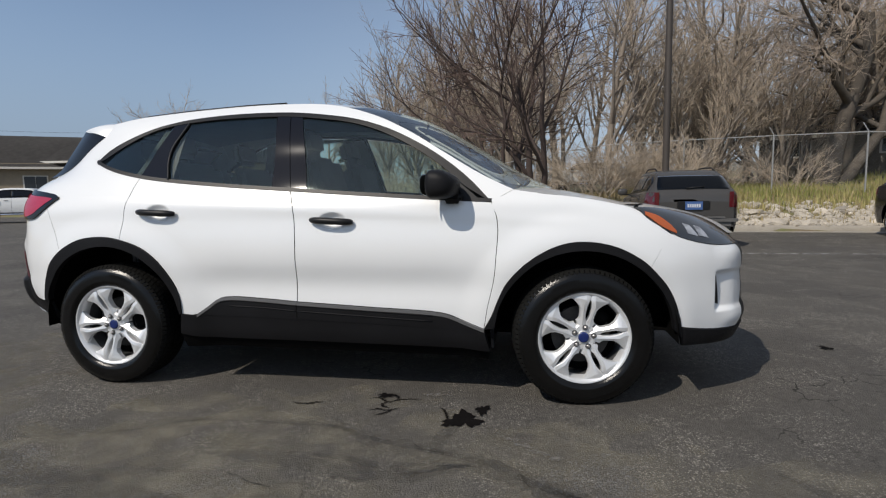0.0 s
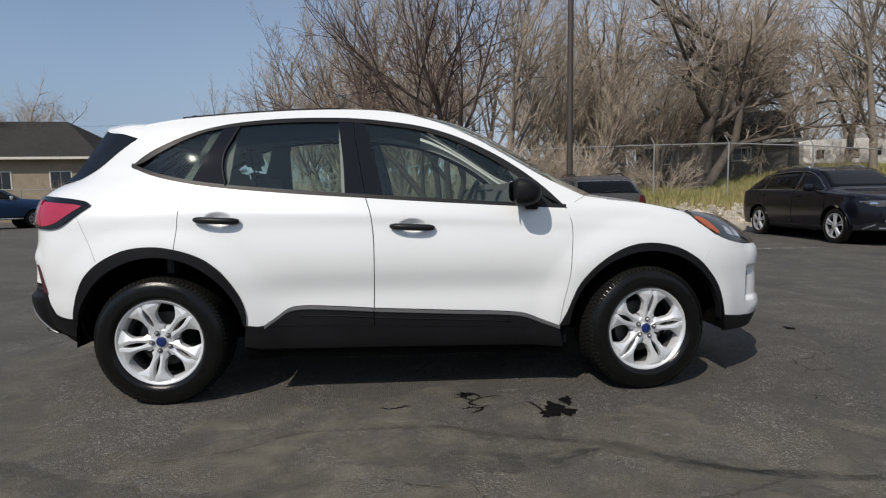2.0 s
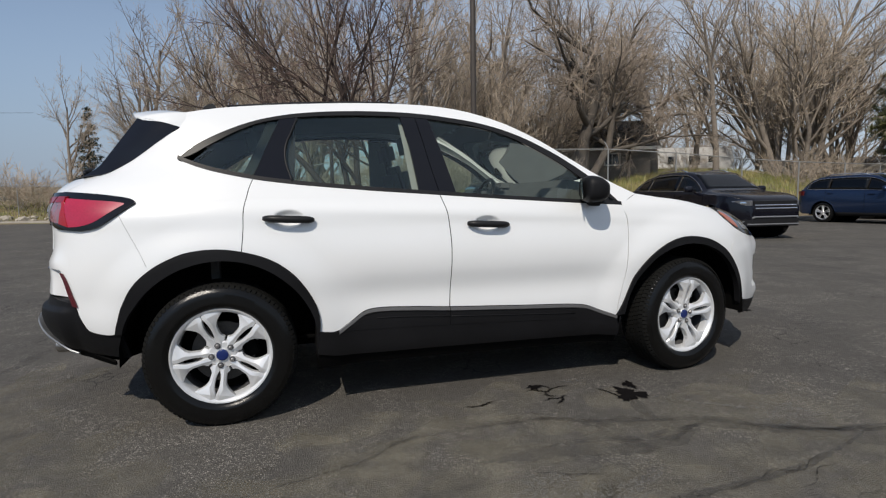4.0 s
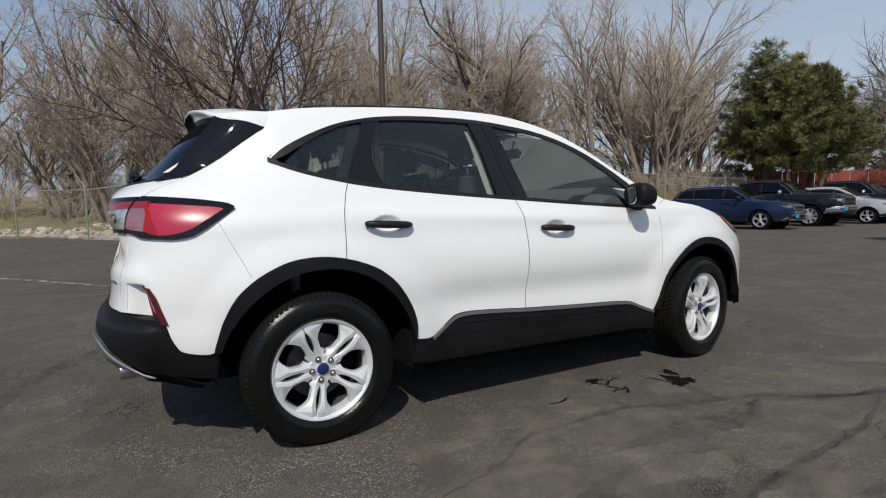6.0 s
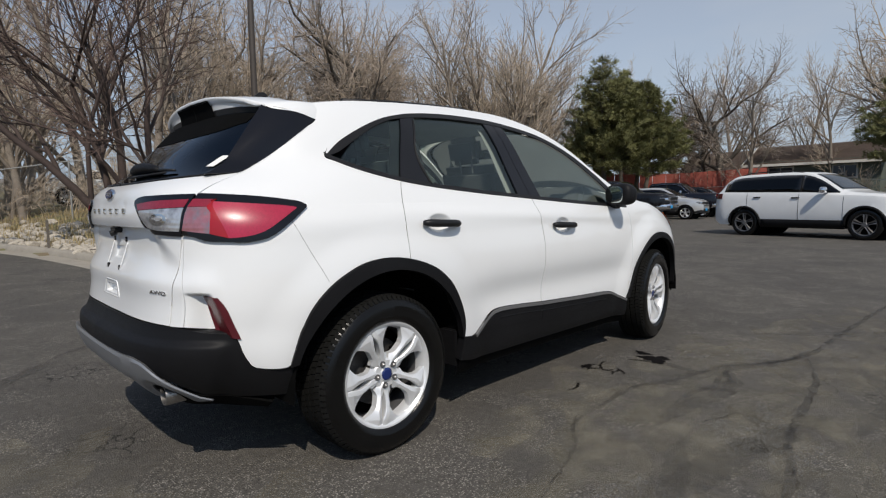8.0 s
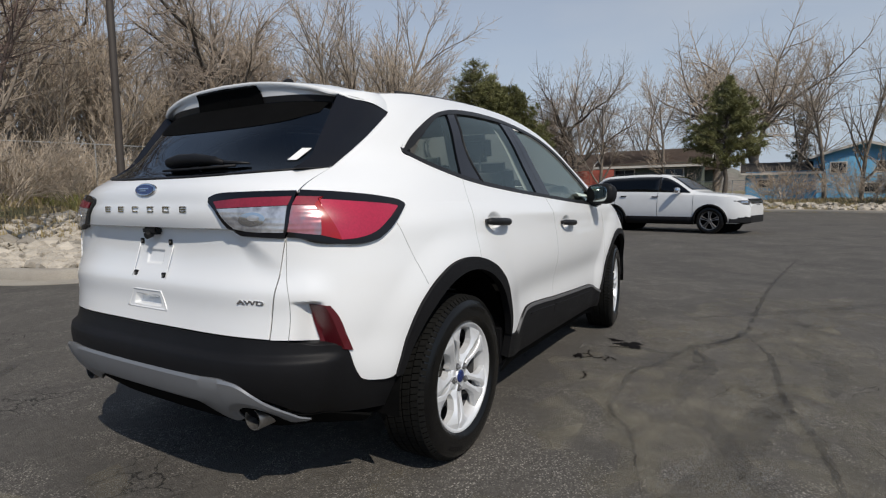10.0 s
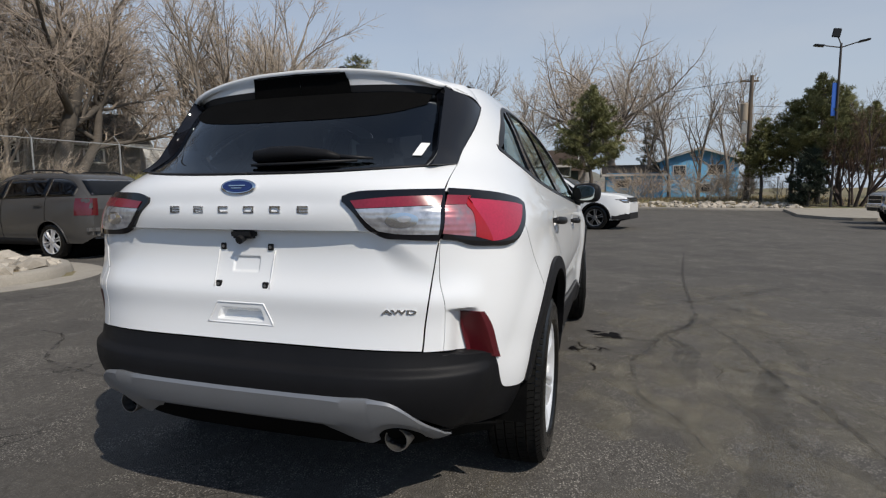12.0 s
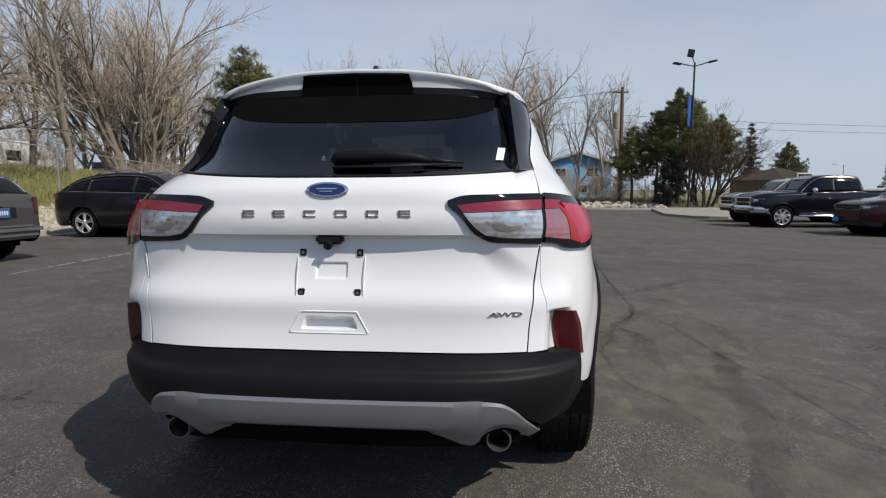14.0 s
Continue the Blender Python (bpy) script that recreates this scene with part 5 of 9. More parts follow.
def lamp_pole():
    x, y = 34.0, -13.7
    z0 = land_at(x, y)
    root = empty("lamp_pole", Matrix.Translation((x, y, 0)), "tall thin lot light with three heads and a blue banner", "lamp pole")
    bm = bmesh.new()
    add_cyl(bm, (0, 0, z0 - .1), (0, 0, 9.7), .075, .06, 14)
    part("shaft", bm, M_POLE, root)
    for dx, dy, dz in ((.2, 1.0, 0), (-.2, -1.0, 0), (0, .25, .75)):
        bm = bmesh.new()
        add_cyl(bm, (0, 0, 9.45 + dz * .2), (dx * .75, dy * .75, 9.65 + dz * .6), .035, seg=8)
        arm = part("arm", bm, M_POLE, root)
        bm = bmesh.new()
        add_box(bm, (.36, .55, .10) if dz == 0 else (.14, .42, .50), (dx * 1.05, dy * 1.05, 9.7 + dz * .8), Euler((radians(10) * (1 if dy > 0 else -1), 0, 0)).to_matrix(), .03)
        part("lamp_head", bm, M_SATINBLACK, arm, "dark rectangular lamp head")
    bm = bmesh.new()
    add_box(bm, (.03, .34, 1.9), (0, .16, 6.5), Euler((0, 0, radians(20))).to_matrix())
    part("banner", bm, M_BANNER, root, "long blue banner", smooth=False)
    return root


lamp_pole()


def utility_pole(x, y, tall, turn, tank=True):
    z0 = land_at(x, y)
    root = empty("utility_pole", Matrix.Translation((x, y, z0)) @ pose(0, 0, 0, 0, 0, turn), "weathered wooden utility pole with a transformer", "utility pole")
    bm = bmesh.new()
    add_cyl(bm, (0, 0, -.3), (0, 0, tall), .17, .12, 14)
    part("pole", bm, M_WOODPOLE, root)
    bm = bmesh.new()
    add_box(bm, (.09, 1.2, .11), (.14, .1, tall - .35))
    part("crossarm", bm, M_WOODPOLE, root)
    for yy in (-.4, .6):
        bm = bmesh.new()
        add_cyl(bm, (.14, yy, tall - .30), (.14, yy, tall - .08), .05, .03, 10)
        part("insulator", bm, M_TANK, root, "brown ceramic insulator")
    if tank:
        bm = bmesh.new()
        add_cyl(bm, (-.05, .42, tall - 3.0), (-.05, .42, tall - 1.9), .24, .24, 20)
        add_cyl(bm, (-.05, .42, tall - 1.9), (-.05, .42, tall - 1.82), .26, .2, 20)
        part("transformer", bm, M_TANK, root, "round grey-brown transformer can")
        bm = bmesh.new()
        add_box(bm, (.12, .35, .7), (-.02, .35, tall - 3.5), None, .02)
        part("bracket", bm, M_GALV, root)
    return root


utility_pole(37.9, -10.0, 8.4, 10)


def cables(name, a, b, sag, label, count=1, drop=.5):
    paths, rads = [], []
    for k in range(count):
        pa, pb = Vector(a) - Vector((0, 0, drop * k)), Vector(b) - Vector((0, 0, drop * k))
        pts = []
        for i in range(25):
            t = i / 24
            p = pa.lerp(pb, t)
            p.z -= sag * 4 * t * (1 - t)
            pts.append(p)
        paths.append(pts)
        rads.append(.014)
    vs, fs = tube_mesh(paths, rads, 4)
    return tagged(mesh_object(name, vs, fs, M_CABLE, smooth=False), label, "cable")


cables("overhead_cable", (38.0, -9.9, 8.7), (60, 40, 11), 1.2, "thin black overhead power line")
cables("overhead_cable", (38.0, -9.9, 6.6), (60, 40, 9), 1.0, "thin black overhead telephone line")
cables("overhead_cable", (38.0, -10.1, 6.9), (48, -75, 8.0), 1.2, "thin black overhead telephone line")
cables("overhead_cable", (38.0, -10.1, 6.4), (48, -75, 7.4), 1.2, "thin black overhead telephone line")
cables("overhead_cable", (-60, 47, 9.2), (-22, 52, 9.0), .6, "thin black overhead power line")
# street lamp far behind the parked trucks
root = empty("street_lamp", Matrix.Translation((86, -55, land_at(86, -55) - .5)), "grey cobra head street lamp", "street lamp")
bm = bmesh.new()
add_cyl(bm, (0, 0, 0), (0, 0, 4.4), .08, .06, 10)
add_cyl(bm, (0, 0, 4.3), (0, 1.2, 4.5), .05, .04, 8)
part("shaft", bm, M_GALV, root)
bm = bmesh.new()
add_box(bm, (.2, .6, .1), (0, 1.4, 4.5), None, .03)
part("lamp_head", bm, M_GALV, root)
# loose branch wood and a pale marker stake on the rock bank
for x, y, a, L in ((-.4, 11.2, 20, 1.6), (.9, 10.3, 70, 1.2), (.2, 8.6, 140, .9)):
    z = land_at(x, y) + .14
    d = Vector((math.cos(radians(a)), math.sin(radians(a)), .06)) * L
    vs, fs = tube_mesh([[Vector((x, y, z)), Vector((x, y, z)) + d * .5 + Vector((0, 0, .05)), Vector((x, y, z)) + d]], [[.03, .024, .012]], 6)
    tagged(mesh_object("fallen_branch", vs, fs, M_BARK), "grey fallen branch lying on the rocks", "branch")
bm = bmesh.new()
add_box(bm, (.05, .05, .75), (-.55, 13.2, land_at(-.55, 13.2) + .35), None, .004)
tagged(part("marker_stake", bm, M_SHED, None), "short weathered wooden stake on the bank", "stake")

# ---------------------------------------------------------------- parked vehicles
M_CARGLASS = glass("dark car glass", (.05, .06, .065), .035, 1.45)
M_REDLAMP = material("parked car red lamp", (.085, .004, .006), .15, vary=.15, coat=.8)
M_LAMPCLEAR = material("parked car headlamp", (.14, .145, .155), .12, .4, vary=.3, scale=20, coat=1.0)
M_PLATEBLUE = material("blue number plate", (.05, .11, .28), .5, vary=.1)
M_PLATEWHITE = material("white dealer plate", (.6, .62, .65), .5, vary=.05)
M_PLATECYAN = material("bright blue dealer plate", (.02, .30, .62), .5, vary=.05)


def paint(name, colour, metal=.3, rough=.16):
    return material(name, colour, rough, metal, vary=.05, scale=4, fine=400, coat=.25, spec=.35)


def car_wheel(parent, x, y, r, width, outward, spokes=5, rim_mat=None):
    """A road wheel: tyre with a bevelled profile, rim with split spokes."""
    rim_mat = rim_mat or M_RIMBRIGHT
    m = Matrix.Translation((x, y, r)) @ (Matrix() if outward < 0 else pose(0, 0, 0, 0, 0, 180))
    rr = r * .69
    tv, tf = lathe([(rr, width), (r * .95, width), (r, width * .85), (r, .03), (r * .96, .0), (r * .85, -.012), (rr * 1.03, -.004), (rr, .0)], 36)
    tyre = mesh_object("wheel", tv, tf, M_RUBBER, parent, "black tyre on an alloy wheel", sharp=35)
    tyre.matrix_local = m
    vs, fs = lathe([(rr, .12), (rr * .93, .05), (rr * .95, .0), (rr * 1.01, -.008), (rr * 1.01, .01)], 36)
    hub_v, hub_f = lathe([(0, -.012), (r * .13, -.010), (r * .17, .004), (r * .17, .04)], 20)
    n = len(vs)
    vs, fs = vs + hub_v, fs + [tuple(n + i for i in f) for f in hub_f]
    for j in range(spokes):
        for half in (-1, 1):
            a = 2 * math.pi * j / spokes + .3
            c, s = math.cos(a), math.sin(a)
            n = len(vs)
            gap = rr * .045
            for rad, far, dy in ((r * .12, rr * .13, -.004), (rr * .55, rr * .15, -.010), (rr * .97, rr * (.26 if spokes < 8 else .17), -.004)):
                for t, h in ((gap, .03), (gap, .004), (far * .6, -.004), (far, .03)):
                    t *= half
                    vs.append((rad * c - t * s, dy + h, rad * s + t * c))
            for i in range(2):
                for q in range(3):
                    b = n + i * 4 + q
                    fs.append((b, b + 1, b + 5, b + 4))
    mesh_object("rim", vs, fs, rim_mat, tyre, sharp=25)
    # black disc across the rim stands in for the shade behind the spokes
    vs, fs = lathe([(0, .055), (rr * .98, .055)], 24)
    mesh_object("brake", vs, fs, M_DARK, tyre)
    return tyre


def plain_table(pts):
    xs, zs = [p[0] for p in pts], [p[1] for p in pts]
    return lambda x: float(np.interp(x, xs, zs))


class Coachwork:
    """A vehicle body as sections along its length: roofline, beltline and plan width give every section."""

    def __init__(self, top, belt, half_width, sill, ends, roof_share, cabin):
        soft = smooth_curve([(x, z) for x, z in top], 160)
        self.top = lambda x: float(np.interp(x, soft[:, 0], soft[:, 1]))
        self.belt_line, self.W, self.sill = plain_table(belt), half_width, sill
        self.rear, self.front = ends
        self.share, self.cabin = roof_share, cabin

    def width(self, x):
        a, b = (x - self.rear), (self.front - x)
        k = 1.0
        for d, reach, n, cut in ((a, .45, 2.8, .17), (b, .85, 2.4, .36)):
            if d < reach:
                k *= (1 - cut * (1 - max(d, 0) / reach) ** n)
        return self.W * k

    def belt(self, x):
        return min(self.belt_line(x), self.top(x) - .045)

    def roof_half(self, x):
        """Half width of the roof, or of the bonnet or bed where there is no cabin."""
        x0, x1 = self.cabin
        inside = max(0.0, min(1.0, (x - x0) / .25)) * max(0.0, min(1.0, (x1 - x) / .8))
        tall = max(0.0, min(1.0, (self.top(x) - self.belt(x)) / .42))
        return self.width(x) * (.90 - (.90 - self.share) * max(0.0, min(1.0, tall)) * (1 if inside > 0 else .3))

    def side(self, x, z, out=0.0):
        """A point of the right-hand side at height z."""
        w, b, t = self.width(x), self.belt(x), self.top(x)
        if z <= b:
            h = (z - self.sill) / max(.05, b - self.sill)
            y = w * float(np.interp(h, (-.3, 0, .18, .45, .75, .93, 1.0), (.86, .925, .975, 1.0, .985, .965, .945)))
        else:
            k = min(1.0, (z - b) / max(.02, t - .06 - b))
            y = w * .945 + (self.roof_half(x) - w * .945) * k
        return np.array((x, -(y + out), z))

    def section(self, x):
        b, t, s = self.belt(x), self.top(x), self.sill + .16 * max(0, 1 - (self.front - x) / .25) + .12 * max(0, 1 - (x - self.rear) / .2)
        zs = [s + (b - s) * k for k in (0, .10, .22, .36, .50, .64, .78, .90, .97, 1.0)] + [b + (t - .06 - b) * k for k in (.10, .35, .65, .90, 1.0)]
        pts = [self.side(x, z) for z in zs]
        rh = -pts[-1][1]
        for k, drop in ((.97, .035), (.90, .014), (.70, .004), (.35, 0), (0, 0)):
            pts.append(np.array((x, -rh * k, t - drop)))
        return pts


def vehicle(name, label, category, at, heading, spec, colour, group=""):
    """A parked car or pickup; its own x points ahead, its origin lies on the ground midway between the axles."""
    root = empty(name, Matrix.Translation((*at, spec.get("z", 0.0))) @ pose(0, 0, 0, 0, 0, heading), label, category, group)
    W, wb, wr, sill = spec["width"] / 2, spec["wheelbase"], spec["wheel"], spec["sill"]
    rear, front = -wb / 2 - spec["rear_over"], -wb / 2 - spec["rear_over"] + spec["length"]
    pickup, lift = spec.get("pickup"), spec.get("z", 0.0)
    C = Coachwork(spec["top"], spec["belt"], W, sill, (rear, front), spec.get("roof_share", .70), spec["cabin"])
    xs = np.unique(np.round(np.concatenate([rear + np.array((0, .015, .04, .08, .14, .22)), np.linspace(rear + .3, front - .3, 84), front - np.array((.22, .14, .08, .04, .015, 0))]), 4))
    P = np.array([C.section(x) for x in xs]).transpose(1, 0, 2)
    open_r, axles = wr * 1.16, (-wb / 2, wb / 2)
    keep = np.ones(P.shape[:2], bool)
    for cx in axles:
        dx, dz = P[..., 0] - cx, P[..., 2] - wr
        d = np.hypot(dx, dz)
        low = (P[..., 1] < -W * .6) & (np.arange(P.shape[0])[:, None] < 10)
        k = np.where((d < open_r) & (d > open_r * .70) & low, open_r / (d + 1e-9), 1)
        P[..., 0], P[..., 2] = cx + dx * k, wr + dz * k
        keep &= ~((d <= open_r * .70) & low)
    nv, nu = P.shape[:2]
    vs, fs = list(P.reshape(-1, 3)), []
    for j in range(nv - 1):
        for i in range(nu - 1):
            quad = ((j, i), (j, i + 1), (j + 1, i + 1), (j + 1, i))
            if all(keep[a] for a in quad):
                c = sum(P[a] for a in quad) / 4
                if j < 10 and any(math.hypot(c[0] - cx, c[2] - wr) < open_r * .97 for cx in axles):
                    continue
                fs.append(tuple(a[0] * nu + a[1] for a in quad))
    n = len(vs)
    vs = vs + [v * (1, -1, 1) for v in vs]
    fs = fs + [tuple(n + i for i in reversed(f)) for f in fs]
    for i in (0, nu - 1):
        loop = [j * nu + i for j in range(nv)] + [n + j * nu + i for j in range(nv - 2, -1, -1)]
        fs.append(tuple(loop) if i else tuple(reversed(loop)))
    body = weld(mesh_object("body", vs, fs, colour, root, sharp=38), .002)
    bm = bmesh.new()
    add_box(bm, ((front - rear) * .86, W * 1.4, .30), ((front + rear) / 2, 0, sill + .10))
    add_box(bm, (wb - wr * 2.5, W * 1.80, .16), (0, 0, sill + .06))
    for cx in axles:
        add_cyl(bm, (cx, -W * .74, wr), (cx, W * .74, wr), open_r * 1.01, seg=24)
    part("underbody", bm, M_DARK, root)

    def both(nm, grid, mat, lab="", depth=.004):
        v, f = skin(np.array(grid), (0,) * 4, depth)
        mesh_object(nm, v, f, mat, root, lab)
        mesh_object(nm, *mirrored(v, f), mat, root, lab)

    # ---- side glass: one dark band under the roofline, panes set on it
    g0, g1 = spec["glass"]
    low, high = .045, spec.get("header", .10)
    ends = [x for x in np.linspace(g0, g1, 90) if C.top(x) - high > C.belt(x) + low + .015]
    g0, g1 = ends[0], ends[-1]

    def band(x0, x1, shrink, out, rows=5, cols=24):
        grid = []
        for k in np.linspace(0, 1, rows):
            line = []
            for x in np.linspace(x0, x1, cols):
                zb, zt = C.belt(x) + low + shrink, C.top(x) - high - shrink
                zt = max(zt, zb + .002)
                line.append(C.side(x, zb + (zt - zb) * k, out))
            grid.append(line)
        return grid
    both("pillar_trim", band(g0, g1, 0, .004), M_SATINBLACK, "black window surround")
    cuts = [g0 + .02] + list(spec["pillars"]) + [g1 - .02]
    for a, b in zip(cuts, cuts[1:]):
        both("side_window", band(a + .022, b - .022, .014, .009, cols=14), M_CARGLASS, "dark tinted side window")
    if spec.get("bright"):
        line = [C.side(x, C.top(x) - high + .008, .012) for x in np.linspace(g0, g1, 26)] + [C.side(x, C.belt(x) + low - .008, .012) for x in np.linspace(g1, g0, 26)]
        v, f = tube_mesh([[Vector(p) for p in line + line[:1]]], [.007], 5)
        mesh_object("window_trim", v, f, M_CHROME, root, "chrome window line")
        mesh_object("window_trim", *mirrored([np.array(p) for p in v], f), M_CHROME, root, "chrome window line")

    # ---- windscreen and rear window lie in the sloping ends of the roofline
    def screen(nm, x0, x1, lab, edge=.055):
        grid = []
        for x in np.linspace(x0, x1, 9):
            h = C.roof_half(x) - edge
            slope = (C.top(x + .01) - C.top(x - .01)) / .02
            up = np.array((-slope, 0, 1)) / math.hypot(slope, 1)
            grid.append([np.array((x, y, C.top(x) - .010 * abs(y / h) ** 3)) + up * .008 for y in np.linspace(-h, h, 13)])
        v, f = skin(np.array(grid).transpose(1, 0, 2), (0,) * 4, .004)
        mesh_object(nm, v, f, M_CARGLASS, root, lab)
    screen("windscreen", *spec["screen"], "dark reflecting windscreen")
    screen("rear_window", *spec["rear_glass"], "dark rear window")

    # ---- face: grille with bars, headlamps, bumper
    fz0, fz1, fw = spec["grille_box"]
    metal = spec.get("grille", M_CHROME)

    def nose_x(y, z):
        """Where the front skin lies at a distance y from the middle."""
        for x in np.arange(front, front - .8, -.01):
            if C.width(x) * .97 >= abs(y) and C.top(x) - .02 >= z:
                return x
        return front - .8

    def face_panel(nm, y0, y1, z0, z1, mat, proud, lab="", cols=12, parent=None, bevel_in=.02, round_=False):
        grid = []
        for z in np.linspace(z0, z1, 10) if round_ else (z0 - .001, z0 + .012, z1 - .012, z1 + .001):
            edge = 0 if z0 + .005 < z < z1 - .005 else -bevel_in
            if round_:
                edge = -bevel_in * abs(2 * (z - z0) / (z1 - z0) - 1.1) ** 2.2
            grid.append([np.array((nose_x(y, (z0 + z1) / 2) + proud + edge, y, z)) for y in np.linspace(y0, y1, cols)])
        v, f = skin(np.array(grid), (0,) * 4, .05)
        return mesh_object(nm, v, f, mat, parent or root, lab, sharp=30)
    grille = face_panel("grille", -fw, fw, fz0, fz1, M_SATINBLACK, .012, "dark front grille")
    for k in range(spec.get("bars", 3)):
        z = fz0 + (fz1 - fz0) * (k + .5) / spec.get("bars", 3)
        face_panel("grille_bar", -fw + .02, fw - .02, z - .013, z + .013, metal, .024, parent=grille, bevel_in=.006)
    if spec.get("frame"):
        for z in (fz0, fz1):
            face_panel("grille_frame", -fw - .02, fw + .02, z - .016, z + .016, metal, .030, "chrome grille frame", parent=grille, bevel_in=.01)
        for y in (-fw, fw):
            face_panel("grille_frame", y - .022, y + .022, fz0 - .02, fz1 + .02, metal, .030, "chrome grille frame", 4, grille, .01)
    hz0, hz1, hw = spec["lamp_box"]
    for sg in (-1, 1):
        ys = (sg * (fw + .03), sg * hw)
        lamp = face_panel("headlamp", min(ys), max(ys), hz0, hz1, M_LAMPCLEAR, .014, "clear headlamp", 10)
        mid = (ys[0] * .55 + ys[1] * .45)
        face_panel("lamp_bowl", mid - .05, mid + .05, hz0 + .03, hz1 - .03, M_CHROME, .020, "bright lamp reflector", 4, lamp, .008)
    face_panel("front_bumper", -W * .92, W * .92, sill + .02, sill + .22, spec.get("bumper", M_SATINBLACK), .018, "front bumper", 20)
    if spec.get("lip"):
        face_panel("bumper_trim", -W * .70, W * .70, sill + .05, sill + .085, spec["lip"], .045, "silver bumper trim", 16)
        face_panel("bumper_trim", -W * .60, W * .60, sill + .22, sill + .25, spec["lip"], .045, "silver bumper trim", 16)
        for sg in (-1, 1):
            v, f = tube_mesh([[Vector((nose_x(W * .60, .4) + .03, sg * W * .58, sill + .235)), Vector((nose_x(W * .86, .4) + .05, sg * W * .86, sill + .04))]], [.022], 6)
            mesh_object("bumper_trim", v, f, spec["lip"], root, "silver bumper trim")
    if spec.get("bull"):
        face_panel("bumper_bar", -W * .94, W * .94, sill + .03, sill + .34, M_CHROME, .07, "chrome front bumper", 24, bevel_in=.09, round_=True)
        for sg in (-1, 1):
            ys = (sg * W * .56, sg * W * .74)
            face_panel("fog_lamp", min(ys), max(ys), sill + .15, sill + .25, M_LAMPCLEAR, .078, "fog lamp in the bumper", 5)
        face_panel("bumper_slot", -W * .45, W * .45, sill + .06, sill + .17, M_SATINBLACK, .078, "dark bumper slot", 10)
    if spec.get("plate"):
        bm = bmesh.new()
        add_box(bm, (.02, .29, .14), (front + .085, spec.get("plate_y", -.35), sill + .20), None, .006)
        part("dealer_tag", bm, M_PLATECYAN, root, "bright blue dealer plate")

    # ---- tail
    tz0, tz1, ty0 = spec["tail_box"]
    for sg in (-1, 1):
        grid = []
        for z in np.linspace(tz0, tz1, 4):
            line = [np.array((rear - .008, -ty0, z))]
            line += [np.array((rear - .008, -W * .77, z)), np.array((rear + .002, -W * .815, z))]
            line += [C.side(rear + k, z, .010) for k in (.02, .06, .12, .20, .28)]
            grid.append(line)
        v, f = skin(np.array(grid), (0,) * 4, .02)
        if sg > 0:
            v, f = mirrored([np.array(p) for p in v], f)
        mesh_object("tail_lamp", v, f, M_REDLAMP, root, "red tail lamp", sharp=30)
    bm = bmesh.new()
    add_box(bm, (.12, W * 1.66, .22), (rear + .045, 0, sill + .19), None, .05)
    if spec.get("rear_bumper"):
        add_box(bm, (.20, W * 1.84, .20), (rear + .045, 0, sill + .25), None, .07)
        add_box(bm, (.05, W * 1.30, .05), (rear - .045, 0, sill + .30), None, .02)
    part("rear_bumper", bm, spec.get("rear_bumper", M_CLAD), root, "rear bumper")
    if spec.get("rear_plate"):
        pz = spec["rear_plate"]
        bm = bmesh.new()
        add_box(bm, (.03, .60, .17), (rear - .002, 0, pz), None, .012)
        part("plate_recess", bm, M_SATINBLACK, root, "dark plate recess")
        bm = bmesh.new()
        add_box(bm, (.012, .32, .16), (rear - .026, 0, pz - .005), None, .003)
        plate = part("number_plate", bm, M_PLATEBLUE, root, "blue and white number plate with plain bars")
        for k in range(6):
            bm = bmesh.new()
            add_box(bm, (.004, .028, .065), (rear - .034, -.105 + .042 * k, pz - .005))
            part("plate_bar", bm, M_PLATEWHITE, plate)
        v, f = tube_mesh([[Vector((spec["rear_glass"][0] - .02, .12, C.top(spec["rear_glass"][0]) + .02)), Vector((spec["rear_glass"][0] - .01, -.22, C.top(spec["rear_glass"][0]) + .05))]], [.012], 6)
        mesh_object("rear_wiper", v, f, M_SATINBLACK, root)

    # ---- arches, sills, gaps, handles, mirrors, rails
    trim = M_CLAD if spec.get("clad") else colour
    for cx in axles:
        path = []
        for a in np.linspace(radians(-14), radians(194), 24):
            z = wr + open_r * math.sin(a)
            if z > sill - .02:
                path.append(C.side(cx + open_r * math.cos(a), z, .004))
        v, f = tube_mesh([[Vector(p) for p in path]], [.034 if spec.get("clad") else .014], 6)
        mesh_object("arch_trim", v, f, trim, root)
        mesh_object("arch_trim", *mirrored([np.array(p) for p in v], f), trim, root)
    x0, x1 = -wb / 2 + open_r, wb / 2 - open_r
    tall = .17 if spec.get("clad") else .07
    both("sill_trim", [[C.side(x, sill - .05 + (tall + .05) * k, .014) for x in np.linspace(x0, x1, 12)] for k in (0, .5, 1)], M_CLAD, "black sill trim", .03)
    if spec.get("step"):
        for sg in (-1, 1):
            v, f = tube_mesh([[Vector((x, sg * (W + .05), sill - .03)) for x in np.linspace(x0 + .1, x1 - .05, 5)]], [.045], 8)
            mesh_object("side_step", v, f, M_CHROME, root, "chrome side step")
    doors = spec["doors"]
    for gx in doors:
        path = [C.side(gx, z, .0012) for z in np.linspace(sill + .08, C.belt(gx) + .03, 10)]
        v, f = tube_mesh([[Vector(p) for p in path]], [.0045], 4)
        mesh_object("door_gap", v, f, M_DARK, root)
        mesh_object("door_gap", *mirrored([np.array(p) for p in v], f), M_DARK, root)
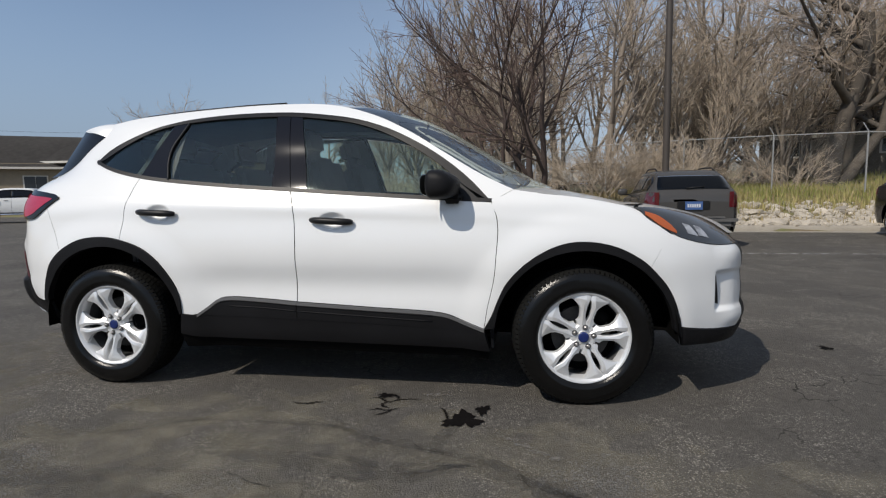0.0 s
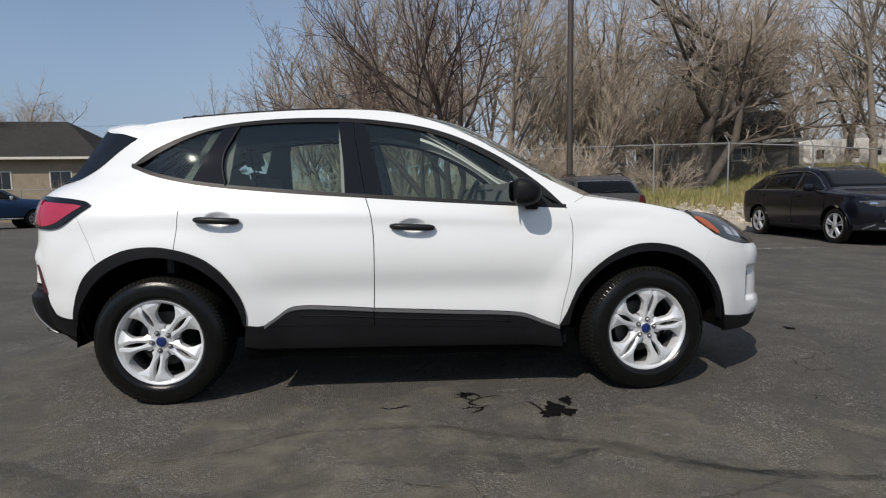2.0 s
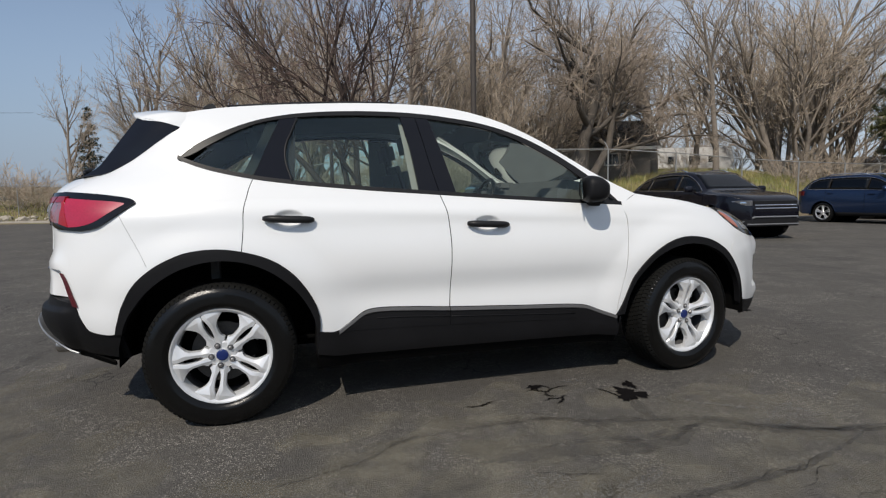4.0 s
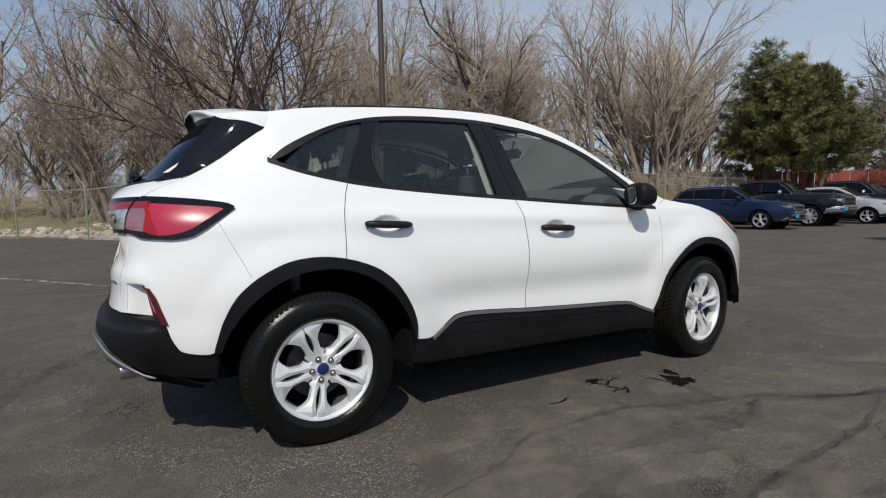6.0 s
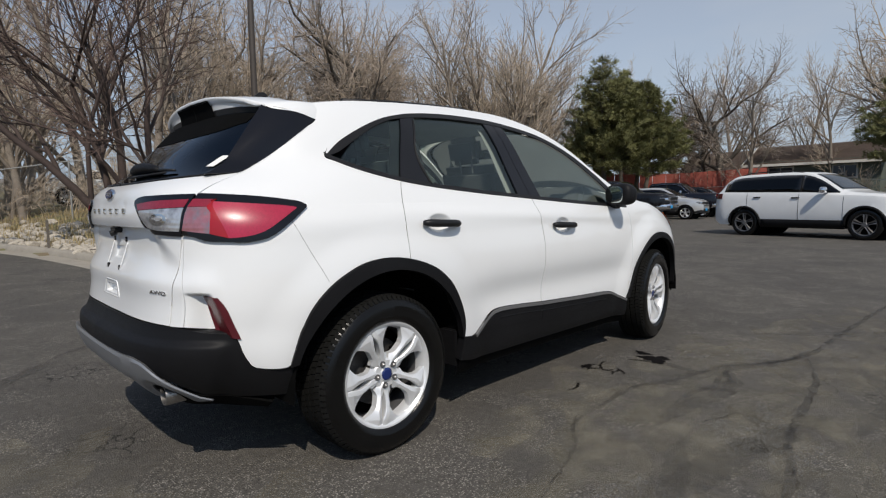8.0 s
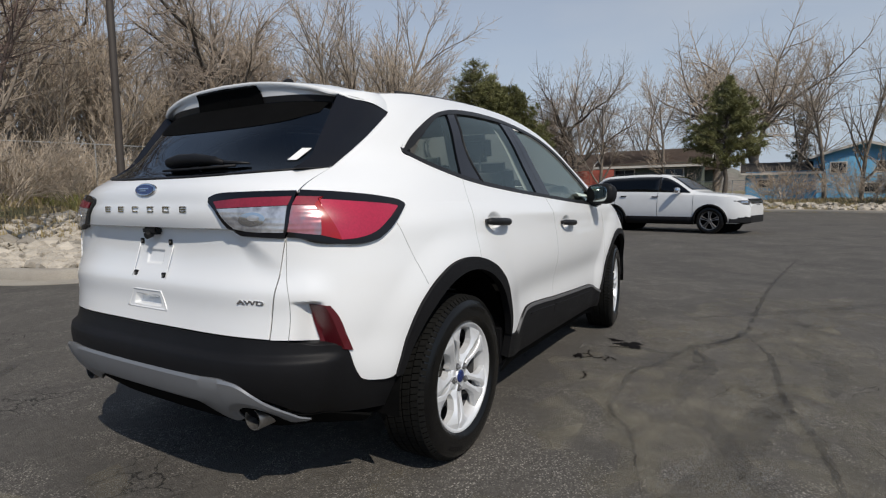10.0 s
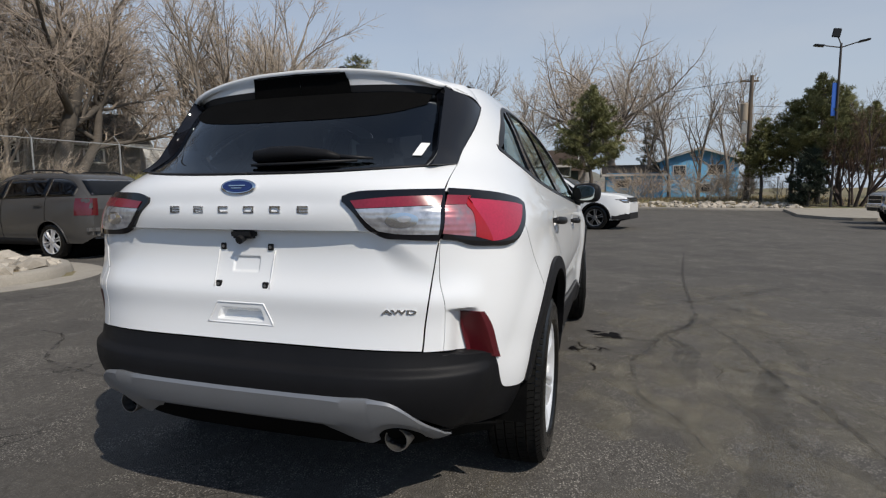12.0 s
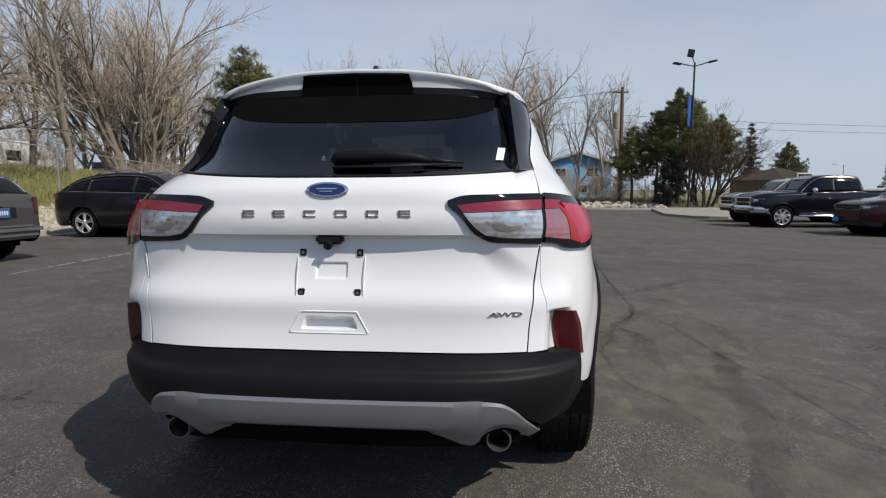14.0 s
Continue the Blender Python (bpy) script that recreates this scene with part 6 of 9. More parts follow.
    for hx in spec["handles_x"]:
        p = C.side(hx, C.belt(hx) - .10, .02)
        for sg in (-1, 1):
            bm = bmesh.new()
            add_box(bm, (.21, .03, .036), (p[0], -sg * p[1], p[2]), None, .012)
            part("door_handle", bm, spec.get("handles", colour), root)
    mx = spec["mirror_x"]
    mz = C.belt(mx) + .11
    for sg in (-1, 1):
        bm = bmesh.new()
        bmesh.ops.create_uvsphere(bm, u_segments=16, v_segments=10, radius=1)
        big = 1.35 if pickup else 1.0
        for v in bm.verts:
            c = [math.copysign(abs(k) ** .65, k) for k in v.co]
            v.co = (.075 * c[0], .115 * c[1], .080 * big * c[2])
        bmesh.ops.translate(bm, vec=(mx, sg * (W + .09), mz), verts=bm.verts)
        mirror = part("door_mirror", bm, spec.get("mirrors", colour), root)
        bm = bmesh.new()
        add_box(bm, (.07, .16, .04), (mx + .01, sg * (W - .02), mz - .06), None, .012)
        part("mirror_foot", bm, M_SATINBLACK, mirror)
    if spec.get("rails"):
        ra, rb = spec["rail_span"]
        for sg in (-1, 1):
            pts = [Vector((x, sg * (C.roof_half(x) - .07), C.top(x) + (.035 if 0 < i < 6 else -.02))) for i, x in enumerate(np.linspace(ra, rb, 7))]
            v, f = tube_mesh([pts], [.016], 6)
            mesh_object("roof_rail", v, f, spec["rails"], root)
    if pickup:
        bm = bmesh.new()
        bx0, bx1 = rear + .06, spec["cabin"][0] - .03
        add_box(bm, (bx1 - bx0, W * 1.62, .03), ((bx0 + bx1) / 2, 0, C.top((bx0 + bx1) / 2) + .012), None, .008)
        part("bed_cover", bm, M_CLAD, root, "black bed cover")
    for cx in axles:
        car_wheel(root, cx, -W + .035, wr, .2, -1, spec.get("spokes", 5), spec.get("rim"))
        car_wheel(root, cx, W - .035, wr, .2, 1, spec.get("spokes", 5), spec.get("rim"))
    return root


def suv(length=4.7, width=1.9, height=1.7, wheelbase=2.8, rear_over=None, fast=0.0, hood=0.0, **k):
    """A two-box body; fast: how far the roof slopes down to the tail; hood: how much longer the bonnet is."""
    ro = (length - wheelbase) * .50 if rear_over is None else rear_over
    r, f = -wheelbase / 2 - ro, -wheelbase / 2 - ro + length
    H, b = height, height * .655
    cowl, rf = wheelbase / 2 - .40 - hood, wheelbase / 2 - 1.18 - hood * .7
    d = dict(length=length, width=width, wheelbase=wheelbase, rear_over=ro, sill=.30, wheel=.36,
             top=[(r, b - .12), (r + .03, b + .02), (r + .10 + fast * .15, b + .13), (r + .32 + fast * .55, H - .16), (r + .50 + fast * .9, H - .05), (r + 1.2 + fast * .6, H - .005), (rf - .5, H), (rf, H - .055),
                  (cowl, b + .10), (cowl + .12, b + .055), (f - .55, b - .03), (f - .22, b - .10), (f - .07, b - .19), (f, b - .34)],
             belt=[(r, b + .06), (r + .6, b + .05), (0, b + .01), (cowl, b - .03), (f, b - .12)],
             cabin=(r + .05, cowl + .1), glass=(r + .30 + fast * .3, cowl + .05), pillars=(r + 1.05 + fast * .1, -.02), screen=(rf + .06, cowl - .03), rear_glass=(r + .09 + fast * .16, r + .33 + fast * .62),
             grille_box=(b - .42, b - .20, width * .29), lamp_box=(b - .33, b - .20, width * .455), tail_box=(b - .13, b + .03, width * .36), doors=(r + 1.02, -.03, cowl + .06), handles_x=(r + 1.18, .16),
             mirror_x=cowl - .34, rail_span=(r + .65 + fast * .7, rf - .25))
    d.update(k)
    return d


P_BLACK = paint("black metallic paint", (.005, .005, .009), 0)
P_GREY = paint("warm grey metallic paint", (.064, .061, .058), .15, .26)
P_GREYTRIM = material("worn grey bumper plastic", (.10, .097, .094), .6, vary=.2, scale=4, fine=60)
P_WHITE2 = paint("white paint", (.70, .71, .71), 0)
P_BLUE = paint("dark blue metallic paint", (.012, .026, .065), .4)
P_CHAR = paint("charcoal metallic paint", (.010, .010, .012), .3)
P_SILVER = paint("silver metallic paint", (.46, .47, .48), .35)
P_MAROON = paint("dark maroon paint", (.022, .0015, .004), 0)
P_TRUCKBLUE = paint("blue metallic paint", (.02, .055, .13), .4)

M_RIMBRIGHT = material("bright machined rim", (.62, .62, .63), .28, .6, vary=.1)
M_RIMDARK = material("dark grey rim", (.16, .16, .165), .35, .6, vary=.15)

vehicle("black_suv", "black mid-size crossover parked with its tail to the kerb", "car", (10.12, 8.62), -95.5,
        suv(4.97, 1.98, 1.71, 2.98, rear_over=1.03, fast=.75, wheel=.385, spokes=5, rails=M_CHROME, bright=True, lip=M_SILVER, bars=3), P_BLACK)
vehicle("grey_hatchback", "grey compact wagon with roof rails and grey lower cladding", "car", (4.30, 9.72), 88,
        suv(4.37, 1.775, 1.58, 2.60, rear_over=.92, fast=.12, wheel=.325, rails=M_SATINBLACK, rear_plate=.84, rear_bumper=P_GREYTRIM, tail_box=(.80, 1.10, .64), spokes=6), P_GREY)
vehicle("white_suv", "white mid-size sport utility with black lower trim", "car", (14.68, .52), -103.9,
        suv(4.82, 1.94, 1.74, 2.915, rear_over=.95, fast=.06, hood=.12, pillars=(-.02,), handles_x=(-1.10, -.10), header=.085, wheel=.375, clad=True, spokes=5, rim=M_RIMDARK, rails=M_SATINBLACK, bars=7, grille_box=(.84, .98, .56), mirrors=M_CHROME, handles=M_CHROME, tail_box=(1.05, 1.20, .70)), P_WHITE2)
row = "cars parked in the far row"
vehicle("blue_suv", "dark blue compact crossover with chrome grille", "car", (18.6, 9.9), -82, suv(4.63, 1.84, 1.68, 2.72, fast=.2, plate=True, bars=3, frame=True, rails=M_CHROME, bright=True, lip=M_CHROME, wheel=.36, spokes=5, grille_box=(.62, .86, .42)), P_BLUE, row)


def pick(length=5.9, width=2.02, height=1.96, wheelbase=3.6, **k):
    """A crew cab pickup with an upright face."""
    r = -wheelbase / 2 - 1.25
    f = r + length
    H, cab, cowl = height, -1.20, 1.18
    d = dict(length=length, width=width, wheelbase=wheelbase, rear_over=1.25, sill=.50, wheel=.43, pickup=True, bull=True, bright=True, frame=True, handles=M_CHROME, mirrors=M_CHROME, step=True, roof_share=.74,
             top=[(r, 1.30), (r + .03, 1.38), (cab - .05, 1.38), (cab, 1.48), (cab + .16, H - .07), (cab + .5, H), (.30, H), (.56, H - .06), (cowl, 1.42), (cowl + .12, 1.39), (f - .45, 1.33), (f - .16, 1.27), (f - .04, 1.18), (f, .98)],
             belt=[(r, 1.36), (cab, 1.33), (.5, 1.30), (cowl, 1.28), (f, 1.20)], cabin=(cab, cowl + .1), glass=(cab + .05, cowl + .05), pillars=(-.10,), screen=(.60, cowl - .03), rear_glass=(cab + .02, cab + .13),
             grille_box=(.80, 1.14, width * .27), lamp_box=(.93, 1.12, width * .455), tail_box=(.98, 1.30, width * .44), doors=(cab + .04, -.10, cowl - .02), handles_x=(-.92, .12), mirror_x=.74, header=.11, spokes=8, bars=1)
    d.update(k)
    return d


vehicle("charcoal_pickup", "charcoal crew cab pickup with chrome bumper", "pickup truck", (22.2, 10.4), -84, pick(plate=True, plate_y=-.6), P_CHAR, row)
vehicle("silver_crossover", "small silver crossover with a black grille", "car", (25.6, 9.3), -84, suv(4.1, 1.77, 1.65, 2.52, plate=True, clad=True, wheel=.34, grille=M_SATINBLACK), P_SILVER, row)
vehicle("black_pickup", "black crew cab pickup with blue front plate", "pickup truck", (28.8, 10.2), -84, pick(plate=True, plate_y=-.6), P_BLACK, row)
vehicle("dark_suv", "dark grey sport utility in the parked row", "car", (32.0, 9.8), -84, suv(4.8, 1.95, 1.75, 2.9, plate=True), P_CHAR, row)
row2 = "trucks parked by the island"
vehicle("black_pickup", "black crew cab pickup with chrome front bumper", "pickup truck", (18.72, -13.22), 92, pick(5.82, 2.02, 2.0, 3.57, z=-.2), P_BLACK, row2)
vehicle("silver_pickup", "silver pickup truck beside the black one", "pickup truck", (22.35, -14.1), 92, pick(5.82, 2.02, 1.95, 3.57, z=-.2), P_SILVER, row2)
vehicle("maroon_suv", "dark maroon sport utility with a blue front plate", "car", (14.35, -14.05), 91, suv(4.82, 1.94, 1.76, 2.915, z=-.2, hood=.12, plate=True, bars=7, grille=M_SATINBLACK, grille_box=(.84, .98, .56), spokes=5, rim=M_RIMDARK), P_MAROON, row2)
vehicle("blue_pickup", "blue pickup truck parked before the house", "pickup truck", (-19.6, 21.6), 52, pick(5.6, 1.98, 1.86, 3.4, bull=False), P_TRUCKBLUE)
vehicle("white_pickup", "white pickup truck at the edge of the lot", "pickup truck", (-26.5, 21.5), 205, pick(5.6, 1.98, 1.86, 3.4, bull=False), P_WHITE2)
vehicle("white_pickup", "white pickup parked behind the chain link fence", "pickup truck", (4.6, 31.5), 172, pick(5.4, 1.95, 1.85, 3.3, bull=False, z=land_at(4.6, 31.5)), P_WHITE2)

# ---------------------------------------------------------------- the white crossover
HANDLES = ((-1.018, 1.004), (0.022, 0.952))


def bell(v):
    return np.exp(-v * v)


def ease(v, a, b):
    t = np.clip((v - a) / (b - a), 0, 1)
    return t * t * (3 - 2 * t)


def car_dent(x, y, z):
    """Sculpting of the panels: flares round the wheels, hollow lower doors, grips, number plate recess."""
    d = np.zeros_like(x)
    side = ease(-y, 0.70, 0.82)
    for cx in (-1.34, 1.335):
        r = np.hypot(x - cx, z - 0.36)
        d += 0.018 * (1 - ease(r, 0.49, 0.66)) * side
    mid = ease(x, -0.95, -0.55) * (1 - ease(x, 0.55, 0.95))
    d -= 0.015 * bell((z - 0.60) / 0.105) * mid
    d += 0.003 * bell((z - 0.80) / 0.12) * mid
    d += 0.0035 * bell((z - 1.005 + 0.05 * x) / 0.032) * ease(x, -1.7, -1.0) * (1 - ease(x, 1.2, 1.5)) * (z < 1.1)
    for hx, hz in HANDLES:
        d -= 0.024 * (1 - ease(((x - hx) / 0.080) ** 2 + ((z - hz) / 0.046) ** 2, 0.12, 1.05)) * (y < -0.6)
    # tail: plate recess under a ledge, waist crease, hand grip
    back = ease(-x, 2.0, 2.08)
    ay = np.abs(y)
    ledge = (1 - ease(ay, 0.40 - 0.9 * (z - 1.02), 0.50 - 1.3 * (z - 1.02)))
    d -= 0.020 * back * ledge * ease(z, 0.81, 0.97) * (1 - ease(z, 1.017, 1.025))
    d += 0.014 * back * bell((z - 1.055) / 0.055) * (1 - ease(ay, 0.12, 0.62)) * ease(z, 1.017, 1.025)
    d += 0.012 * back * bell((z - 0.815) / 0.05)
    d -= 0.024 * back * (1 - ease(ay, 0.068 + (0.765 - z) * 0.4, 0.078 + (0.765 - z) * 0.4)) * ease(z, 0.732, 0.742) * (1 - ease(z, 0.764, 0.770))
    # step along the bumper under its sloping shelf
    d += 0.017 * ease(-x, 1.985, 2.06) * (1 - ease(z, .598, .612))
    # pocket for the reflector in the bumper corner, its floor facing backwards
    floor_x = -2.047 + (0.78 - z) * 0.32
    d -= np.clip((floor_x - x) / 0.75, 0, 0.052) * ease(ay, .660, .735) * ease(z, .612, .630) * (1 - ease(z, .778, .790)) * (x < -1.9)
    # nose: firm edge below the headlamps, C-shaped hollow in each bumper corner
    d += 0.022 * ease(x, 1.98, 2.13) * bell((z - 0.765) / 0.07)
    d += 0.014 * ease(x, 2.00, 2.12) * bell((z - 0.425) / 0.045)
    d -= 0.026 * ease(x, 1.995, 2.025) * (1 - .65 * ease(x, 2.04, 2.14)) * ease(z, 0.462, 0.492) * (1 - ease(z, 0.655, 0.685))
    d -= 0.006 * back * (1 - ease(ay, 0.045, 0.052)) * ease(z, 0.885, 0.892) * (1 - ease(z, 0.930, 0.937))
    return d


def bumper_dent(x, y, z):
    """The step under the sloping shelf of the rear bumper."""
    return 0.017 * ease(-x, 1.985, 2.06) * (1 - ease(z, .588, .618))


CAR = Shell(
    width=[(.18, .80), (.30, .864), (.40, .88), (.50, .89), (.60, .896), (.72, .908), (.85, .904), (.95, .89), (1.03, .878), (1.10, .847), (1.3, .749), (1.45, .678), (1.55, .615), (1.62, .55), (1.70, .46)],
    tail=[(.18, -1.9), (.25, -2.0), (.35, -2.12), (.45, -2.215), (.56, -2.245), (.66, -2.21), (.78, -2.185), (.90, -2.165), (1.0, -2.165), (1.10, -2.175), (1.17, -2.163), (1.25, -2.06), (1.4, -1.905), (1.5, -1.80), (1.6, -1.66), (1.7, -1.5)],
    nose=[(.18, 2.15), (.30, 2.25), (.5, 2.29), (.65, 2.28), (.78, 2.24), (.87, 2.17), (.93, 2.08), (.97, 1.99), (1.02, 1.80), (1.07, 1.54), (1.10, 1.32), (1.125, 1.12)],
    corner=[(.18, 3.4), (.3, 3.5), (.56, 4.1), (.8, 4.5), (1.05, 4.6), (1.3, 3.1), (1.4, 3.5), (1.5, 4.0), (1.7, 4.0)],
    nose_corner=[(.18, 3.2), (.7, 3.0), (1.1, 3.0)],
    xc=-1.0, xf=1.1, dent=car_dent)

# outlines of the panels in the side view, (x, z) from the ground under the middle of the wheelbase
BELT_F = [(-.231, 1.113), (.095, 1.089), (.552, 1.059), (.874, 1.041)]
BELT_R = [(-1.181, 1.203), (-1.0, 1.178), (-.833, 1.161), (-.584, 1.139), (-.231, 1.113)]
BELT_Q = [(-1.531, 1.306), (-1.490, 1.286), (-1.383, 1.248), (-1.181, 1.203)]
ROOF_TRIM_R = [(-1.531, 1.306), (-1.451, 1.373), (-1.33, 1.44), (-1.177, 1.504), (-.991, 1.549), (-.80, 1.571), (-.573, 1.581), (-.312, 1.576)]
ROOF_TRIM_F = [(-.312, 1.576), (-.109, 1.554), (.088, 1.520), (.283, 1.458), (.503, 1.348), (.655, 1.246), (.772, 1.148), (.874, 1.041)]
RAIL = [(-1.50, 1.552), (-1.309, 1.582), (-.98, 1.613), (-.652, 1.633), (-.40, 1.638), (-.15, 1.627), (.019, 1.597), (.218, 1.531), (.41, 1.436), (.595, 1.322), (.776, 1.21), (.90, 1.145), (.985, 1.105)]
GAP_MID = [(-.197, .509), (-.190, .698), (-.189, .883), (-.203, 1.018), (-.231, 1.113)]
GAP_FRONT = [(.833, .388), (.851, .495), (.886, .651), (.898, .776), (.906, .898), (.898, .973), (.874, 1.041)]
GAP_REAR = [(-1.241, .853), (-1.231, .957), (-1.227, 1.047), (-1.207, 1.132), (-1.181, 1.203)]
SILL_R = [(-.888, .434), (-.792, .432), (-.722, .478), (-.658, .520), (-.596, .531), (-.40, .524), (-.197, .509)]
SILL_F = [(-.197, .509), (.208, .488), (.56, .470), (.64, .458), (.72, .428), (.833, .388)]
ARCH_R = [(-1.805, .490), (-1.785, .569), (-1.766, .625), (-1.736, .685), (-1.696, .737), (-1.626, .794), (-1.560, .829), (-1.497, .853), (-1.417, .866), (-1.323, .866), (-1.241, .853), (-1.161, .830),
          (-1.082, .794), (-1.004, .733), (-.944, .655), (-.904, .576), (-.886, .500), (-.888, .434)]
ARCH_F = [(.833, .388), (.872, .461), (.905, .543), (.943, .622), (1.011, .702), (1.096, .768), (1.183, .813), (1.272, .837), (1.379, .837), (1.489, .812), (1.586, .763), (1.650, .713), (1.735, .613), (1.793, .470), (1.810, .354)]


def arc(cx, cz, r, a0, a1, n=9):
    return [(cx + r * math.cos(radians(a0 + (a1 - a0) * k / (n - 1))), cz + r * math.sin(radians(a0 + (a1 - a0) * k / (n - 1)))) for k in range(n)]


def car_panel(name, parent, mat, bottom, top, left, right, nu, nv, out=0.0, gap=(.002,) * 4, depth=0.014, label="", sides="both", sharp=30):
    """A panel of the shell on the right side and its mirror image on the left."""
    S = CAR
    g = S.coons(bottom, top, left, right, nu, nv)
    vs, fs = skin(S.at(g[..., 0], g[..., 1], out), gap, depth)
    obs = [mesh_object(name, vs, fs, mat, parent, label, sharp=sharp)]
    if sides == "both":
        obs.append(mesh_object(name, *mirrored(vs, fs), mat, parent, label, sharp=sharp))
    return obs


def tail_panel(name, parent, mat, bottom, top, right, nu, nv, out=0.0, gap=(.002,) * 4, depth=0.014, label="", sharp=30, level=None):
    """A panel across the tail, from the middle line (left end of the curves) to its right edge, mirrored."""
    S = CAR
    left = [bottom[0], top[0]]
    g = S.coons(bottom, top, left, right, nu, nv)
    if level:
        k = int(nv * .66)
        for i in range(nu):
            old_q, old_z = g[:, i, 0].copy(), g[:, i, 1].copy()
            g[:, i, 1] = np.r_[np.linspace(old_z[0], level[0], k), np.linspace(level[1], old_z[-1], nv - k)]
            g[:, i, 0] = np.interp(g[:, i, 1], old_z, old_q)
    push = out(g[..., 0]) if callable(out) else out
    vs, fs = skin(S.at(g[..., 0], g[..., 1], push), (gap[0], gap[1], 0, gap[3]), depth, middle="left")
    return weld(mesh_object(name, vs, fs, mat, parent, label, sharp=sharp))


def surface_point(pts, kind="X", out=0.0):
    g = CAR.X(pts) if kind == "X" else CAR.Y(pts) if kind == "Y" else CAR.F(pts)
    return CAR.at(g[:, 0], g[:, 1], out)


def strip_along(name, parent, mat, path, width, out, thick, label="", sides="both"):
    """A bar lying on the shell along a curve given in (q, z)."""
    c = smooth_curve(path, max(8, len(path) * 5))
    p = CAR.at(c[:, 0], c[:, 1], out)
    paths = [[Vector(v) for v in p]]
    vs, fs = tube_mesh(paths, [width / 2], 6)
    obs = [mesh_object(name, vs, fs, mat, parent, label)]
    if sides == "both":
        obs.append(mesh_object(name, *mirrored([np.array(v) for v in vs], fs), mat, parent, label))
    return obs


def spoke_mesh(base_angle, side):
    """One faceted spoke of a twin pair: a narrow slot towards its twin, a broad foot at the rim."""
    vs, fs = [], []
    stations = [(.036, .0005, .020, .001), (.062, .0005, .040, .000), (.076, .0005, .0485, -.001), (.086, .0020, .0400, -.003), (.098, .0075, .0355, -.006), (.120, .0110, .0380, -.012), (.142, .0115, .0410, -.017),
                (.160, .0110, .0520, -.021), (.176, .0080, .0700, -.023), (.187, .0050, .0860, -.023), (.196, .0015, .1130, -.022), (.222, .0005, .1290, -.017)]
    ca, sa = math.cos(radians(base_angle)), math.sin(radians(base_angle))
    for r, t0, t1, dy in stations:
        w = t1 - t0
        crest_at = t0 + min(.020, w * .50)
        for t, h in [(t0, .034), (t0, .005), (t0 + .0035, .001), (crest_at, -.002), (t1 - .0015, .004 + min(.012, .35 * (t1 - crest_at))), (t1, .040)]:
            t *= side
            vs.append((r * ca - t * sa, dy + h, r * sa + t * ca))
    n = 6
    for i in range(len(stations) - 1):
        for k in range(n):
            a, c = i * n + k, i * n + (k + 1) % n
            f = (a, c, c + n, a + n)
            fs.append(f if side > 0 else tuple(reversed(f)))
    return vs, fs


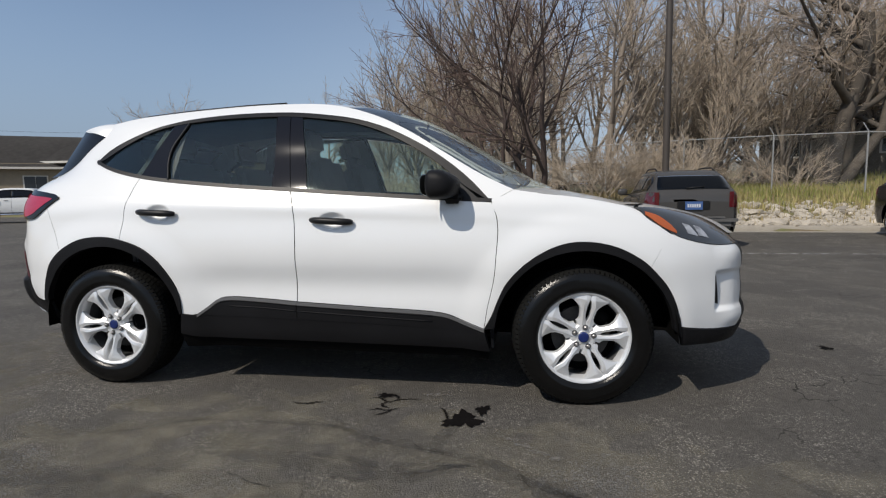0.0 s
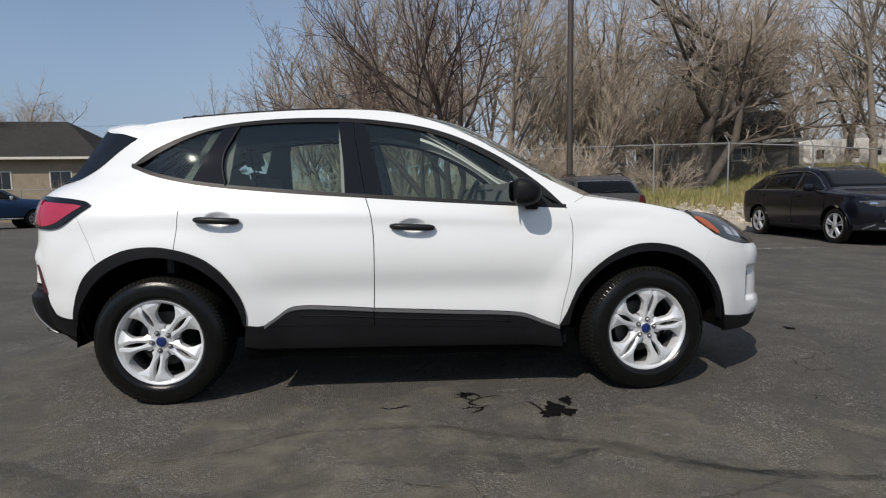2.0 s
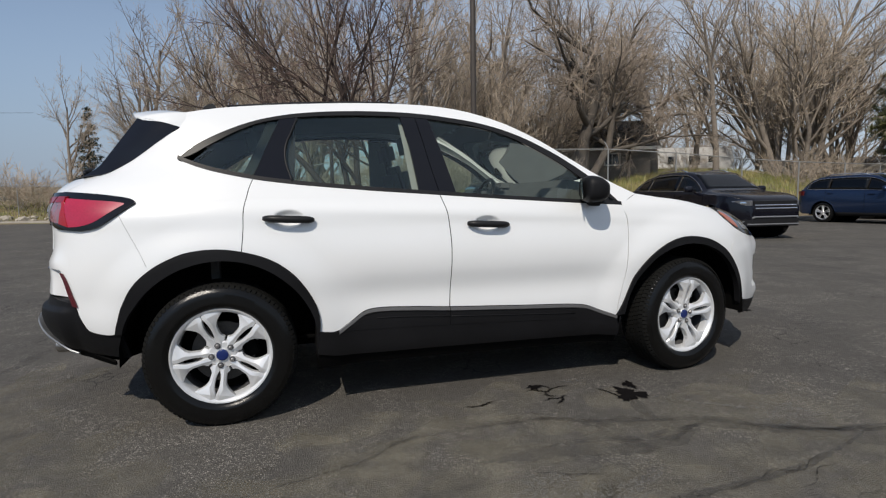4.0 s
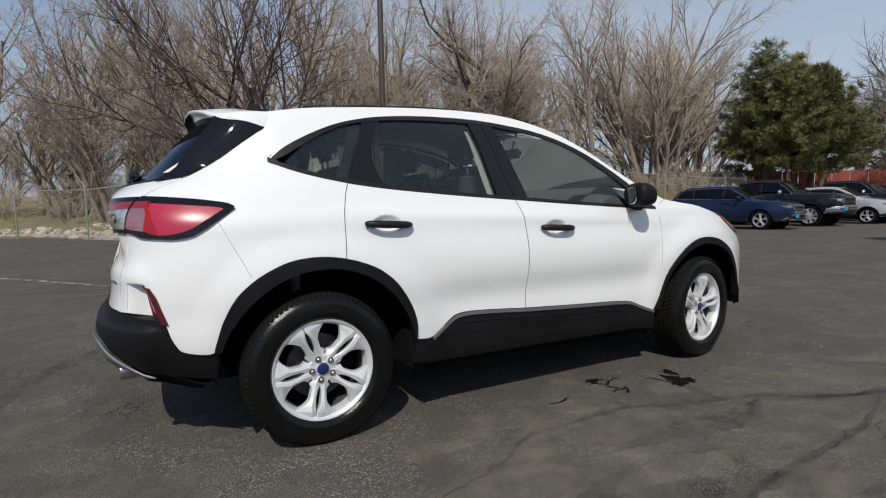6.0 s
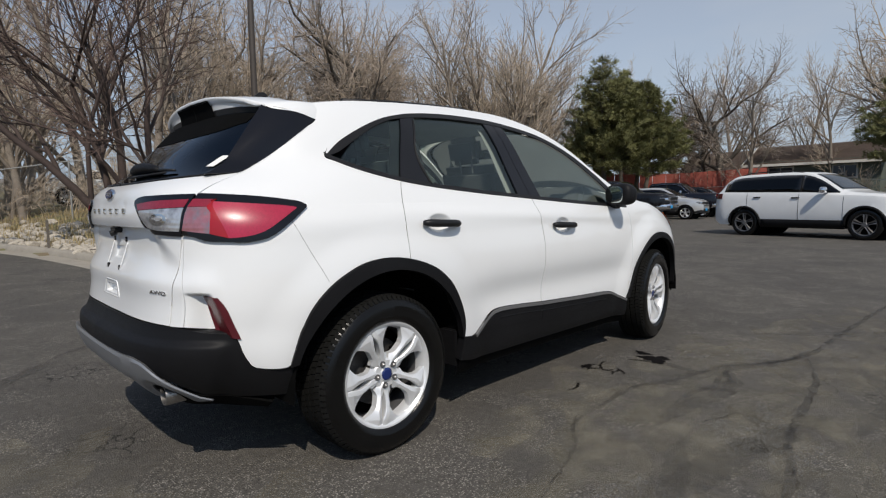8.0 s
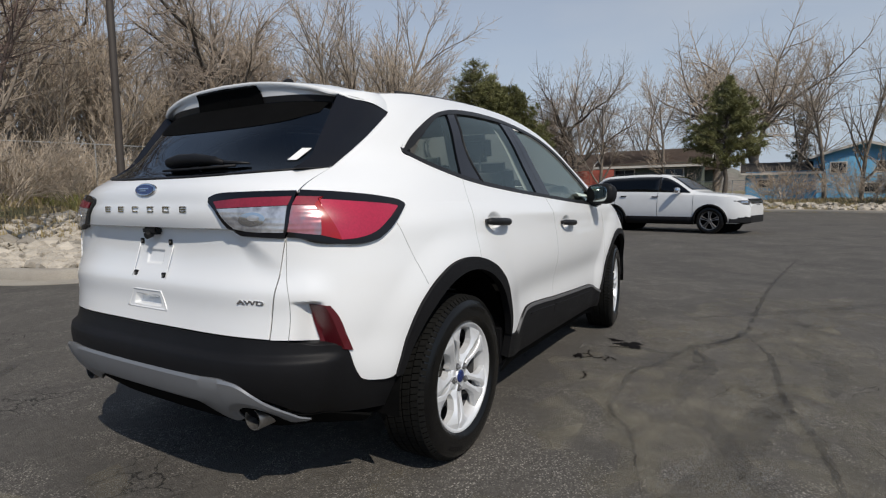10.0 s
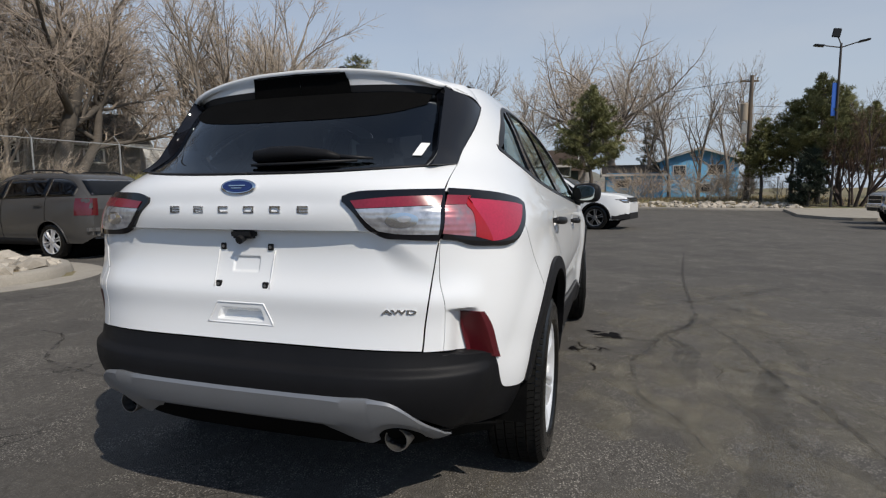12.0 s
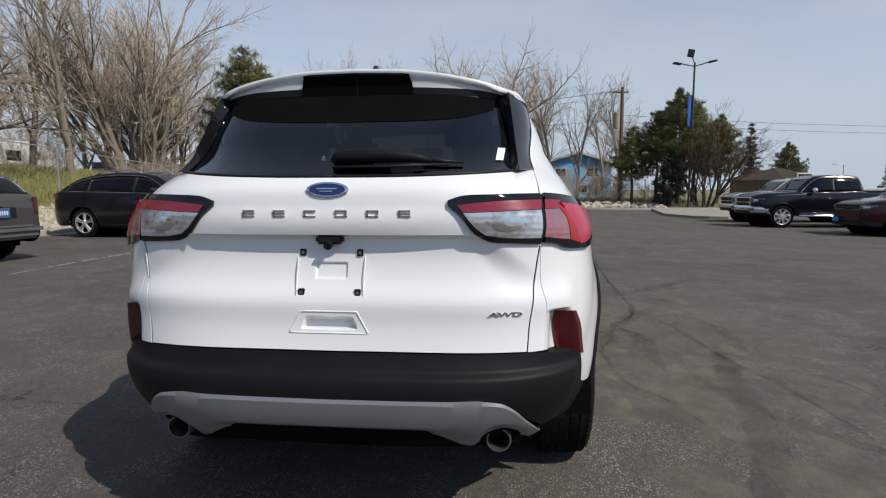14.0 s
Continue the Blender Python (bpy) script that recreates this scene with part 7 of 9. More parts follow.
def build_wheel(parent, m, tyre_r=0.352, spin=0.0, right=True):
    """Alloy wheel with tyre; its outer face looks along -y."""
    turn = m @ (Matrix() if right else pose(0, 0, 0, 0, 0, 180)) @ pose(0, 0, 0, 0, spin, 0)
    rim = [(.206, .040), (.208, .020), (.214, -.008), (.219, -.016), (.228, -.025), (.234, -.026), (.237, -.021), (.237, -.010), (.226, .02), (.226, .040)]
    vs, fs = lathe(rim, 72)
    hub = [(0.0, -.001), (.020, -.002), (.031, -.003), (.034, .002), (.040, .003), (.060, .003), (.068, .010), (.070, .040)]
    wheel = mesh_object("wheel", vs, fs, M_ALLOY, parent, "five twin-spoke silver alloy wheel", sharp=28)
    wheel.matrix_world = turn
    mesh_object("hub", *lathe(hub, 40), M_ALLOY, wheel, sharp=28)
    for base_angle in (-90, -18, 54, 126, 198):
        for side in (-1, 1):
            mesh_object("spoke", *spoke_mesh(base_angle, side), M_ALLOY, wheel, sharp=14)
    # the shade inside the rim is put into the barrel's grey
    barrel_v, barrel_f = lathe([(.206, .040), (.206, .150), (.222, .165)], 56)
    mesh_object("rim_barrel", barrel_v, barrel_f, M_BARREL, wheel, "inside of the rim with shade painted in grey")
    # tyre: rounded profile, flattened a little where it meets the ground
    prof = [(.222, .165), (.24, .180), (.285, .186), (.325, .178), (.343, .163), (.345, .150), (.3445, .085), (.3445, .060), (.345, -.005), (.3425, -.018), (.330, -.031),
            (.318, -.036), (.316, -.0375), (.300, -.0405), (.285, -.042), (.270, -.0415), (.262, -.0425), (.258, -.0415), (.245, -.036), (.238, -.028), (.232, -.022)]
    prof = [(r * tyre_r / .352 if r > .25 else r, h) for r, h in prof]
    tv, tf = lathe(prof, 96)
    blocks_v, blocks_f = [], []
    rows = ((.142, .162, .5), (.105, .134, 0), (.064, .098, .5), (.025, .056, 0), (-.012, .018, .5))
    count = 84
    for y0, y1, shift in rows:
        for k in range(count):
            a0, a1 = 2 * math.pi * (k + shift) / count, 2 * math.pi * (k + shift + .86) / count
            skew = .25 * 2 * math.pi / count
            b = len(blocks_v)
            for rr in (tyre_r - .006, tyre_r + .0025):
                edge = -.006 if y0 < 0 else 0
                for a, y, dr in ((a0, y0, edge), (a1, y0, edge), (a1 + skew, y1, 0), (a0 + skew, y1, 0)):
                    blocks_v.append(((rr + dr) * math.cos(a), y, (rr + dr) * math.sin(a)))
            blocks_f += [(b + 4, b + 5, b + 6, b + 7), (b, b + 4, b + 7, b + 3), (b + 1, b + 2, b + 6, b + 5), (b, b + 1, b + 5, b + 4), (b + 3, b + 7, b + 6, b + 2)]
    # shoulder lugs
    for k in range(count):
        a0, a1 = 2 * math.pi * k / count, 2 * math.pi * (k + .70) / count
        b = len(blocks_v)
        for (r0, y0), (r1, y1) in (((tyre_r - .002, -.012), (tyre_r - .020, -.030)), ((tyre_r - .0004, -.0124), (tyre_r - .017, -.0296))):
            for a in (a0, a1):
                blocks_v.append((r0 * math.cos(a), y0, r0 * math.sin(a)))
                blocks_v.append((r1 * math.cos(a), y1, r1 * math.sin(a)))
        blocks_f += [(b + 4, b + 5, b + 7, b + 6), (b, b + 1, b + 5, b + 4), (b + 2, b + 6, b + 7, b + 3), (b + 1, b + 3, b + 7, b + 5)]
    mesh_object("tyre", tv, tf, M_RUBBER, wheel, "black all-season tyre with deep tread", sharp=30)
    tread = mesh_object("tread", blocks_v, blocks_f, M_TREAD, wheel, smooth=False)
    tread["kind"] = "stuff"
    # raised unreadable sidewall lettering, as plain bars
    for start, count_bars in ((70, 9), (250, 7), (160, 5)):
        bars_v, bars_f = [], []
        for k in range(count_bars):
            a0, a1 = radians(start + k * 3.1), radians(start + k * 3.1 + 2.1)
            b = len(bars_v)
            for a, r in ((a0, .288), (a1, .288), (a1, .305), (a0, .305)):
                bars_v.append((r * math.cos(a), -.0428, r * math.sin(a)))
            for a, r in ((a0, .288), (a1, .288), (a1, .305), (a0, .305)):
                bars_v.append((r * math.cos(a), -.039, r * math.sin(a)))
            bars_f += [(b, b + 1, b + 2, b + 3), (b, b + 4, b + 5, b + 1), (b + 1, b + 5, b + 6, b + 2), (b + 2, b + 6, b + 7, b + 3), (b + 3, b + 7, b + 4, b)]
        mesh_object("sidewall_lettering", bars_v, bars_f, M_RUBBER, wheel, smooth=False)
    cap_v, cap_f = lathe([(0, -.0085), (.020, -.008), (.027, -.0065), (.029, .0)], 32)
    mesh_object("centre_cap", cap_v, cap_f, M_BLUEBADGE, wheel, "blue enamel centre cap")
    for k in range(5):
        a = radians(-90 + 72 * k)
        bm = bmesh.new()
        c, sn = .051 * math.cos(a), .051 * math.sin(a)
        # proud grey disc paints in the shaded recess round the nut
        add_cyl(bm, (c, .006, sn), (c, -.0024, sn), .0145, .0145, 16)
        nut_seat = part("nut_seat", bm, M_BARREL, wheel, "lug nut seat with recess shade painted in grey")
        bm = bmesh.new()
        add_cyl(bm, (c, .004, sn), (c, -.010, sn), .0105, .0098, 6)
        add_cyl(bm, (c, -.010, sn), (c, -.0145, sn), .0088, .004, 12)
        part("lug_nut", bm, M_STEEL, nut_seat, "chrome lug nut")
    bm = bmesh.new()
    add_cyl(bm, (0, .075, 0), (0, .098, 0), .150, seg=48)
    add_cyl(bm, (0, .045, 0), (0, .080, 0), .075, seg=32)
    part("brake_disc", bm, M_DULLSTEEL, wheel, "dull steel brake disc")
    bm = bmesh.new()
    add_box(bm, (.07, .07, .14), (.11, .085, .06), Euler((0, radians(-30), 0)).to_matrix(), .01)
    part("brake_caliper", bm, M_DARK, wheel)
    # added black disc stands in for the shade behind the spokes
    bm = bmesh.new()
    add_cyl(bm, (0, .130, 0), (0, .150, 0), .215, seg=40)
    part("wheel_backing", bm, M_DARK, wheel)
    return wheel


def build_seat(name, parent, x, y, w=0.50, tall=0.62, mat=None):
    mat = mat or M_SEAT
    bm = bmesh.new()
    add_box(bm, (.50, w, .14), (x + .24, y, .70), Euler((0, radians(-6), 0)).to_matrix(), .045)
    seat = part(name, bm, mat, parent, "dark grey cloth car seat")
    bm = bmesh.new()
    add_box(bm, (.13, w, tall), (x - .07, y, .72 + tall / 2), Euler((0, radians(-16), 0)).to_matrix(), .05)
    part("backrest", bm, mat, seat)
    bm = bmesh.new()
    add_box(bm, (.09, .26 if w < .7 else .24, .17), (x - .20, y, 1.42), Euler((0, radians(-12), 0)).to_matrix(), .035)
    for s in (-.05, .05):
        add_cyl(bm, (x - .185, y + s, 1.28), (x - .20, y + s, 1.40), .007, seg=8)
    part("headrest", bm, mat, seat)
    return seat


def build_main_car():
    S = CAR
    car = empty("white_crossover", None, "white compact crossover with black lower cladding and silver alloy wheels", "car")
    X, Y, F = S.X, S.Y, S.F

    # added near-black core: paints in the shade behind panel gaps and wheel houses
    qs = np.linspace(-np.pi / 2, S.length + np.pi / 2, 90)
    zs = np.linspace(.31, 1.02, 19)
    Q, Z = np.meshgrid(qs, zs)
    P = S.flat(Q, Z)
    inset = P * np.array([.955, .95, 1.0])
    vs, fs = [], []
    nu = len(qs)
    flatv = inset.reshape(-1, 3)
    for i in range(len(flatv)):
        vs.append(flatv[i])
    for j in range(len(zs) - 1):
        for i in range(nu - 1):
            c = (inset[j, i] + inset[j + 1, i + 1]) / 2
            if any(math.hypot(c[0] - cx, c[2] - .36) < .52 or (c[2] < .42 and abs(c[0] - cx) < .52) for cx in (-1.34, 1.335)):
                continue
            fs.append((j * nu + i, j * nu + i + 1, (j + 1) * nu + i + 1, (j + 1) * nu + i))
    n = len(vs)
    core_v = vs + [v * (1, -1, 1) for v in vs]
    core_f = fs + [tuple(n + i for i in reversed(f)) for f in fs]
    core = mesh_object("underbody", core_v, core_f, M_DARK, car, "added black core that paints in shade behind the gaps")
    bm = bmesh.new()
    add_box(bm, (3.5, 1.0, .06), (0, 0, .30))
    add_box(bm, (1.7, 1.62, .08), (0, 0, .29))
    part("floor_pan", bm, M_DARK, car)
    # unseen flat tray added to smooth the ground shadow, narrow between the wheels
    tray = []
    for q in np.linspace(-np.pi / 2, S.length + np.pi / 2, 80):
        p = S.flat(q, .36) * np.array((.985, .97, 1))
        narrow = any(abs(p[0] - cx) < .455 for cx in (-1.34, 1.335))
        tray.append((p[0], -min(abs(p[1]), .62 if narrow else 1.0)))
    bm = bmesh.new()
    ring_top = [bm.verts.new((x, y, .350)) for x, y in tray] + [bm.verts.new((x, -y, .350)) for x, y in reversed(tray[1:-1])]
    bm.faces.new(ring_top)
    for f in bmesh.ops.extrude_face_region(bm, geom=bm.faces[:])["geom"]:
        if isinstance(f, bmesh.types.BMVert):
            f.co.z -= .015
    part("under_tray", bm, M_DARK, car, "unseen black tray added to smooth the ground shadow", smooth=False)
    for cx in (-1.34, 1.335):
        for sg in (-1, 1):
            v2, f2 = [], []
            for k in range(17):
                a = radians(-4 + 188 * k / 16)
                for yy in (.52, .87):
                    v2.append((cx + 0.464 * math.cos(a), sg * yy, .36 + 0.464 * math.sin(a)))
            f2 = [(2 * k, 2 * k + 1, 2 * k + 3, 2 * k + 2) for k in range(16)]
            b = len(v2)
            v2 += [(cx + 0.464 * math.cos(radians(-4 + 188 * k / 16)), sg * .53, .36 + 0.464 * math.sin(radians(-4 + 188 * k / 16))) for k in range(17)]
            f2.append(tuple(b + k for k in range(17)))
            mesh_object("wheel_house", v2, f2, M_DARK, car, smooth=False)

    # ---- doors
    lower_rear = [p for p in ARCH_R if p[0] >= -1.2411] + SILL_R[1:]
    car_panel("rear_door", car, M_WHITE, X(lower_rear), X(BELT_R), X(GAP_REAR), X(GAP_MID), 190, 130, gap=(.001, .001, .002, .0025), depth=.003, label="white rear door with a black bar handle")
    car_panel("front_door", car, M_WHITE, X(SILL_F), X(BELT_F), X(GAP_MID), X(GAP_FRONT), 190, 130, gap=(.001, .001, .0025, .002), depth=.003, label="white front door with a black bar handle")

    # ---- front wing, bonnet, nose
    LAMP_TOP = [(1.575, 1.004), (1.66, 1.003), (1.80, .985), (1.93, .955), (2.03, .915), (2.115, .855)]
    LAMP_LOW = [(1.575, 1.004), (1.64, .955), (1.72, .90), (1.80, .856), (1.90, .826), (2.02, .806), (2.13, .795)]
    wing_low = ARCH_F[:-3]
    seam = [(1.650, .713), (1.69, .78), (1.76, .872)]
    wing_top = [(.985, 1.105), (1.10, 1.088), (1.30, 1.062), (1.45, 1.035), (1.575, 1.004), (1.64, .955), (1.72, .90), (1.76, .872)]
    car_panel("front_wing", car, M_WHITE, X(wing_low), X(wing_top), X(GAP_FRONT + [(.93, 1.075), (.985, 1.105)]), X(seam), 96, 60, gap=(.001, .001, .002, .001), label="white front wing")
    bonnet_edge = [(.985, 1.105), (1.10, 1.088), (1.30, 1.062), (1.45, 1.035), (1.575, 1.004)]
    edge = smooth_curve(X(bonnet_edge + LAMP_TOP[1:]), 40)
    ep = S.at(edge[:, 0], edge[:, 1])
    rows = []
    crown = table([(.95, .030), (1.4, .032), (1.6, .022), (1.8, .004), (2.0, -.012), (2.2, -.02)])
    for p in ep:
        c = np.linspace(0, 1, 18)
        lift = float(crown(p[0])) * (1 - c**2.4)
        fwd = .16 * (1 - c**2) * ease(np.array(p[0]), 1.3, 2.1) + .10 * (1 - c**2) * (1 - ease(np.array(p[0]), .95, 1.4))
        rows.append(np.stack([p[0] + fwd, p[1] * c, p[2] + lift], -1))
    g = np.array(rows).transpose(1, 0, 2)[::-1]
    vs, fs = skin(g, (0.002, 0, 0, 0), 0)
    n = len(vs)
    weld(mesh_object("bonnet", vs + [v * (1, -1, 1) for v in vs], fs + [tuple(n + i for i in reversed(f)) for f in fs], M_WHITE, car, "white sculpted bonnet"))
    car_panel("headlamp", car, M_HEADGLASS, X(LAMP_LOW), X(LAMP_TOP), X([LAMP_LOW[0], LAMP_TOP[0]]), X([LAMP_LOW[-1], LAMP_TOP[-1]]), 40, 14, out=.004, gap=(.003, .003, 0, .003), label="smoked headlamp with an amber marker")
    amb_l = [(1.632, .966), (1.70, .917), (1.75, .889), (1.785, .873)]
    amb_t = [(1.632, .982), (1.69, .964), (1.735, .935), (1.785, .885)]
    car_panel("amber_marker", car, M_AMBER, X(amb_l), X(amb_t), X([amb_l[0], amb_t[0]]), X([amb_l[-1], amb_t[-1]]), 20, 6, out=.0065, gap=(0,) * 4, depth=.003, label="amber side marker")
    for x0, z0 in ((1.845, .905), (1.905, .893)):
        lo, hi = [(x0, z0 - .035), (x0 + .055, z0 - .05)], [(x0 - .025, z0 + .015), (x0 + .01, z0 + .005)]
        car_panel("daytime_light", car, M_CLEARLENS, X(lo), X(hi), X([lo[0], hi[0]]), X([lo[1], hi[1]]), 6, 8, out=.0065, gap=(0,) * 4, depth=.003, label="frosted white light bar")
    bump_top = [(1.650, .713), (1.69, .78), (1.76, .872), (1.80, .856), (1.90, .826), (2.02, .806), (2.13, .795)]
    bump_low = [(1.803, .41), (1.95, .385), (2.07, .375), (2.15, .37)]
    car_panel("front_bumper", car, M_WHITE, X(bump_low), X(bump_top), X([(1.803, .41), (1.793, .470), (1.735, .613), (1.69, .672), (1.650, .713)]), X([bump_low[-1], (2.20, .60), bump_top[-1]]), 110, 84, gap=(.001, .001, .001, 0), label="white front bumper corner")
    mid_low, mid_top = F([(0, .37), (.3, .37)]), F([(0, .795), (.3, .795)])
    g = S.coons(np.vstack([X(bump_low[-1:]), F([(.45, .37), (.2, .37), (0.004, .37)])]), np.vstack([X(bump_top[-1:]), F([(.45, .80), (.2, .80), (0.004, .80)])]),
                X([bump_low[-1], (2.20, .60), bump_top[-1]]), F([(.004, .37), (.004, .80)]), 24, 20)
    vs, fs = skin(S.at(g[..., 0], g[..., 1], -.004), (0,) * 4, .01)
    n = len(vs)
    mesh_object("grille", vs + [v * (1, -1, 1) for v in vs], fs + [tuple(n + i for i in reversed(f)) for f in fs], M_SATINBLACK, car, "black front grille")
    # hollow with a black blade at the bumper corner
    lo, hi = [(2.018, .508), (2.040, .500)], [(2.000, .650), (2.022, .655)]
    car_panel("bumper_vent", car, M_SATINBLACK, X(lo), X(hi), X([lo[0], (2.003, .58), hi[0]]), X([lo[1], hi[1]]), 6, 14, out=.004, gap=(0,) * 4, depth=.004)
    lip_top = [(1.803, .41), (1.95, .385), (2.07, .375), (2.15, .37)]
    lip_low = [(1.815, .315), (1.97, .300), (2.05, .298), (2.10, .298)]
    g = S.coons(np.vstack([X(lip_low), F([(.3, .298), (.004, .298)])]), np.vstack([X(lip_top), F([(.3, .37), (.004, .37)])]), X([lip_low[0], (1.808, .36), lip_top[0]]), F([(.004, .298), (.004, .37)]), 40, 10)
    vs, fs = skin(S.at(g[..., 0], g[..., 1], .004), (0,) * 4, .012)
    n = len(vs)
    mesh_object("front_lip", vs + [v * (1, -1, 1) for v in vs], fs + [tuple(n + i for i in reversed(f)) for f in fs], M_CLAD, car, "black lower front lip")

    # ---- quarter panel behind the rear door, up to the roof
    tail_edge = np.vstack([Y([(.665, .664), (.668, .74), (.664, .80), (.650, .87), (.648, .94), (.650, 1.0), (.652, 1.07), (.648, 1.143)]), Y([(.640, 1.20), (.640, 1.232)])])
    # lower quarter: arch to the level of the lamp, from the tail seam to the door
    corner_low = np.vstack([Y([(.665, .660), (.725, .648)]), X([(-2.004, .635), (-1.980, .604), (-1.949, .527), (-1.930, .502), (-1.90, .492), (-1.805, .490)]), X(ARCH_R[1:11])])
    car_panel("quarter_panel", car, M_WHITE, corner_low, np.vstack([Y([(.650, .985)]), X([(-2.0, .968), (-1.90, .973), (-1.80, 1.01), (-1.705, 1.10), (-1.55, 1.15), (-1.35, 1.19), (-1.181, 1.203)])]),
              tail_edge[:6], X(GAP_REAR), 150, 84, gap=(.001, 0, .002, .002), depth=.004, label="white rear quarter panel")
    up_low = np.vstack([Y([(.648, 1.143)]), X([(-1.95, 1.137), (-1.85, 1.127), (-1.705, 1.10), (-1.55, 1.15), (-1.35, 1.19), (-1.181, 1.203)])])
    ends = np.vstack([Y([(.640, 1.232)]), X([(-1.523, 1.469)])])
    a, b = S.flat(*ends[0]), S.flat(*ends[1])
    qq = np.linspace(ends[0][0] - .05, ends[1][0] + .05, 400)
    line = []
    for k in range(8):
        target = a + (b - a) * k / 7
        target = target + np.array((0, -.03, 0)) * math.sin(math.pi * k / 7)
        near = S.flat(qq, np.full(400, target[2]))
        line.append((qq[np.argmin(np.linalg.norm(near - target, axis=1))], target[2]))
    seam_up = np.array(line)
    car_panel("rear_pillar", car, M_WHITE, up_low, np.vstack([seam_up, X([(-1.50, 1.552)])]), np.vstack([Y([(.648, 1.143), (.645, 1.19), (.640, 1.232)])]),
              np.vstack([X([(-1.181, 1.203), (-1.383, 1.248), (-1.49, 1.286), (-1.531, 1.306), (-1.50, 1.36), (-1.49, 1.46), (-1.50, 1.552)])]), 90, 60, gap=(0, .001, .002, 0), depth=.004, label="white rear roof pillar")
    # roof side above the windows
    rt = ROOF_TRIM_R + ROOF_TRIM_F[1:]
    car_panel("roof_side", car, M_WHITE, X(rt), X(RAIL), X([(-1.531, 1.306), (-1.50, 1.36), (-1.49, 1.46), (-1.50, 1.552)]), X([(.874, 1.041), (.93, 1.075), (.985, 1.105)]), 120, 12, gap=(0, 0, 0, .001), label="white roof side and windscreen pillar")

    # ---- roof and windscreen between the rails
    rail = smooth_curve(X(RAIL), 90)
    rp = S.at(rail[:, 0], rail[:, 1])
    roof_rows, screen_rows = [], []
    c = np.linspace(0, 1, 16)
    crown = table([(-1.6, .035), (-.8, .05), (-.2, .05), (.1, .045), (.5, .03), (1.0, .015)])
    bulge = table([(-1.6, 0), (-.1, .02), (.05, .12), (.5, .20), (1.0, .23)])
    for p in rp:
        row = np.stack([p[0] + float(bulge(p[0])) * (1 - c**2), p[1] * c, p[2] + float(crown(p[0])) * (1 - c**2.2)], -1)
        if p[0] <= .03:
            roof_rows.append(row)
        if p[0] >= -.03:
            screen_rows.append(row)
    for nm, rws, mt, lab in (("roof", roof_rows, M_WHITE, "white roof panel"), ("windscreen", screen_rows, M_WINDSHIELD, "clear windscreen")):
        g = np.array(rws).transpose(1, 0, 2)[::-1]
        vs, fs = skin(g, (0,) * 4, 0)
        n = len(vs)
        weld(mesh_object(nm, vs + [v * (1, -1, 1) for v in vs], fs + [tuple(n + i for i in reversed(f)) for f in fs], mt, car, lab))
    for sg in (-1, 1):
        path = [Vector((x, sg * (abs(S.flat(*X([(x, z)])[0])[1]) - .055), z + .008)) for x, z in RAIL[1:5]]
        vs, fs = tube_mesh([path], [.012], 6)
        mesh_object("roof_channel", vs, fs, M_SATINBLACK, car, "black roof ditch strip")
    bm = bmesh.new()
    add_box(bm, (.10, 1.36, .03), (1.05, 0, 1.09), None, .01)
    part("scuttle", bm, M_SATINBLACK, car)

    # ---- side windows
    def inside(curve, dz):
        return [(x, z + dz) for x, z in curve]
    car_panel("window_frame", car, M_SATINBLACK, X(BELT_Q[::1] + BELT_R[1:] + BELT_F[1:]), X(inside(BELT_Q + BELT_R[1:] + BELT_F[1:], .020)), X([(-1.531, 1.306), (-1.529, 1.325)]), X([(.874, 1.041), (.874, 1.06)]), 110, 5, out=.003, gap=(0,) * 4, depth=.006, label="satin black waist strip")
    rt_low = [(-1.531, 1.306), (-1.475, 1.322), (-1.38, 1.378), (-1.26, 1.446), (-1.14, 1.497), (-.985, 1.528), (-.80, 1.546), (-.573, 1.554), (-.312, 1.549), (-.109, 1.527), (.083, 1.494), (.262, 1.434), (.47, 1.326), (.615, 1.226), (.73, 1.13), (.874, 1.041)]
    car_panel("window_frame", car, M_SATINBLACK, X(rt_low), X(rt), X([rt_low[0], rt[0]]), X([rt_low[-1], rt[-1]]), 130, 6, out=.003, gap=(0,) * 4, depth=.006, label="satin black upper window surround")
    fr_b = [(-.136, 1.120), (.095, 1.103), (.552, 1.074), (.80, 1.060)]
    fr_t = [(-.236, 1.536), (-.109, 1.524), (.083, 1.490), (.262, 1.430), (.47, 1.322), (.615, 1.222), (.73, 1.126), (.80, 1.062)]
    car_panel("front_side_window", car, M_GLASS, X(fr_b), X(fr_t), X([fr_b[0], (-.18, 1.32), fr_t[0]]), X([fr_b[-1], fr_t[-1]]), 60, 24, out=-.006, gap=(0,) * 4, depth=0, label="green tinted front side window")
    rr_b = [(-.993, 1.190), (-.833, 1.174), (-.584, 1.152), (-.343, 1.136)]
    rr_t = [(-.955, 1.528), (-.80, 1.545), (-.573, 1.552), (-.395, 1.549)]
    rr_l = [(-.993, 1.190), (-1.022, 1.300), (-1.018, 1.375), (-.985, 1.455), (-.955, 1.528)]
    car_panel("rear_side_window", car, M_GLASS, X(rr_b), X(rr_t), X(rr_l), X([rr_b[-1], (-.362, 1.34), rr_t[-1]]), 44, 24, out=-.006, gap=(0,) * 4, depth=0, label="green tinted rear side window")
    qg_b = [(-1.462, 1.296), (-1.383, 1.268), (-1.28, 1.242), (-1.183, 1.222)]
    qg_t = [(-1.462, 1.300), (-1.374, 1.376), (-1.259, 1.445), (-1.142, 1.495), (-1.045, 1.515)]
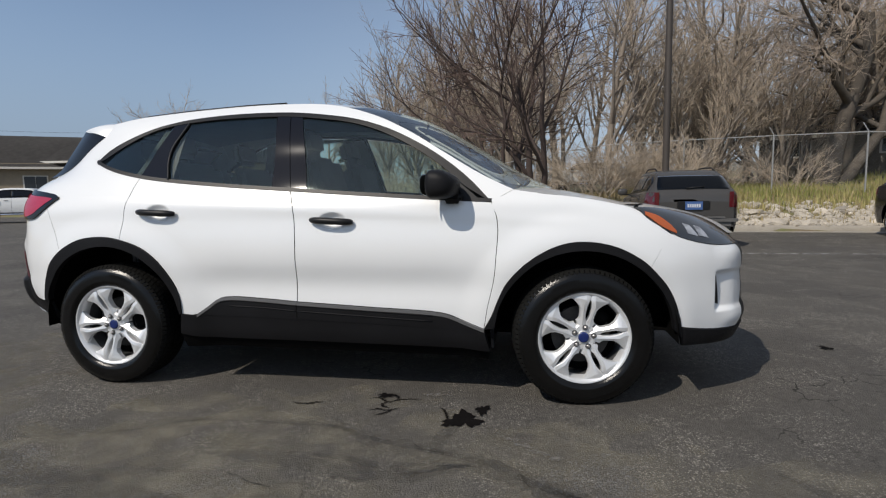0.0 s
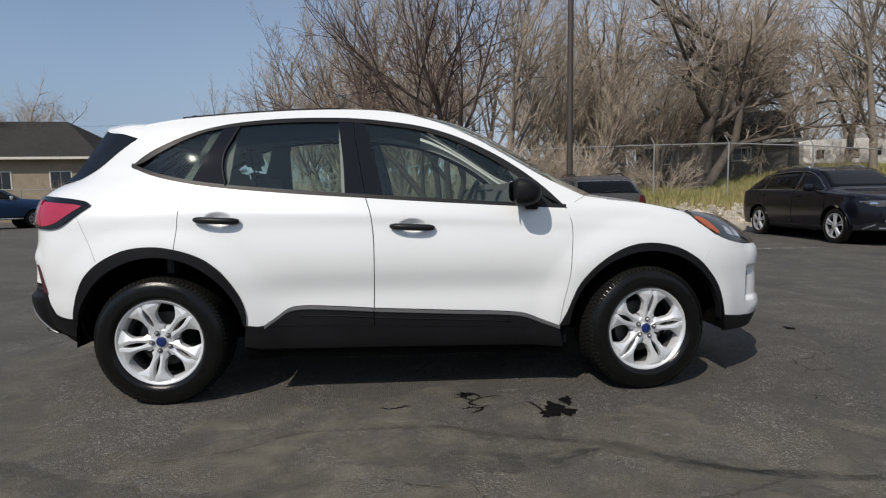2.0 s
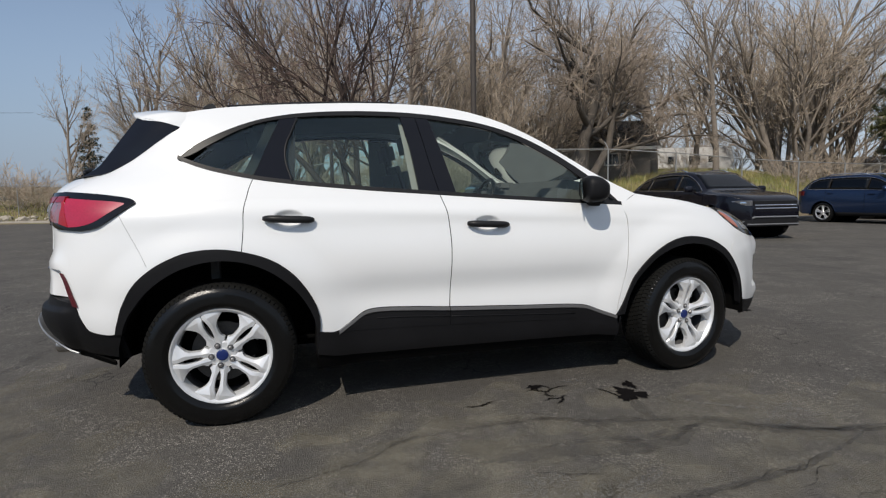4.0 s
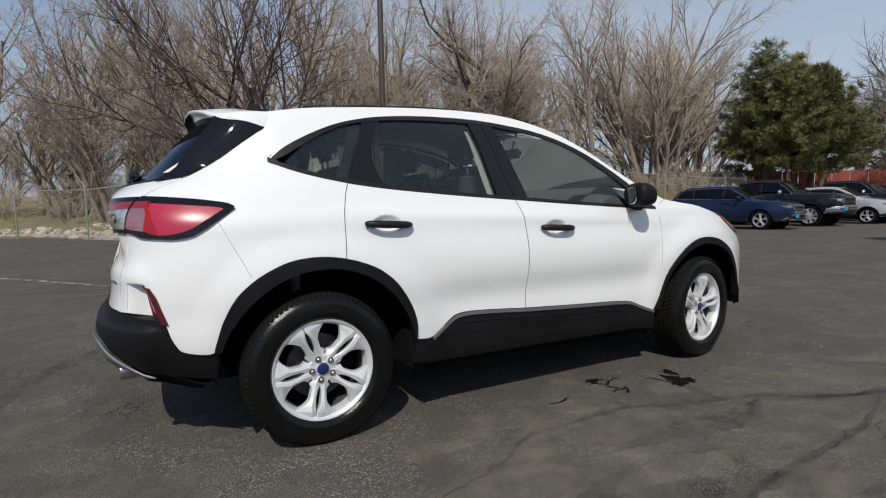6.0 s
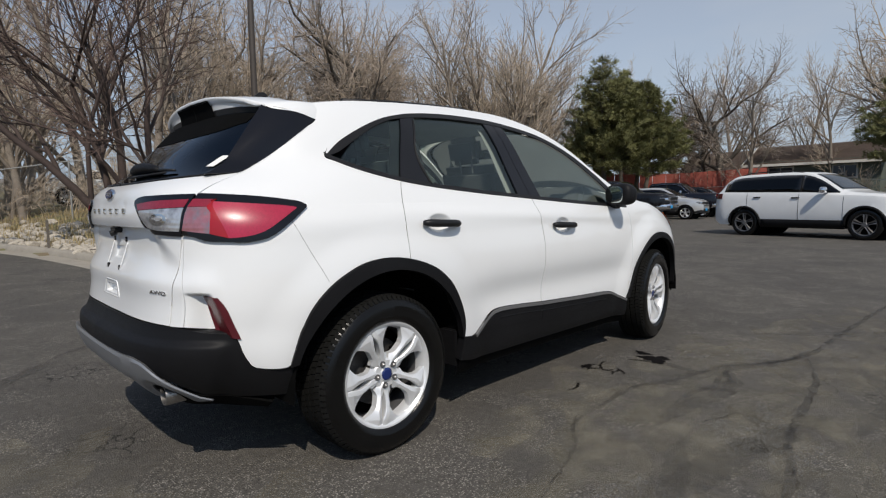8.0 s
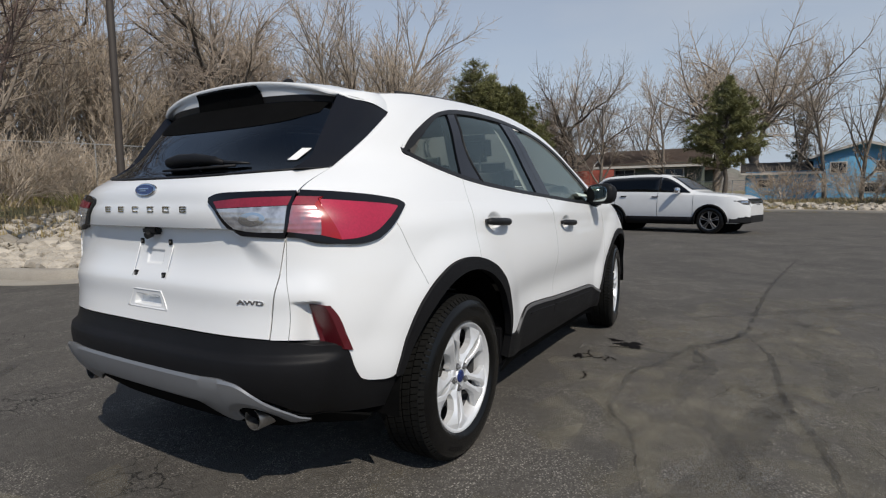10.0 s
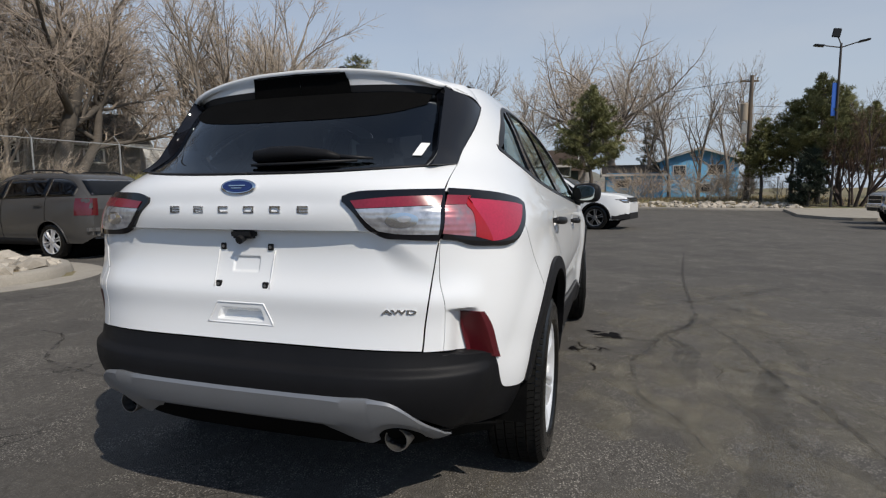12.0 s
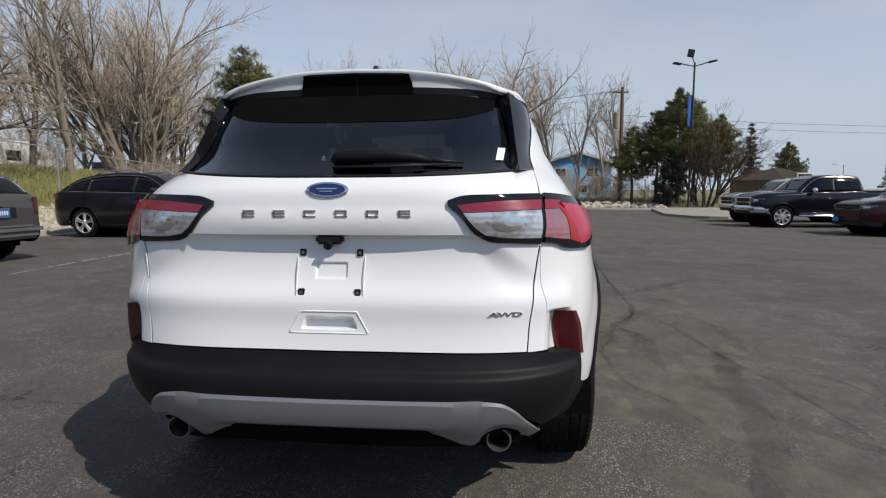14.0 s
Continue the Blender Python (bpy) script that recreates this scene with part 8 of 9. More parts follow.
    car_panel("quarter_window", car, M_GLASS, X(qg_b), X(qg_t), X([qg_b[0], qg_t[0]]), X([qg_b[-1], (-1.115, 1.365), qg_t[-1]]), 36, 18, out=-.006, gap=(0,) * 4, depth=0, label="dark quarter window")
    # black pillars between the panes
    bp_l = [(-.343, 1.128), (-.362, 1.34), (-.395, 1.552)]
    bp_m = [(-.231, 1.118), (-.263, 1.282), (-.312, 1.556)]
    bp_r = [(-.136, 1.112), (-.18, 1.32), (-.236, 1.54)]
    car_panel("door_pillar", car, M_GLOSSBLACK, X([bp_l[0], bp_m[0]]), X([bp_l[-1], bp_m[-1]]), X(bp_l), X(bp_m), 12, 30, out=.001, gap=(0, 0, 0, .002), label="gloss black door pillar")
    car_panel("door_pillar", car, M_GLOSSBLACK, X([bp_m[0], bp_r[0]]), X([bp_m[-1], bp_r[-1]]), X(bp_m), X(bp_r), 12, 30, out=.001, gap=(0, 0, .002, 0), label="gloss black door pillar")
    cp_l = [(-1.183, 1.212), (-1.115, 1.365), (-1.045, 1.52)]
    cp_r = [(-.993, 1.182), (-1.022, 1.300), (-1.018, 1.375), (-.985, 1.455), (-.955, 1.534)]
    car_panel("door_pillar", car, M_GLOSSBLACK, X([cp_l[0], cp_r[0]]), X([cp_l[-1], cp_r[-1]]), X(cp_l), X(cp_r), 14, 30, out=.001, gap=(0,) * 4, label="gloss black rear door corner")
    strip_along("panel_seam", car, M_SEAM, X([(-1.772, 1.046), (-1.742, .985), (-1.708, .916), (-1.675, .85), (-1.652, .80)]), .0022, .0004, .01)
    strip_along("window_channel", car, M_SATINBLACK, X(rr_l), .012, .001, .01)
    strip_along("window_channel", car, M_CLAD, X([(.73, 1.060), (.70, 1.115), (.69, 1.155)]), .016, .001, .01)

    # ---- handles
    for hx, hz in HANDLES:
        for sg in (1, -1):
            xs = np.linspace(-.118, .118, 23)
            path, rad = [], []
            for dx in xs:
                p = surface_point([(hx + dx, hz - .05 * dx)])[0]
                body = CAR.flat(*X([(hx + dx, hz - .05 * dx)])[0])
                k = dx / .118
                off = .012 + .026 * (1 - abs(k) ** 3.0)
                path.append(Vector((body[0], sg * (body[1] - off), body[2])))
                rad.append(.0185 * (1 - .45 * abs(k) ** 8))
            vs, fs = tube_mesh([path], [rad], 10)
            mesh_object("door_handle", vs, fs, M_SATINBLACK, car, "black bar door handle")
            ends, er = [], []
            for e in (-.098, .098):
                body = CAR.flat(*X([(hx + e, hz - .05 * e)])[0])
                ends.append([Vector((body[0], sg * (body[1] + .012), body[2])), Vector((body[0], sg * (body[1] - .022), body[2]))])
                er.append(.012)
            for one in ends:
                vs, fs = tube_mesh([one], [.012], 8)
                mesh_object("handle_mount", vs, fs, M_SATINBLACK, car)

    # ---- cladding: arches and sills
    for outer, (cx, cz, r, a0, a1) in ((ARCH_R, (-1.343, .362, .452, 163, 9)), (ARCH_F, (1.331, .348, .448, 174, 6))):
        inner = arc(cx, cz, r, a0, a1, 13)
        car_panel("arch_cladding", car, M_CLAD, X(inner), X(outer), X([inner[0], outer[0]]), X([inner[-1], outer[-1]]), 70, 9, out=.012, gap=(0,) * 4, depth=.035, label="black plastic wheel arch trim")
    sill_low = [(-.905, .320), (-.77, .300), (-.2, .290), (.5, .280), (.86, .272)]
    sill_top = [(-.888, .434), (-.792, .425), (-.5, .420), (0, .405), (.5, .385), (.72, .375), (.833, .372)]
    car_panel("sill_cladding", car, M_CLAD, X(sill_low), X(sill_top), X([sill_low[0], sill_top[0]]), X([sill_low[-1], sill_top[-1]]), 70, 12, out=.010, gap=(0,) * 4, depth=.04, label="black plastic sill")
    under_low = [(-.90, .235), (0, .225), (.85, .215)]
    car_panel("sill_cladding", car, M_DARK, X(under_low), X(sill_low), X([under_low[0], sill_low[0]]), X([under_low[-1], sill_low[-1]]), 30, 5, out=.0, gap=(0,) * 4, depth=0)
    for upper, lower_curve in ((SILL_R, [(-.792, .425), (-.5, .420), (-.197, .412)]), (SILL_F, [(-.197, .412), (.3, .395), (.72, .375), (.833, .374)])):
        top = upper[1:] if upper is SILL_R else upper
        rear = upper is SILL_R
        car_panel("door_cladding", car, M_CLAD, X(lower_curve), X(top), X([lower_curve[0], top[0]]), X([lower_curve[-1], top[-1]]), 50, 10, out=.012,
                  gap=(0, 0, 0, .0015) if rear else (0, 0, .0015, 0), depth=.03, label="ribbed black lower door trim")
        rib = [(x, z - .020) for x, z in top if (x > -.68 if rear else x < .60)]
        rib2 = [(x, z - .050) for x, z in top if (x > -.63 if rear else x < .60)]
        for rb in (rib, rib2):
            strip_along("trim_rib", car, M_CLAD, X(rb), .007, .0125, .01)
        # light caught by the upward chamfer is painted as a paler band
        lip_low = [(x, z - .017) for x, z in top]
        car_panel("trim_lip", car, M_LIP, X(lip_low), X(top), X([lip_low[0], top[0]]), X([lip_low[-1], top[-1]]), 50, 4, out=.0145,
                  gap=(0, 0, 0, .0015) if rear else (0, 0, .0015, 0), depth=.012, label="paler worn edge of the door trim")

    # ---- tail: gate, glass, lamps
    gate_top = Y([(0.0, 1.199), (.20, 1.200), (.36, 1.205), (.50, 1.214), (.60, 1.225), (.640, 1.232)])
    gate_low = Y([(0.0, .668), (.2, .669), (.4, .668), (.55, .666), (.610, .664)])
    gate_right = Y([(.610, .664), (.615, .743), (.625, .843), (.637, .928), (.648, .994), (.650, 1.07), (.648, 1.143), (.645, 1.19), (.640, 1.232)])
    tail_panel("tailgate", car, M_WHITE, gate_low, gate_top, gate_right, 230, 170, gap=(.002, .001, 0, .0025), depth=.006, label="white tailgate with a plate recess", sharp=40, level=(1.0165, 1.0255))
    # strip between the gate seam and the quarter panel, below the lamp
    g_l = Y([(.610, .664), (.615, .743), (.625, .843), (.637, .928), (.648, .985)])
    car_panel("rear_corner", car, M_WHITE, Y([(.610, .664), (.665, .664)]), Y([(.648, .985), (.650, .985)]), g_l, tail_edge[:6][[0, 1, 2, 3, 4, 5]], 10, 40, gap=(0, 0, .0025, 0), depth=.003)
    # rear glass: dark pane, black side panels
    gl_top = Y([(0.0, 1.515), (.2, 1.514), (.4, 1.508), (.515, 1.498)])
    gl_in = Y([(.560, 1.2205), (.562, 1.30), (.548, 1.40), (.515, 1.498)])
    tail_panel("rear_window", car, M_PRIVACY, Y([(0.0, 1.200), (.2, 1.201), (.36, 1.206), (.50, 1.215), (.560, 1.2205)]), gl_top, gl_in, 40, 26, out=-.002, gap=(0,) * 4, depth=0, label="dark privacy glass rear window")
    car_panel("pillar_panel", car, M_GLOSSBLACK, np.vstack([Y([(.560, 1.2205), (.60, 1.226), (.640, 1.232)])]), np.vstack([Y([(.515, 1.498)]), X([(-1.66, 1.488), (-1.523, 1.469)])]), gl_in, seam_up, 14, 30, out=-.001, gap=(0, 0, 0, .0015), label="gloss black rear pillar panel")
    n = 17
    rim, pane = smooth_curve(seam_up, n), smooth_curve(gl_in, n)
    rim, pane = S.at(rim[:, 0], rim[:, 1], .0005), S.at(pane[:, 0], pane[:, 1], .001)
    foot, head = rim[0] * .35 + pane[0] * .65, np.array((-1.728, -.556, 1.522))
    guide = []
    for k in range(n):
        u = k / (n - 1)
        free = foot * (1 - u) + head * u
        rear_most = min(free[0], pane[k][0] - .002)
        free = np.array((rear_most, free[1], free[2]))
        out_ = [rim[k] * (1 - v) + free * v + np.array((0, -.020, .004)) * math.sin(math.pi * v) * u for v in (0, .2, .4, .6, .8, .93)]
        guide.append(out_ + [free, free * .8 + pane[k] * .2, free * .35 + pane[k] * .65, pane[k]])
    vs, fs = skin(np.array(guide), (0,) * 4, .003)
    mesh_object("air_guide", vs, fs, M_GLOSSBLACK, car, "gloss black air guide beside the rear glass", sharp=50)
    mesh_object("air_guide", *mirrored([np.array(v) for v in vs], fs), M_GLOSSBLACK, car, "gloss black air guide beside the rear glass", sharp=50)
    strip_along("window_surround", car, M_SATINBLACK, Y([(0.0, 1.203), (.2, 1.204), (.36, 1.209), (.50, 1.218), (.60, 1.228)]), .010, 0, .01)
    # frosted black border of the pane
    tail_panel("glass_border", car, M_DARK, Y([(0.0, 1.398), (.25, 1.402), (.40, 1.418), (.50, 1.452)]), np.vstack([Y([(0.0, 1.508), (.25, 1.506), (.40, 1.502), (.505, 1.494)])]), Y([(.50, 1.452), (.505, 1.494)]), 30, 6, out=.0, gap=(0,) * 4, depth=0, label="black border of the rear glass")

    # lamps: outer lens on the body, inner lens on the gate
    LT = np.vstack([Y([(.366, 1.128), (.403, 1.139), (.518, 1.143), (.6475, 1.144)])])
    LB = np.vstack([Y([(.366, 1.112), (.403, 1.080), (.445, 1.030), (.486, 1.005), (.554, .999), (.6475, .994)])])
    car_panel("tail_lamp_inner", car, M_GLOSSBLACK, LB, LT, Y([(.366, 1.112), (.366, 1.128)]), Y([(.6475, .994), (.6475, 1.144)]), 50, 26, out=.010, gap=(0, 0, 0, .002), depth=.02, label="black-rimmed inner tail lamp")
    OT = np.vstack([Y([(.652, 1.145)]), X([(-1.95, 1.139), (-1.85, 1.130), (-1.78, 1.121), (-1.720, 1.110), (-1.698, 1.098)])])
    OB = np.vstack([Y([(.652, .998), (.69, .994)]), X([(-2.045, .978), (-1.987, .972), (-1.928, .969), (-1.866, .981), (-1.83, 1.0), (-1.757, 1.049), (-1.698, 1.09)])])
    car_panel("tail_lamp", car, M_GLOSSBLACK, OB, OT, Y([(.652, .998), (.652, 1.145)]), X([(-1.698, 1.09), (-1.698, 1.098)]), 60, 26, out=.012, gap=(0, 0, .002, 0), depth=.02, label="red and clear wraparound tail lamp")

    def lens(name, mat, bottom, top, left, right, label, out=.014, nu=30, nv=10):
        car_panel(name, car, mat, bottom, top, left, right, nu, nv, out=out, gap=(0,) * 4, depth=.004, label=label)
    # inner: red band above, clear reversing lens below
    r_b = [(.411, 1.091), (.50, 1.093), (.6445, 1.096)]
    lens("red_lens", M_BAND, Y(r_b), Y([(.393, 1.114), (.50, 1.122), (.6445, 1.124)]), Y([r_b[0], (.393, 1.114)]), Y([r_b[-1], (.6445, 1.124)]), "crimson lens band", .013)
    c_t = [(x, z - .0015) for x, z in r_b]
    c_b = [(.476, 1.026), (.53, 1.017), (.6445, 1.013)]
    lens("clear_lens", M_CLEARLENS, Y(c_b), Y(c_t), Y([c_b[0], (.444, 1.052), c_t[0]]), Y([c_b[-1], c_t[-1]]), "ribbed clear reversing lens", .0125)
    for by, bz, r, mat, lab, o in ((.545, 1.056, 1.0, M_CHROME, "bright bulb reflector", .0142), (.552, 1.060, .42, M_CLEARLENS, "clear bulb behind the lens", .0156)):
        round_ = [(by + .046 * r * math.cos(a), bz + .021 * r * math.sin(a)) for a in np.linspace(math.pi, 2 * math.pi, 13)]
        over = [(by + .046 * r * math.cos(a), bz + .021 * r * math.sin(a)) for a in np.linspace(math.pi, 0, 13)]
        eps = [(y, z + .0004) for y, z in (over[0], over[-1])]
        lens("lamp_bowl", mat, Y(round_), Y([eps[0]] + over[1:-1] + [eps[1]]), Y([round_[0], eps[0]]), Y([round_[-1], eps[1]]), lab, o, 22, 8)
    # outer: clear block, red hook round it, deep red body on the side
    h_in = [(.738, 1.003), (.735, 1.04), (.724, 1.075), (.706, 1.095)]
    lens("clear_lens", M_PINKLENS, Y([(.6555, 1.016), h_in[0]]), Y([(.6555, 1.0955), h_in[-1]]), Y([(.6555, 1.016), (.6555, 1.0955)]), Y(h_in), "ribbed clear indicator lens", .0125, 12, 14)
    lens("red_lens", M_BAND, Y([(.6555, 1.097), h_in[-1]]), Y([(.6555, 1.124), (.712, 1.121)]), Y([(.6555, 1.097), (.6555, 1.124)]), Y([h_in[-1], (.712, 1.121)]), "crimson lens band", .0135, 10, 6)
    hook_l, hook_r = np.vstack([Y(h_in), Y([(.712, 1.121)])]), X([(-1.984, .986), (-1.996, 1.03), (-2.010, 1.114)])
    lens("light_guide", M_HOOK, np.vstack([hook_l[:1], hook_r[:1]]), np.vstack([hook_l[-1:], hook_r[-1:]]), hook_l, hook_r, "bright red light guide", .0145, 10, 16)
    b_b = [(-1.984, .986), (-1.931, .990), (-1.876, 1.005), (-1.811, 1.042), (-1.742, 1.084)]
    b_t = [(-2.010, 1.114), (-1.893, 1.104), (-1.777, 1.094), (-1.742, 1.088)]
    lens("lamp_body", M_REDLENS, X(b_b), X(b_t), hook_r, X([b_b[-1], b_t[-1]]), "deep crimson lamp body", .0135, 34, 18)

    # ---- rear bumper
    bt = np.vstack([Y([(0.0, .665), (.2, .666), (.4, .665), (.55, .663), (.665, .657), (.725, .645)]), X([(-2.004, .632), (-1.980, .601), (-1.949, .524), (-1.930, .499), (-1.90, .489), (-1.79, .487)])])
    bb = np.vstack([Y([(0.0, .500), (.2, .500), (.36, .500), (.52, .492), (.60, .46), (.655, .405)]), X([(-2.03, .385), (-1.95, .375), (-1.765, .362)])])
    CAR.dent = bumper_dent
    tail_panel("rear_bumper", car, M_CLAD, bb, bt, np.vstack([X([(-1.765, .362), (-1.777, .425), (-1.79, .487)])]), 140, 50, out=lambda q: np.interp(q, (-1.57, -1.25, -.95, -.6), (.012, .004, -.004, .006)), gap=(0,) * 4, depth=.012, label="black rear bumper")
    # shelf that closes the gap between bumper and pocket
    lip = np.vstack([Y([(y, .658 - .12 * max(0, y - .61)) for y in np.linspace(.66, .725, 8)]), X([(-2.02, .638), (-2.0, .628), (-1.985, .612)])])
    edge = S.at(lip[:, 0], lip[:, 1], -.002)
    CAR.dent = car_dent
    shelf = np.array([edge + np.array((.085 * k, 0, .004 * k)) * 1.0 + edge * np.array((0, -.06 * k, 0)) for k in (0, .35, .7, 1.0)])
    vs, fs = skin(shelf, (0,) * 4, .006)
    mesh_object("bumper_shelf", vs, fs, M_CLAD, car, "black top of the bumper corner")
    mesh_object("bumper_shelf", *mirrored([np.array(v) for v in vs], fs), M_CLAD, car, "black top of the bumper corner")
    # silver insert: a band with arches over the two exhaust tips, its lower half turned in
    cols = [(y, float(np.interp(y, (0, .30, .345, .38, .41, .455), (.430, .430, .424, .408, .392, .386)))) for y in np.linspace(0, .455, 50)]
    cols += [(.526 - .064 * math.cos(math.pi * k / 24), .388 + .060 * math.sin(math.pi * k / 24)) for k in range(25)]
    cols += [(y, .385 - .20 * (y - .6)) for y in np.linspace(.594, .655, 6)]
    crest = table([(0, .543), (.2, .544), (.38, .544), (.49, .541), (.53, .532), (.565, .508), (.60, .466), (.63, .424), (.655, .378)])
    half_grid = []
    for y, z0 in cols:
        z1 = max(float(crest(y)), z0 + .002)
        zz = z0 + (z1 - z0) * np.array((0, .12, .25, .33, .36, .40, .55, .75, .92, 1.0))
        q = np.array([Y([(y, z)])[0][0] for z in zz])
        tuck = .020 - (.016 + .35 * np.clip(.464 - zz, 0, .1)) * (1 - ease(zz, .450, .464)) * (1 - ease(np.array(y), .24, .44)) - .012 * (1 - ease(np.hypot(y - .526, zz - .388), .064, .088))
        tuck[-1] -= .006
        tuck = tuck - .010 * ease(np.array(y), .56, .64)
        half_grid.append(S.at(q, zz, tuck))
    g = np.array(half_grid).transpose(1, 0, 2)
    g[:, 0, 1] = 0
    vs, fs = skin(g, (0,) * 4, .03, middle="left")
    weld(mesh_object("skid_plate", vs, fs, M_SILVER, car, "silver painted lower bumper insert", sharp=30))
    # dark valance under the insert
    va_b = np.vstack([Y([(0.0, .345), (.3, .345), (.6, .335)]), X([(-1.85, .312)])])
    va_t = np.vstack([Y([(0.0, .452), (.3, .450), (.6, .42)]), X([(-1.84, .34)])])
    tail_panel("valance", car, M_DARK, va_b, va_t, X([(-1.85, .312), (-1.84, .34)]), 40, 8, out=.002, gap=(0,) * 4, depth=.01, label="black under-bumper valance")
    for sg in (-1, 1):
        bm = bmesh.new()
        seg = 32
        outer_r, inner_r = .0395, .0335
        ring = []
        for x, r in ((-1.98, outer_r), (-2.157, outer_r), (-2.165, outer_r - .002), (-2.165, inner_r + .001), (-2.158, inner_r), (-1.98, inner_r)):
            ring.append([bm.verts.new((x, sg * .525 + r * math.cos(2 * math.pi * k / seg), .384 + r * math.sin(2 * math.pi * k / seg))) for k in range(seg)])
        for a, b in zip(ring, ring[1:]):
            for k in range(seg):
                bm.faces.new((a[k], a[(k + 1) % seg], b[(k + 1) % seg], b[k]))
        pipe = part("exhaust_pipe", bm, M_STEEL, car, "round polished exhaust tip")
        # black disc stands in for the shade inside the pipe
        bm = bmesh.new()
        add_cyl(bm, (-2.125, sg * .525, .384), (-2.11, sg * .525, .384), .033, seg=24)
        part("exhaust_bore", bm, M_DARK, pipe)
    # reflectors in the bumper corners
    r_in, r_out = Y([(.748, .641), (.731, .71), (.716, .776)]), Y([(.804, .614), (.796, .665), (.783, .735), (.766, .772)])
    car_panel("reflector", car, M_DARKRED, np.vstack([r_in[:1], r_out[:1]]), np.vstack([r_in[-1:], r_out[-1:]]), r_in, r_out, 12, 20, out=.007, gap=(0,) * 4, depth=.004, label="dark red bumper reflector")

    # ---- badges, letters, plate studs, camera
    def on_tail(y, z, out):
        g = CAR.Y([(abs(y), z)])[0]
        p = CAR.at(g[0], g[1], out)
        return Vector((p[0], p[1] if y < 0 else -p[1], p[2]))
    bm = bmesh.new()
    for r, h in ((1.0, 0), (1.0, .006), (.90, .009)):
        for k in range(40):
            a = 2 * math.pi * k / 40
            bm.verts.new((-h, .066 * r * math.cos(a), .0245 * r * math.sin(a)))
    bm.verts.ensure_lookup_table()
    for i in range(2):
        for k in range(40):
            bm.faces.new([bm.verts[j] for j in (i * 40 + k, i * 40 + (k + 1) % 40, (i + 1) * 40 + (k + 1) % 40, (i + 1) * 40 + k)])
    bm.faces.new([bm.verts[80 + k] for k in range(40)])
    c = on_tail(0.001, 1.160, 0)
    badge = part("badge", bm, M_CHROME, car, "oval blue badge with a chrome rim")
    tilt = pose(0, 0, 0, 0, 12, 0)
    badge.matrix_world = Matrix.Translation((c.x - .001, 0, c.z)) @ tilt
    bm = bmesh.new()
    for k in range(40):
        a = 2 * math.pi * k / 40
        bm.verts.new((-.0105, .056 * math.cos(a), .0185 * math.sin(a)))
    bm.verts.ensure_lookup_table()
    bm.faces.new([bm.verts[k] for k in range(40)])
    part("badge_face", bm, M_BLUEBADGE, badge, "dark blue enamel oval")
    bm = bmesh.new()
    add_box(bm, (.002, .062, .004), (-.012, 0, .002))
    add_box(bm, (.002, .040, .003), (-.012, .002, -.006))
    part("badge_mark", bm, M_CHROME, badge)
    # model name as six plain chrome shapes
    for k in range(6):
        y = .247 - .0968 * k
        p = on_tail(y, 1.089, .002)
        bm = bmesh.new()
        for dz in (-.0085, 0, .0085) if k in (0, 1, 5) else (-.0085, .0085):
            add_box(bm, (.006, .038, .0045), (0, 0, dz), None, .001)
        add_box(bm, (.006, .007, .020), (0, .0155 if k != 3 else -.0155, 0), None, .001)
        if k in (3, 4):
            add_box(bm, (.006, .007, .012), (0, -.0155 if k == 4 else .0155, .004), None, .001)
        ob = part("badge_bar", bm, M_CHROME, car, "chrome raised block")
        ob.matrix_world = Matrix.Translation(p)
    for y, z in ((.091, .966), (-.091, .966), (.089, .845), (-.089, .845)):
        p = on_tail(y, z, .0)
        bm = bmesh.new()
        add_box(bm, (.010, .020, .022), (0, 0, 0), None, .002)
        ob = part("plate_nut", bm, M_SATINBLACK, car, "black square plate clip")
        ob.matrix_world = Matrix.Translation(p)
        bm = bmesh.new()
        add_cyl(bm, (.0, 0, 0), (-.0065, 0, 0), .005, seg=10)
        part("hole", bm, M_STEEL, ob)
    for y in (.091, -.091):
        p0, p1 = on_tail(y * 1.18, .955, .001), on_tail(y * 1.16, .835, .001)
        vs, fs = tube_mesh([[p0 + (p1 - p0) * k / 6 for k in range(7)]], [.002], 6)
        mesh_object("plate_rib", vs, fs, M_WHITE, car)
    rim = [(.125, .722), (.088, .787), (-.088, .787), (-.125, .722), (.125, .722)]
    path = []
    for (y0, z0), (y1, z1) in zip(rim, rim[1:]):
        path += [on_tail(y0 + (y1 - y0) * k / 10 + 1e-4, z0 + (z1 - z0) * k / 10, .0) for k in range(10)]
    vs, fs = tube_mesh([path + path[:1]], [.0028], 6)
    mesh_object("grip_frame", vs, fs, M_WHITE, car, "moulded frame of the tailgate grip")
    p = on_tail(0.001, 1.008, .004)
    bm = bmesh.new()
    add_box(bm, (.05, .085, .030), (0, 0, 0), None, .008)
    add_cyl(bm, (-.012, 0, -.012), (-.034, 0, -.020), .013, seg=16)
    camera_pod = part("reversing_camera", bm, M_SATINBLACK, car, "small black reversing camera")
    camera_pod.matrix_world = Matrix.Translation(p)
    # lettering AWD in chrome
    txt = bpy.data.curves.new("drive_badge", "FONT")
    txt.body, txt.size, txt.extrude, txt.offset = "AWD", .034, .002, .0012
    txt.align_x, txt.align_y = "CENTER", "CENTER"
    tob = new("drive_badge", txt)
    dep = bpy.context.evaluated_depsgraph_get()
    me = bpy.data.meshes.new_from_object(tob.evaluated_get(dep))
    bpy.data.objects.remove(tob)
    me.materials.clear()
    me.materials.append(M_CHROME)
    ob = new("drive_badge", me)
    ob.parent = car
    ob["label"] = "chrome letters AWD"
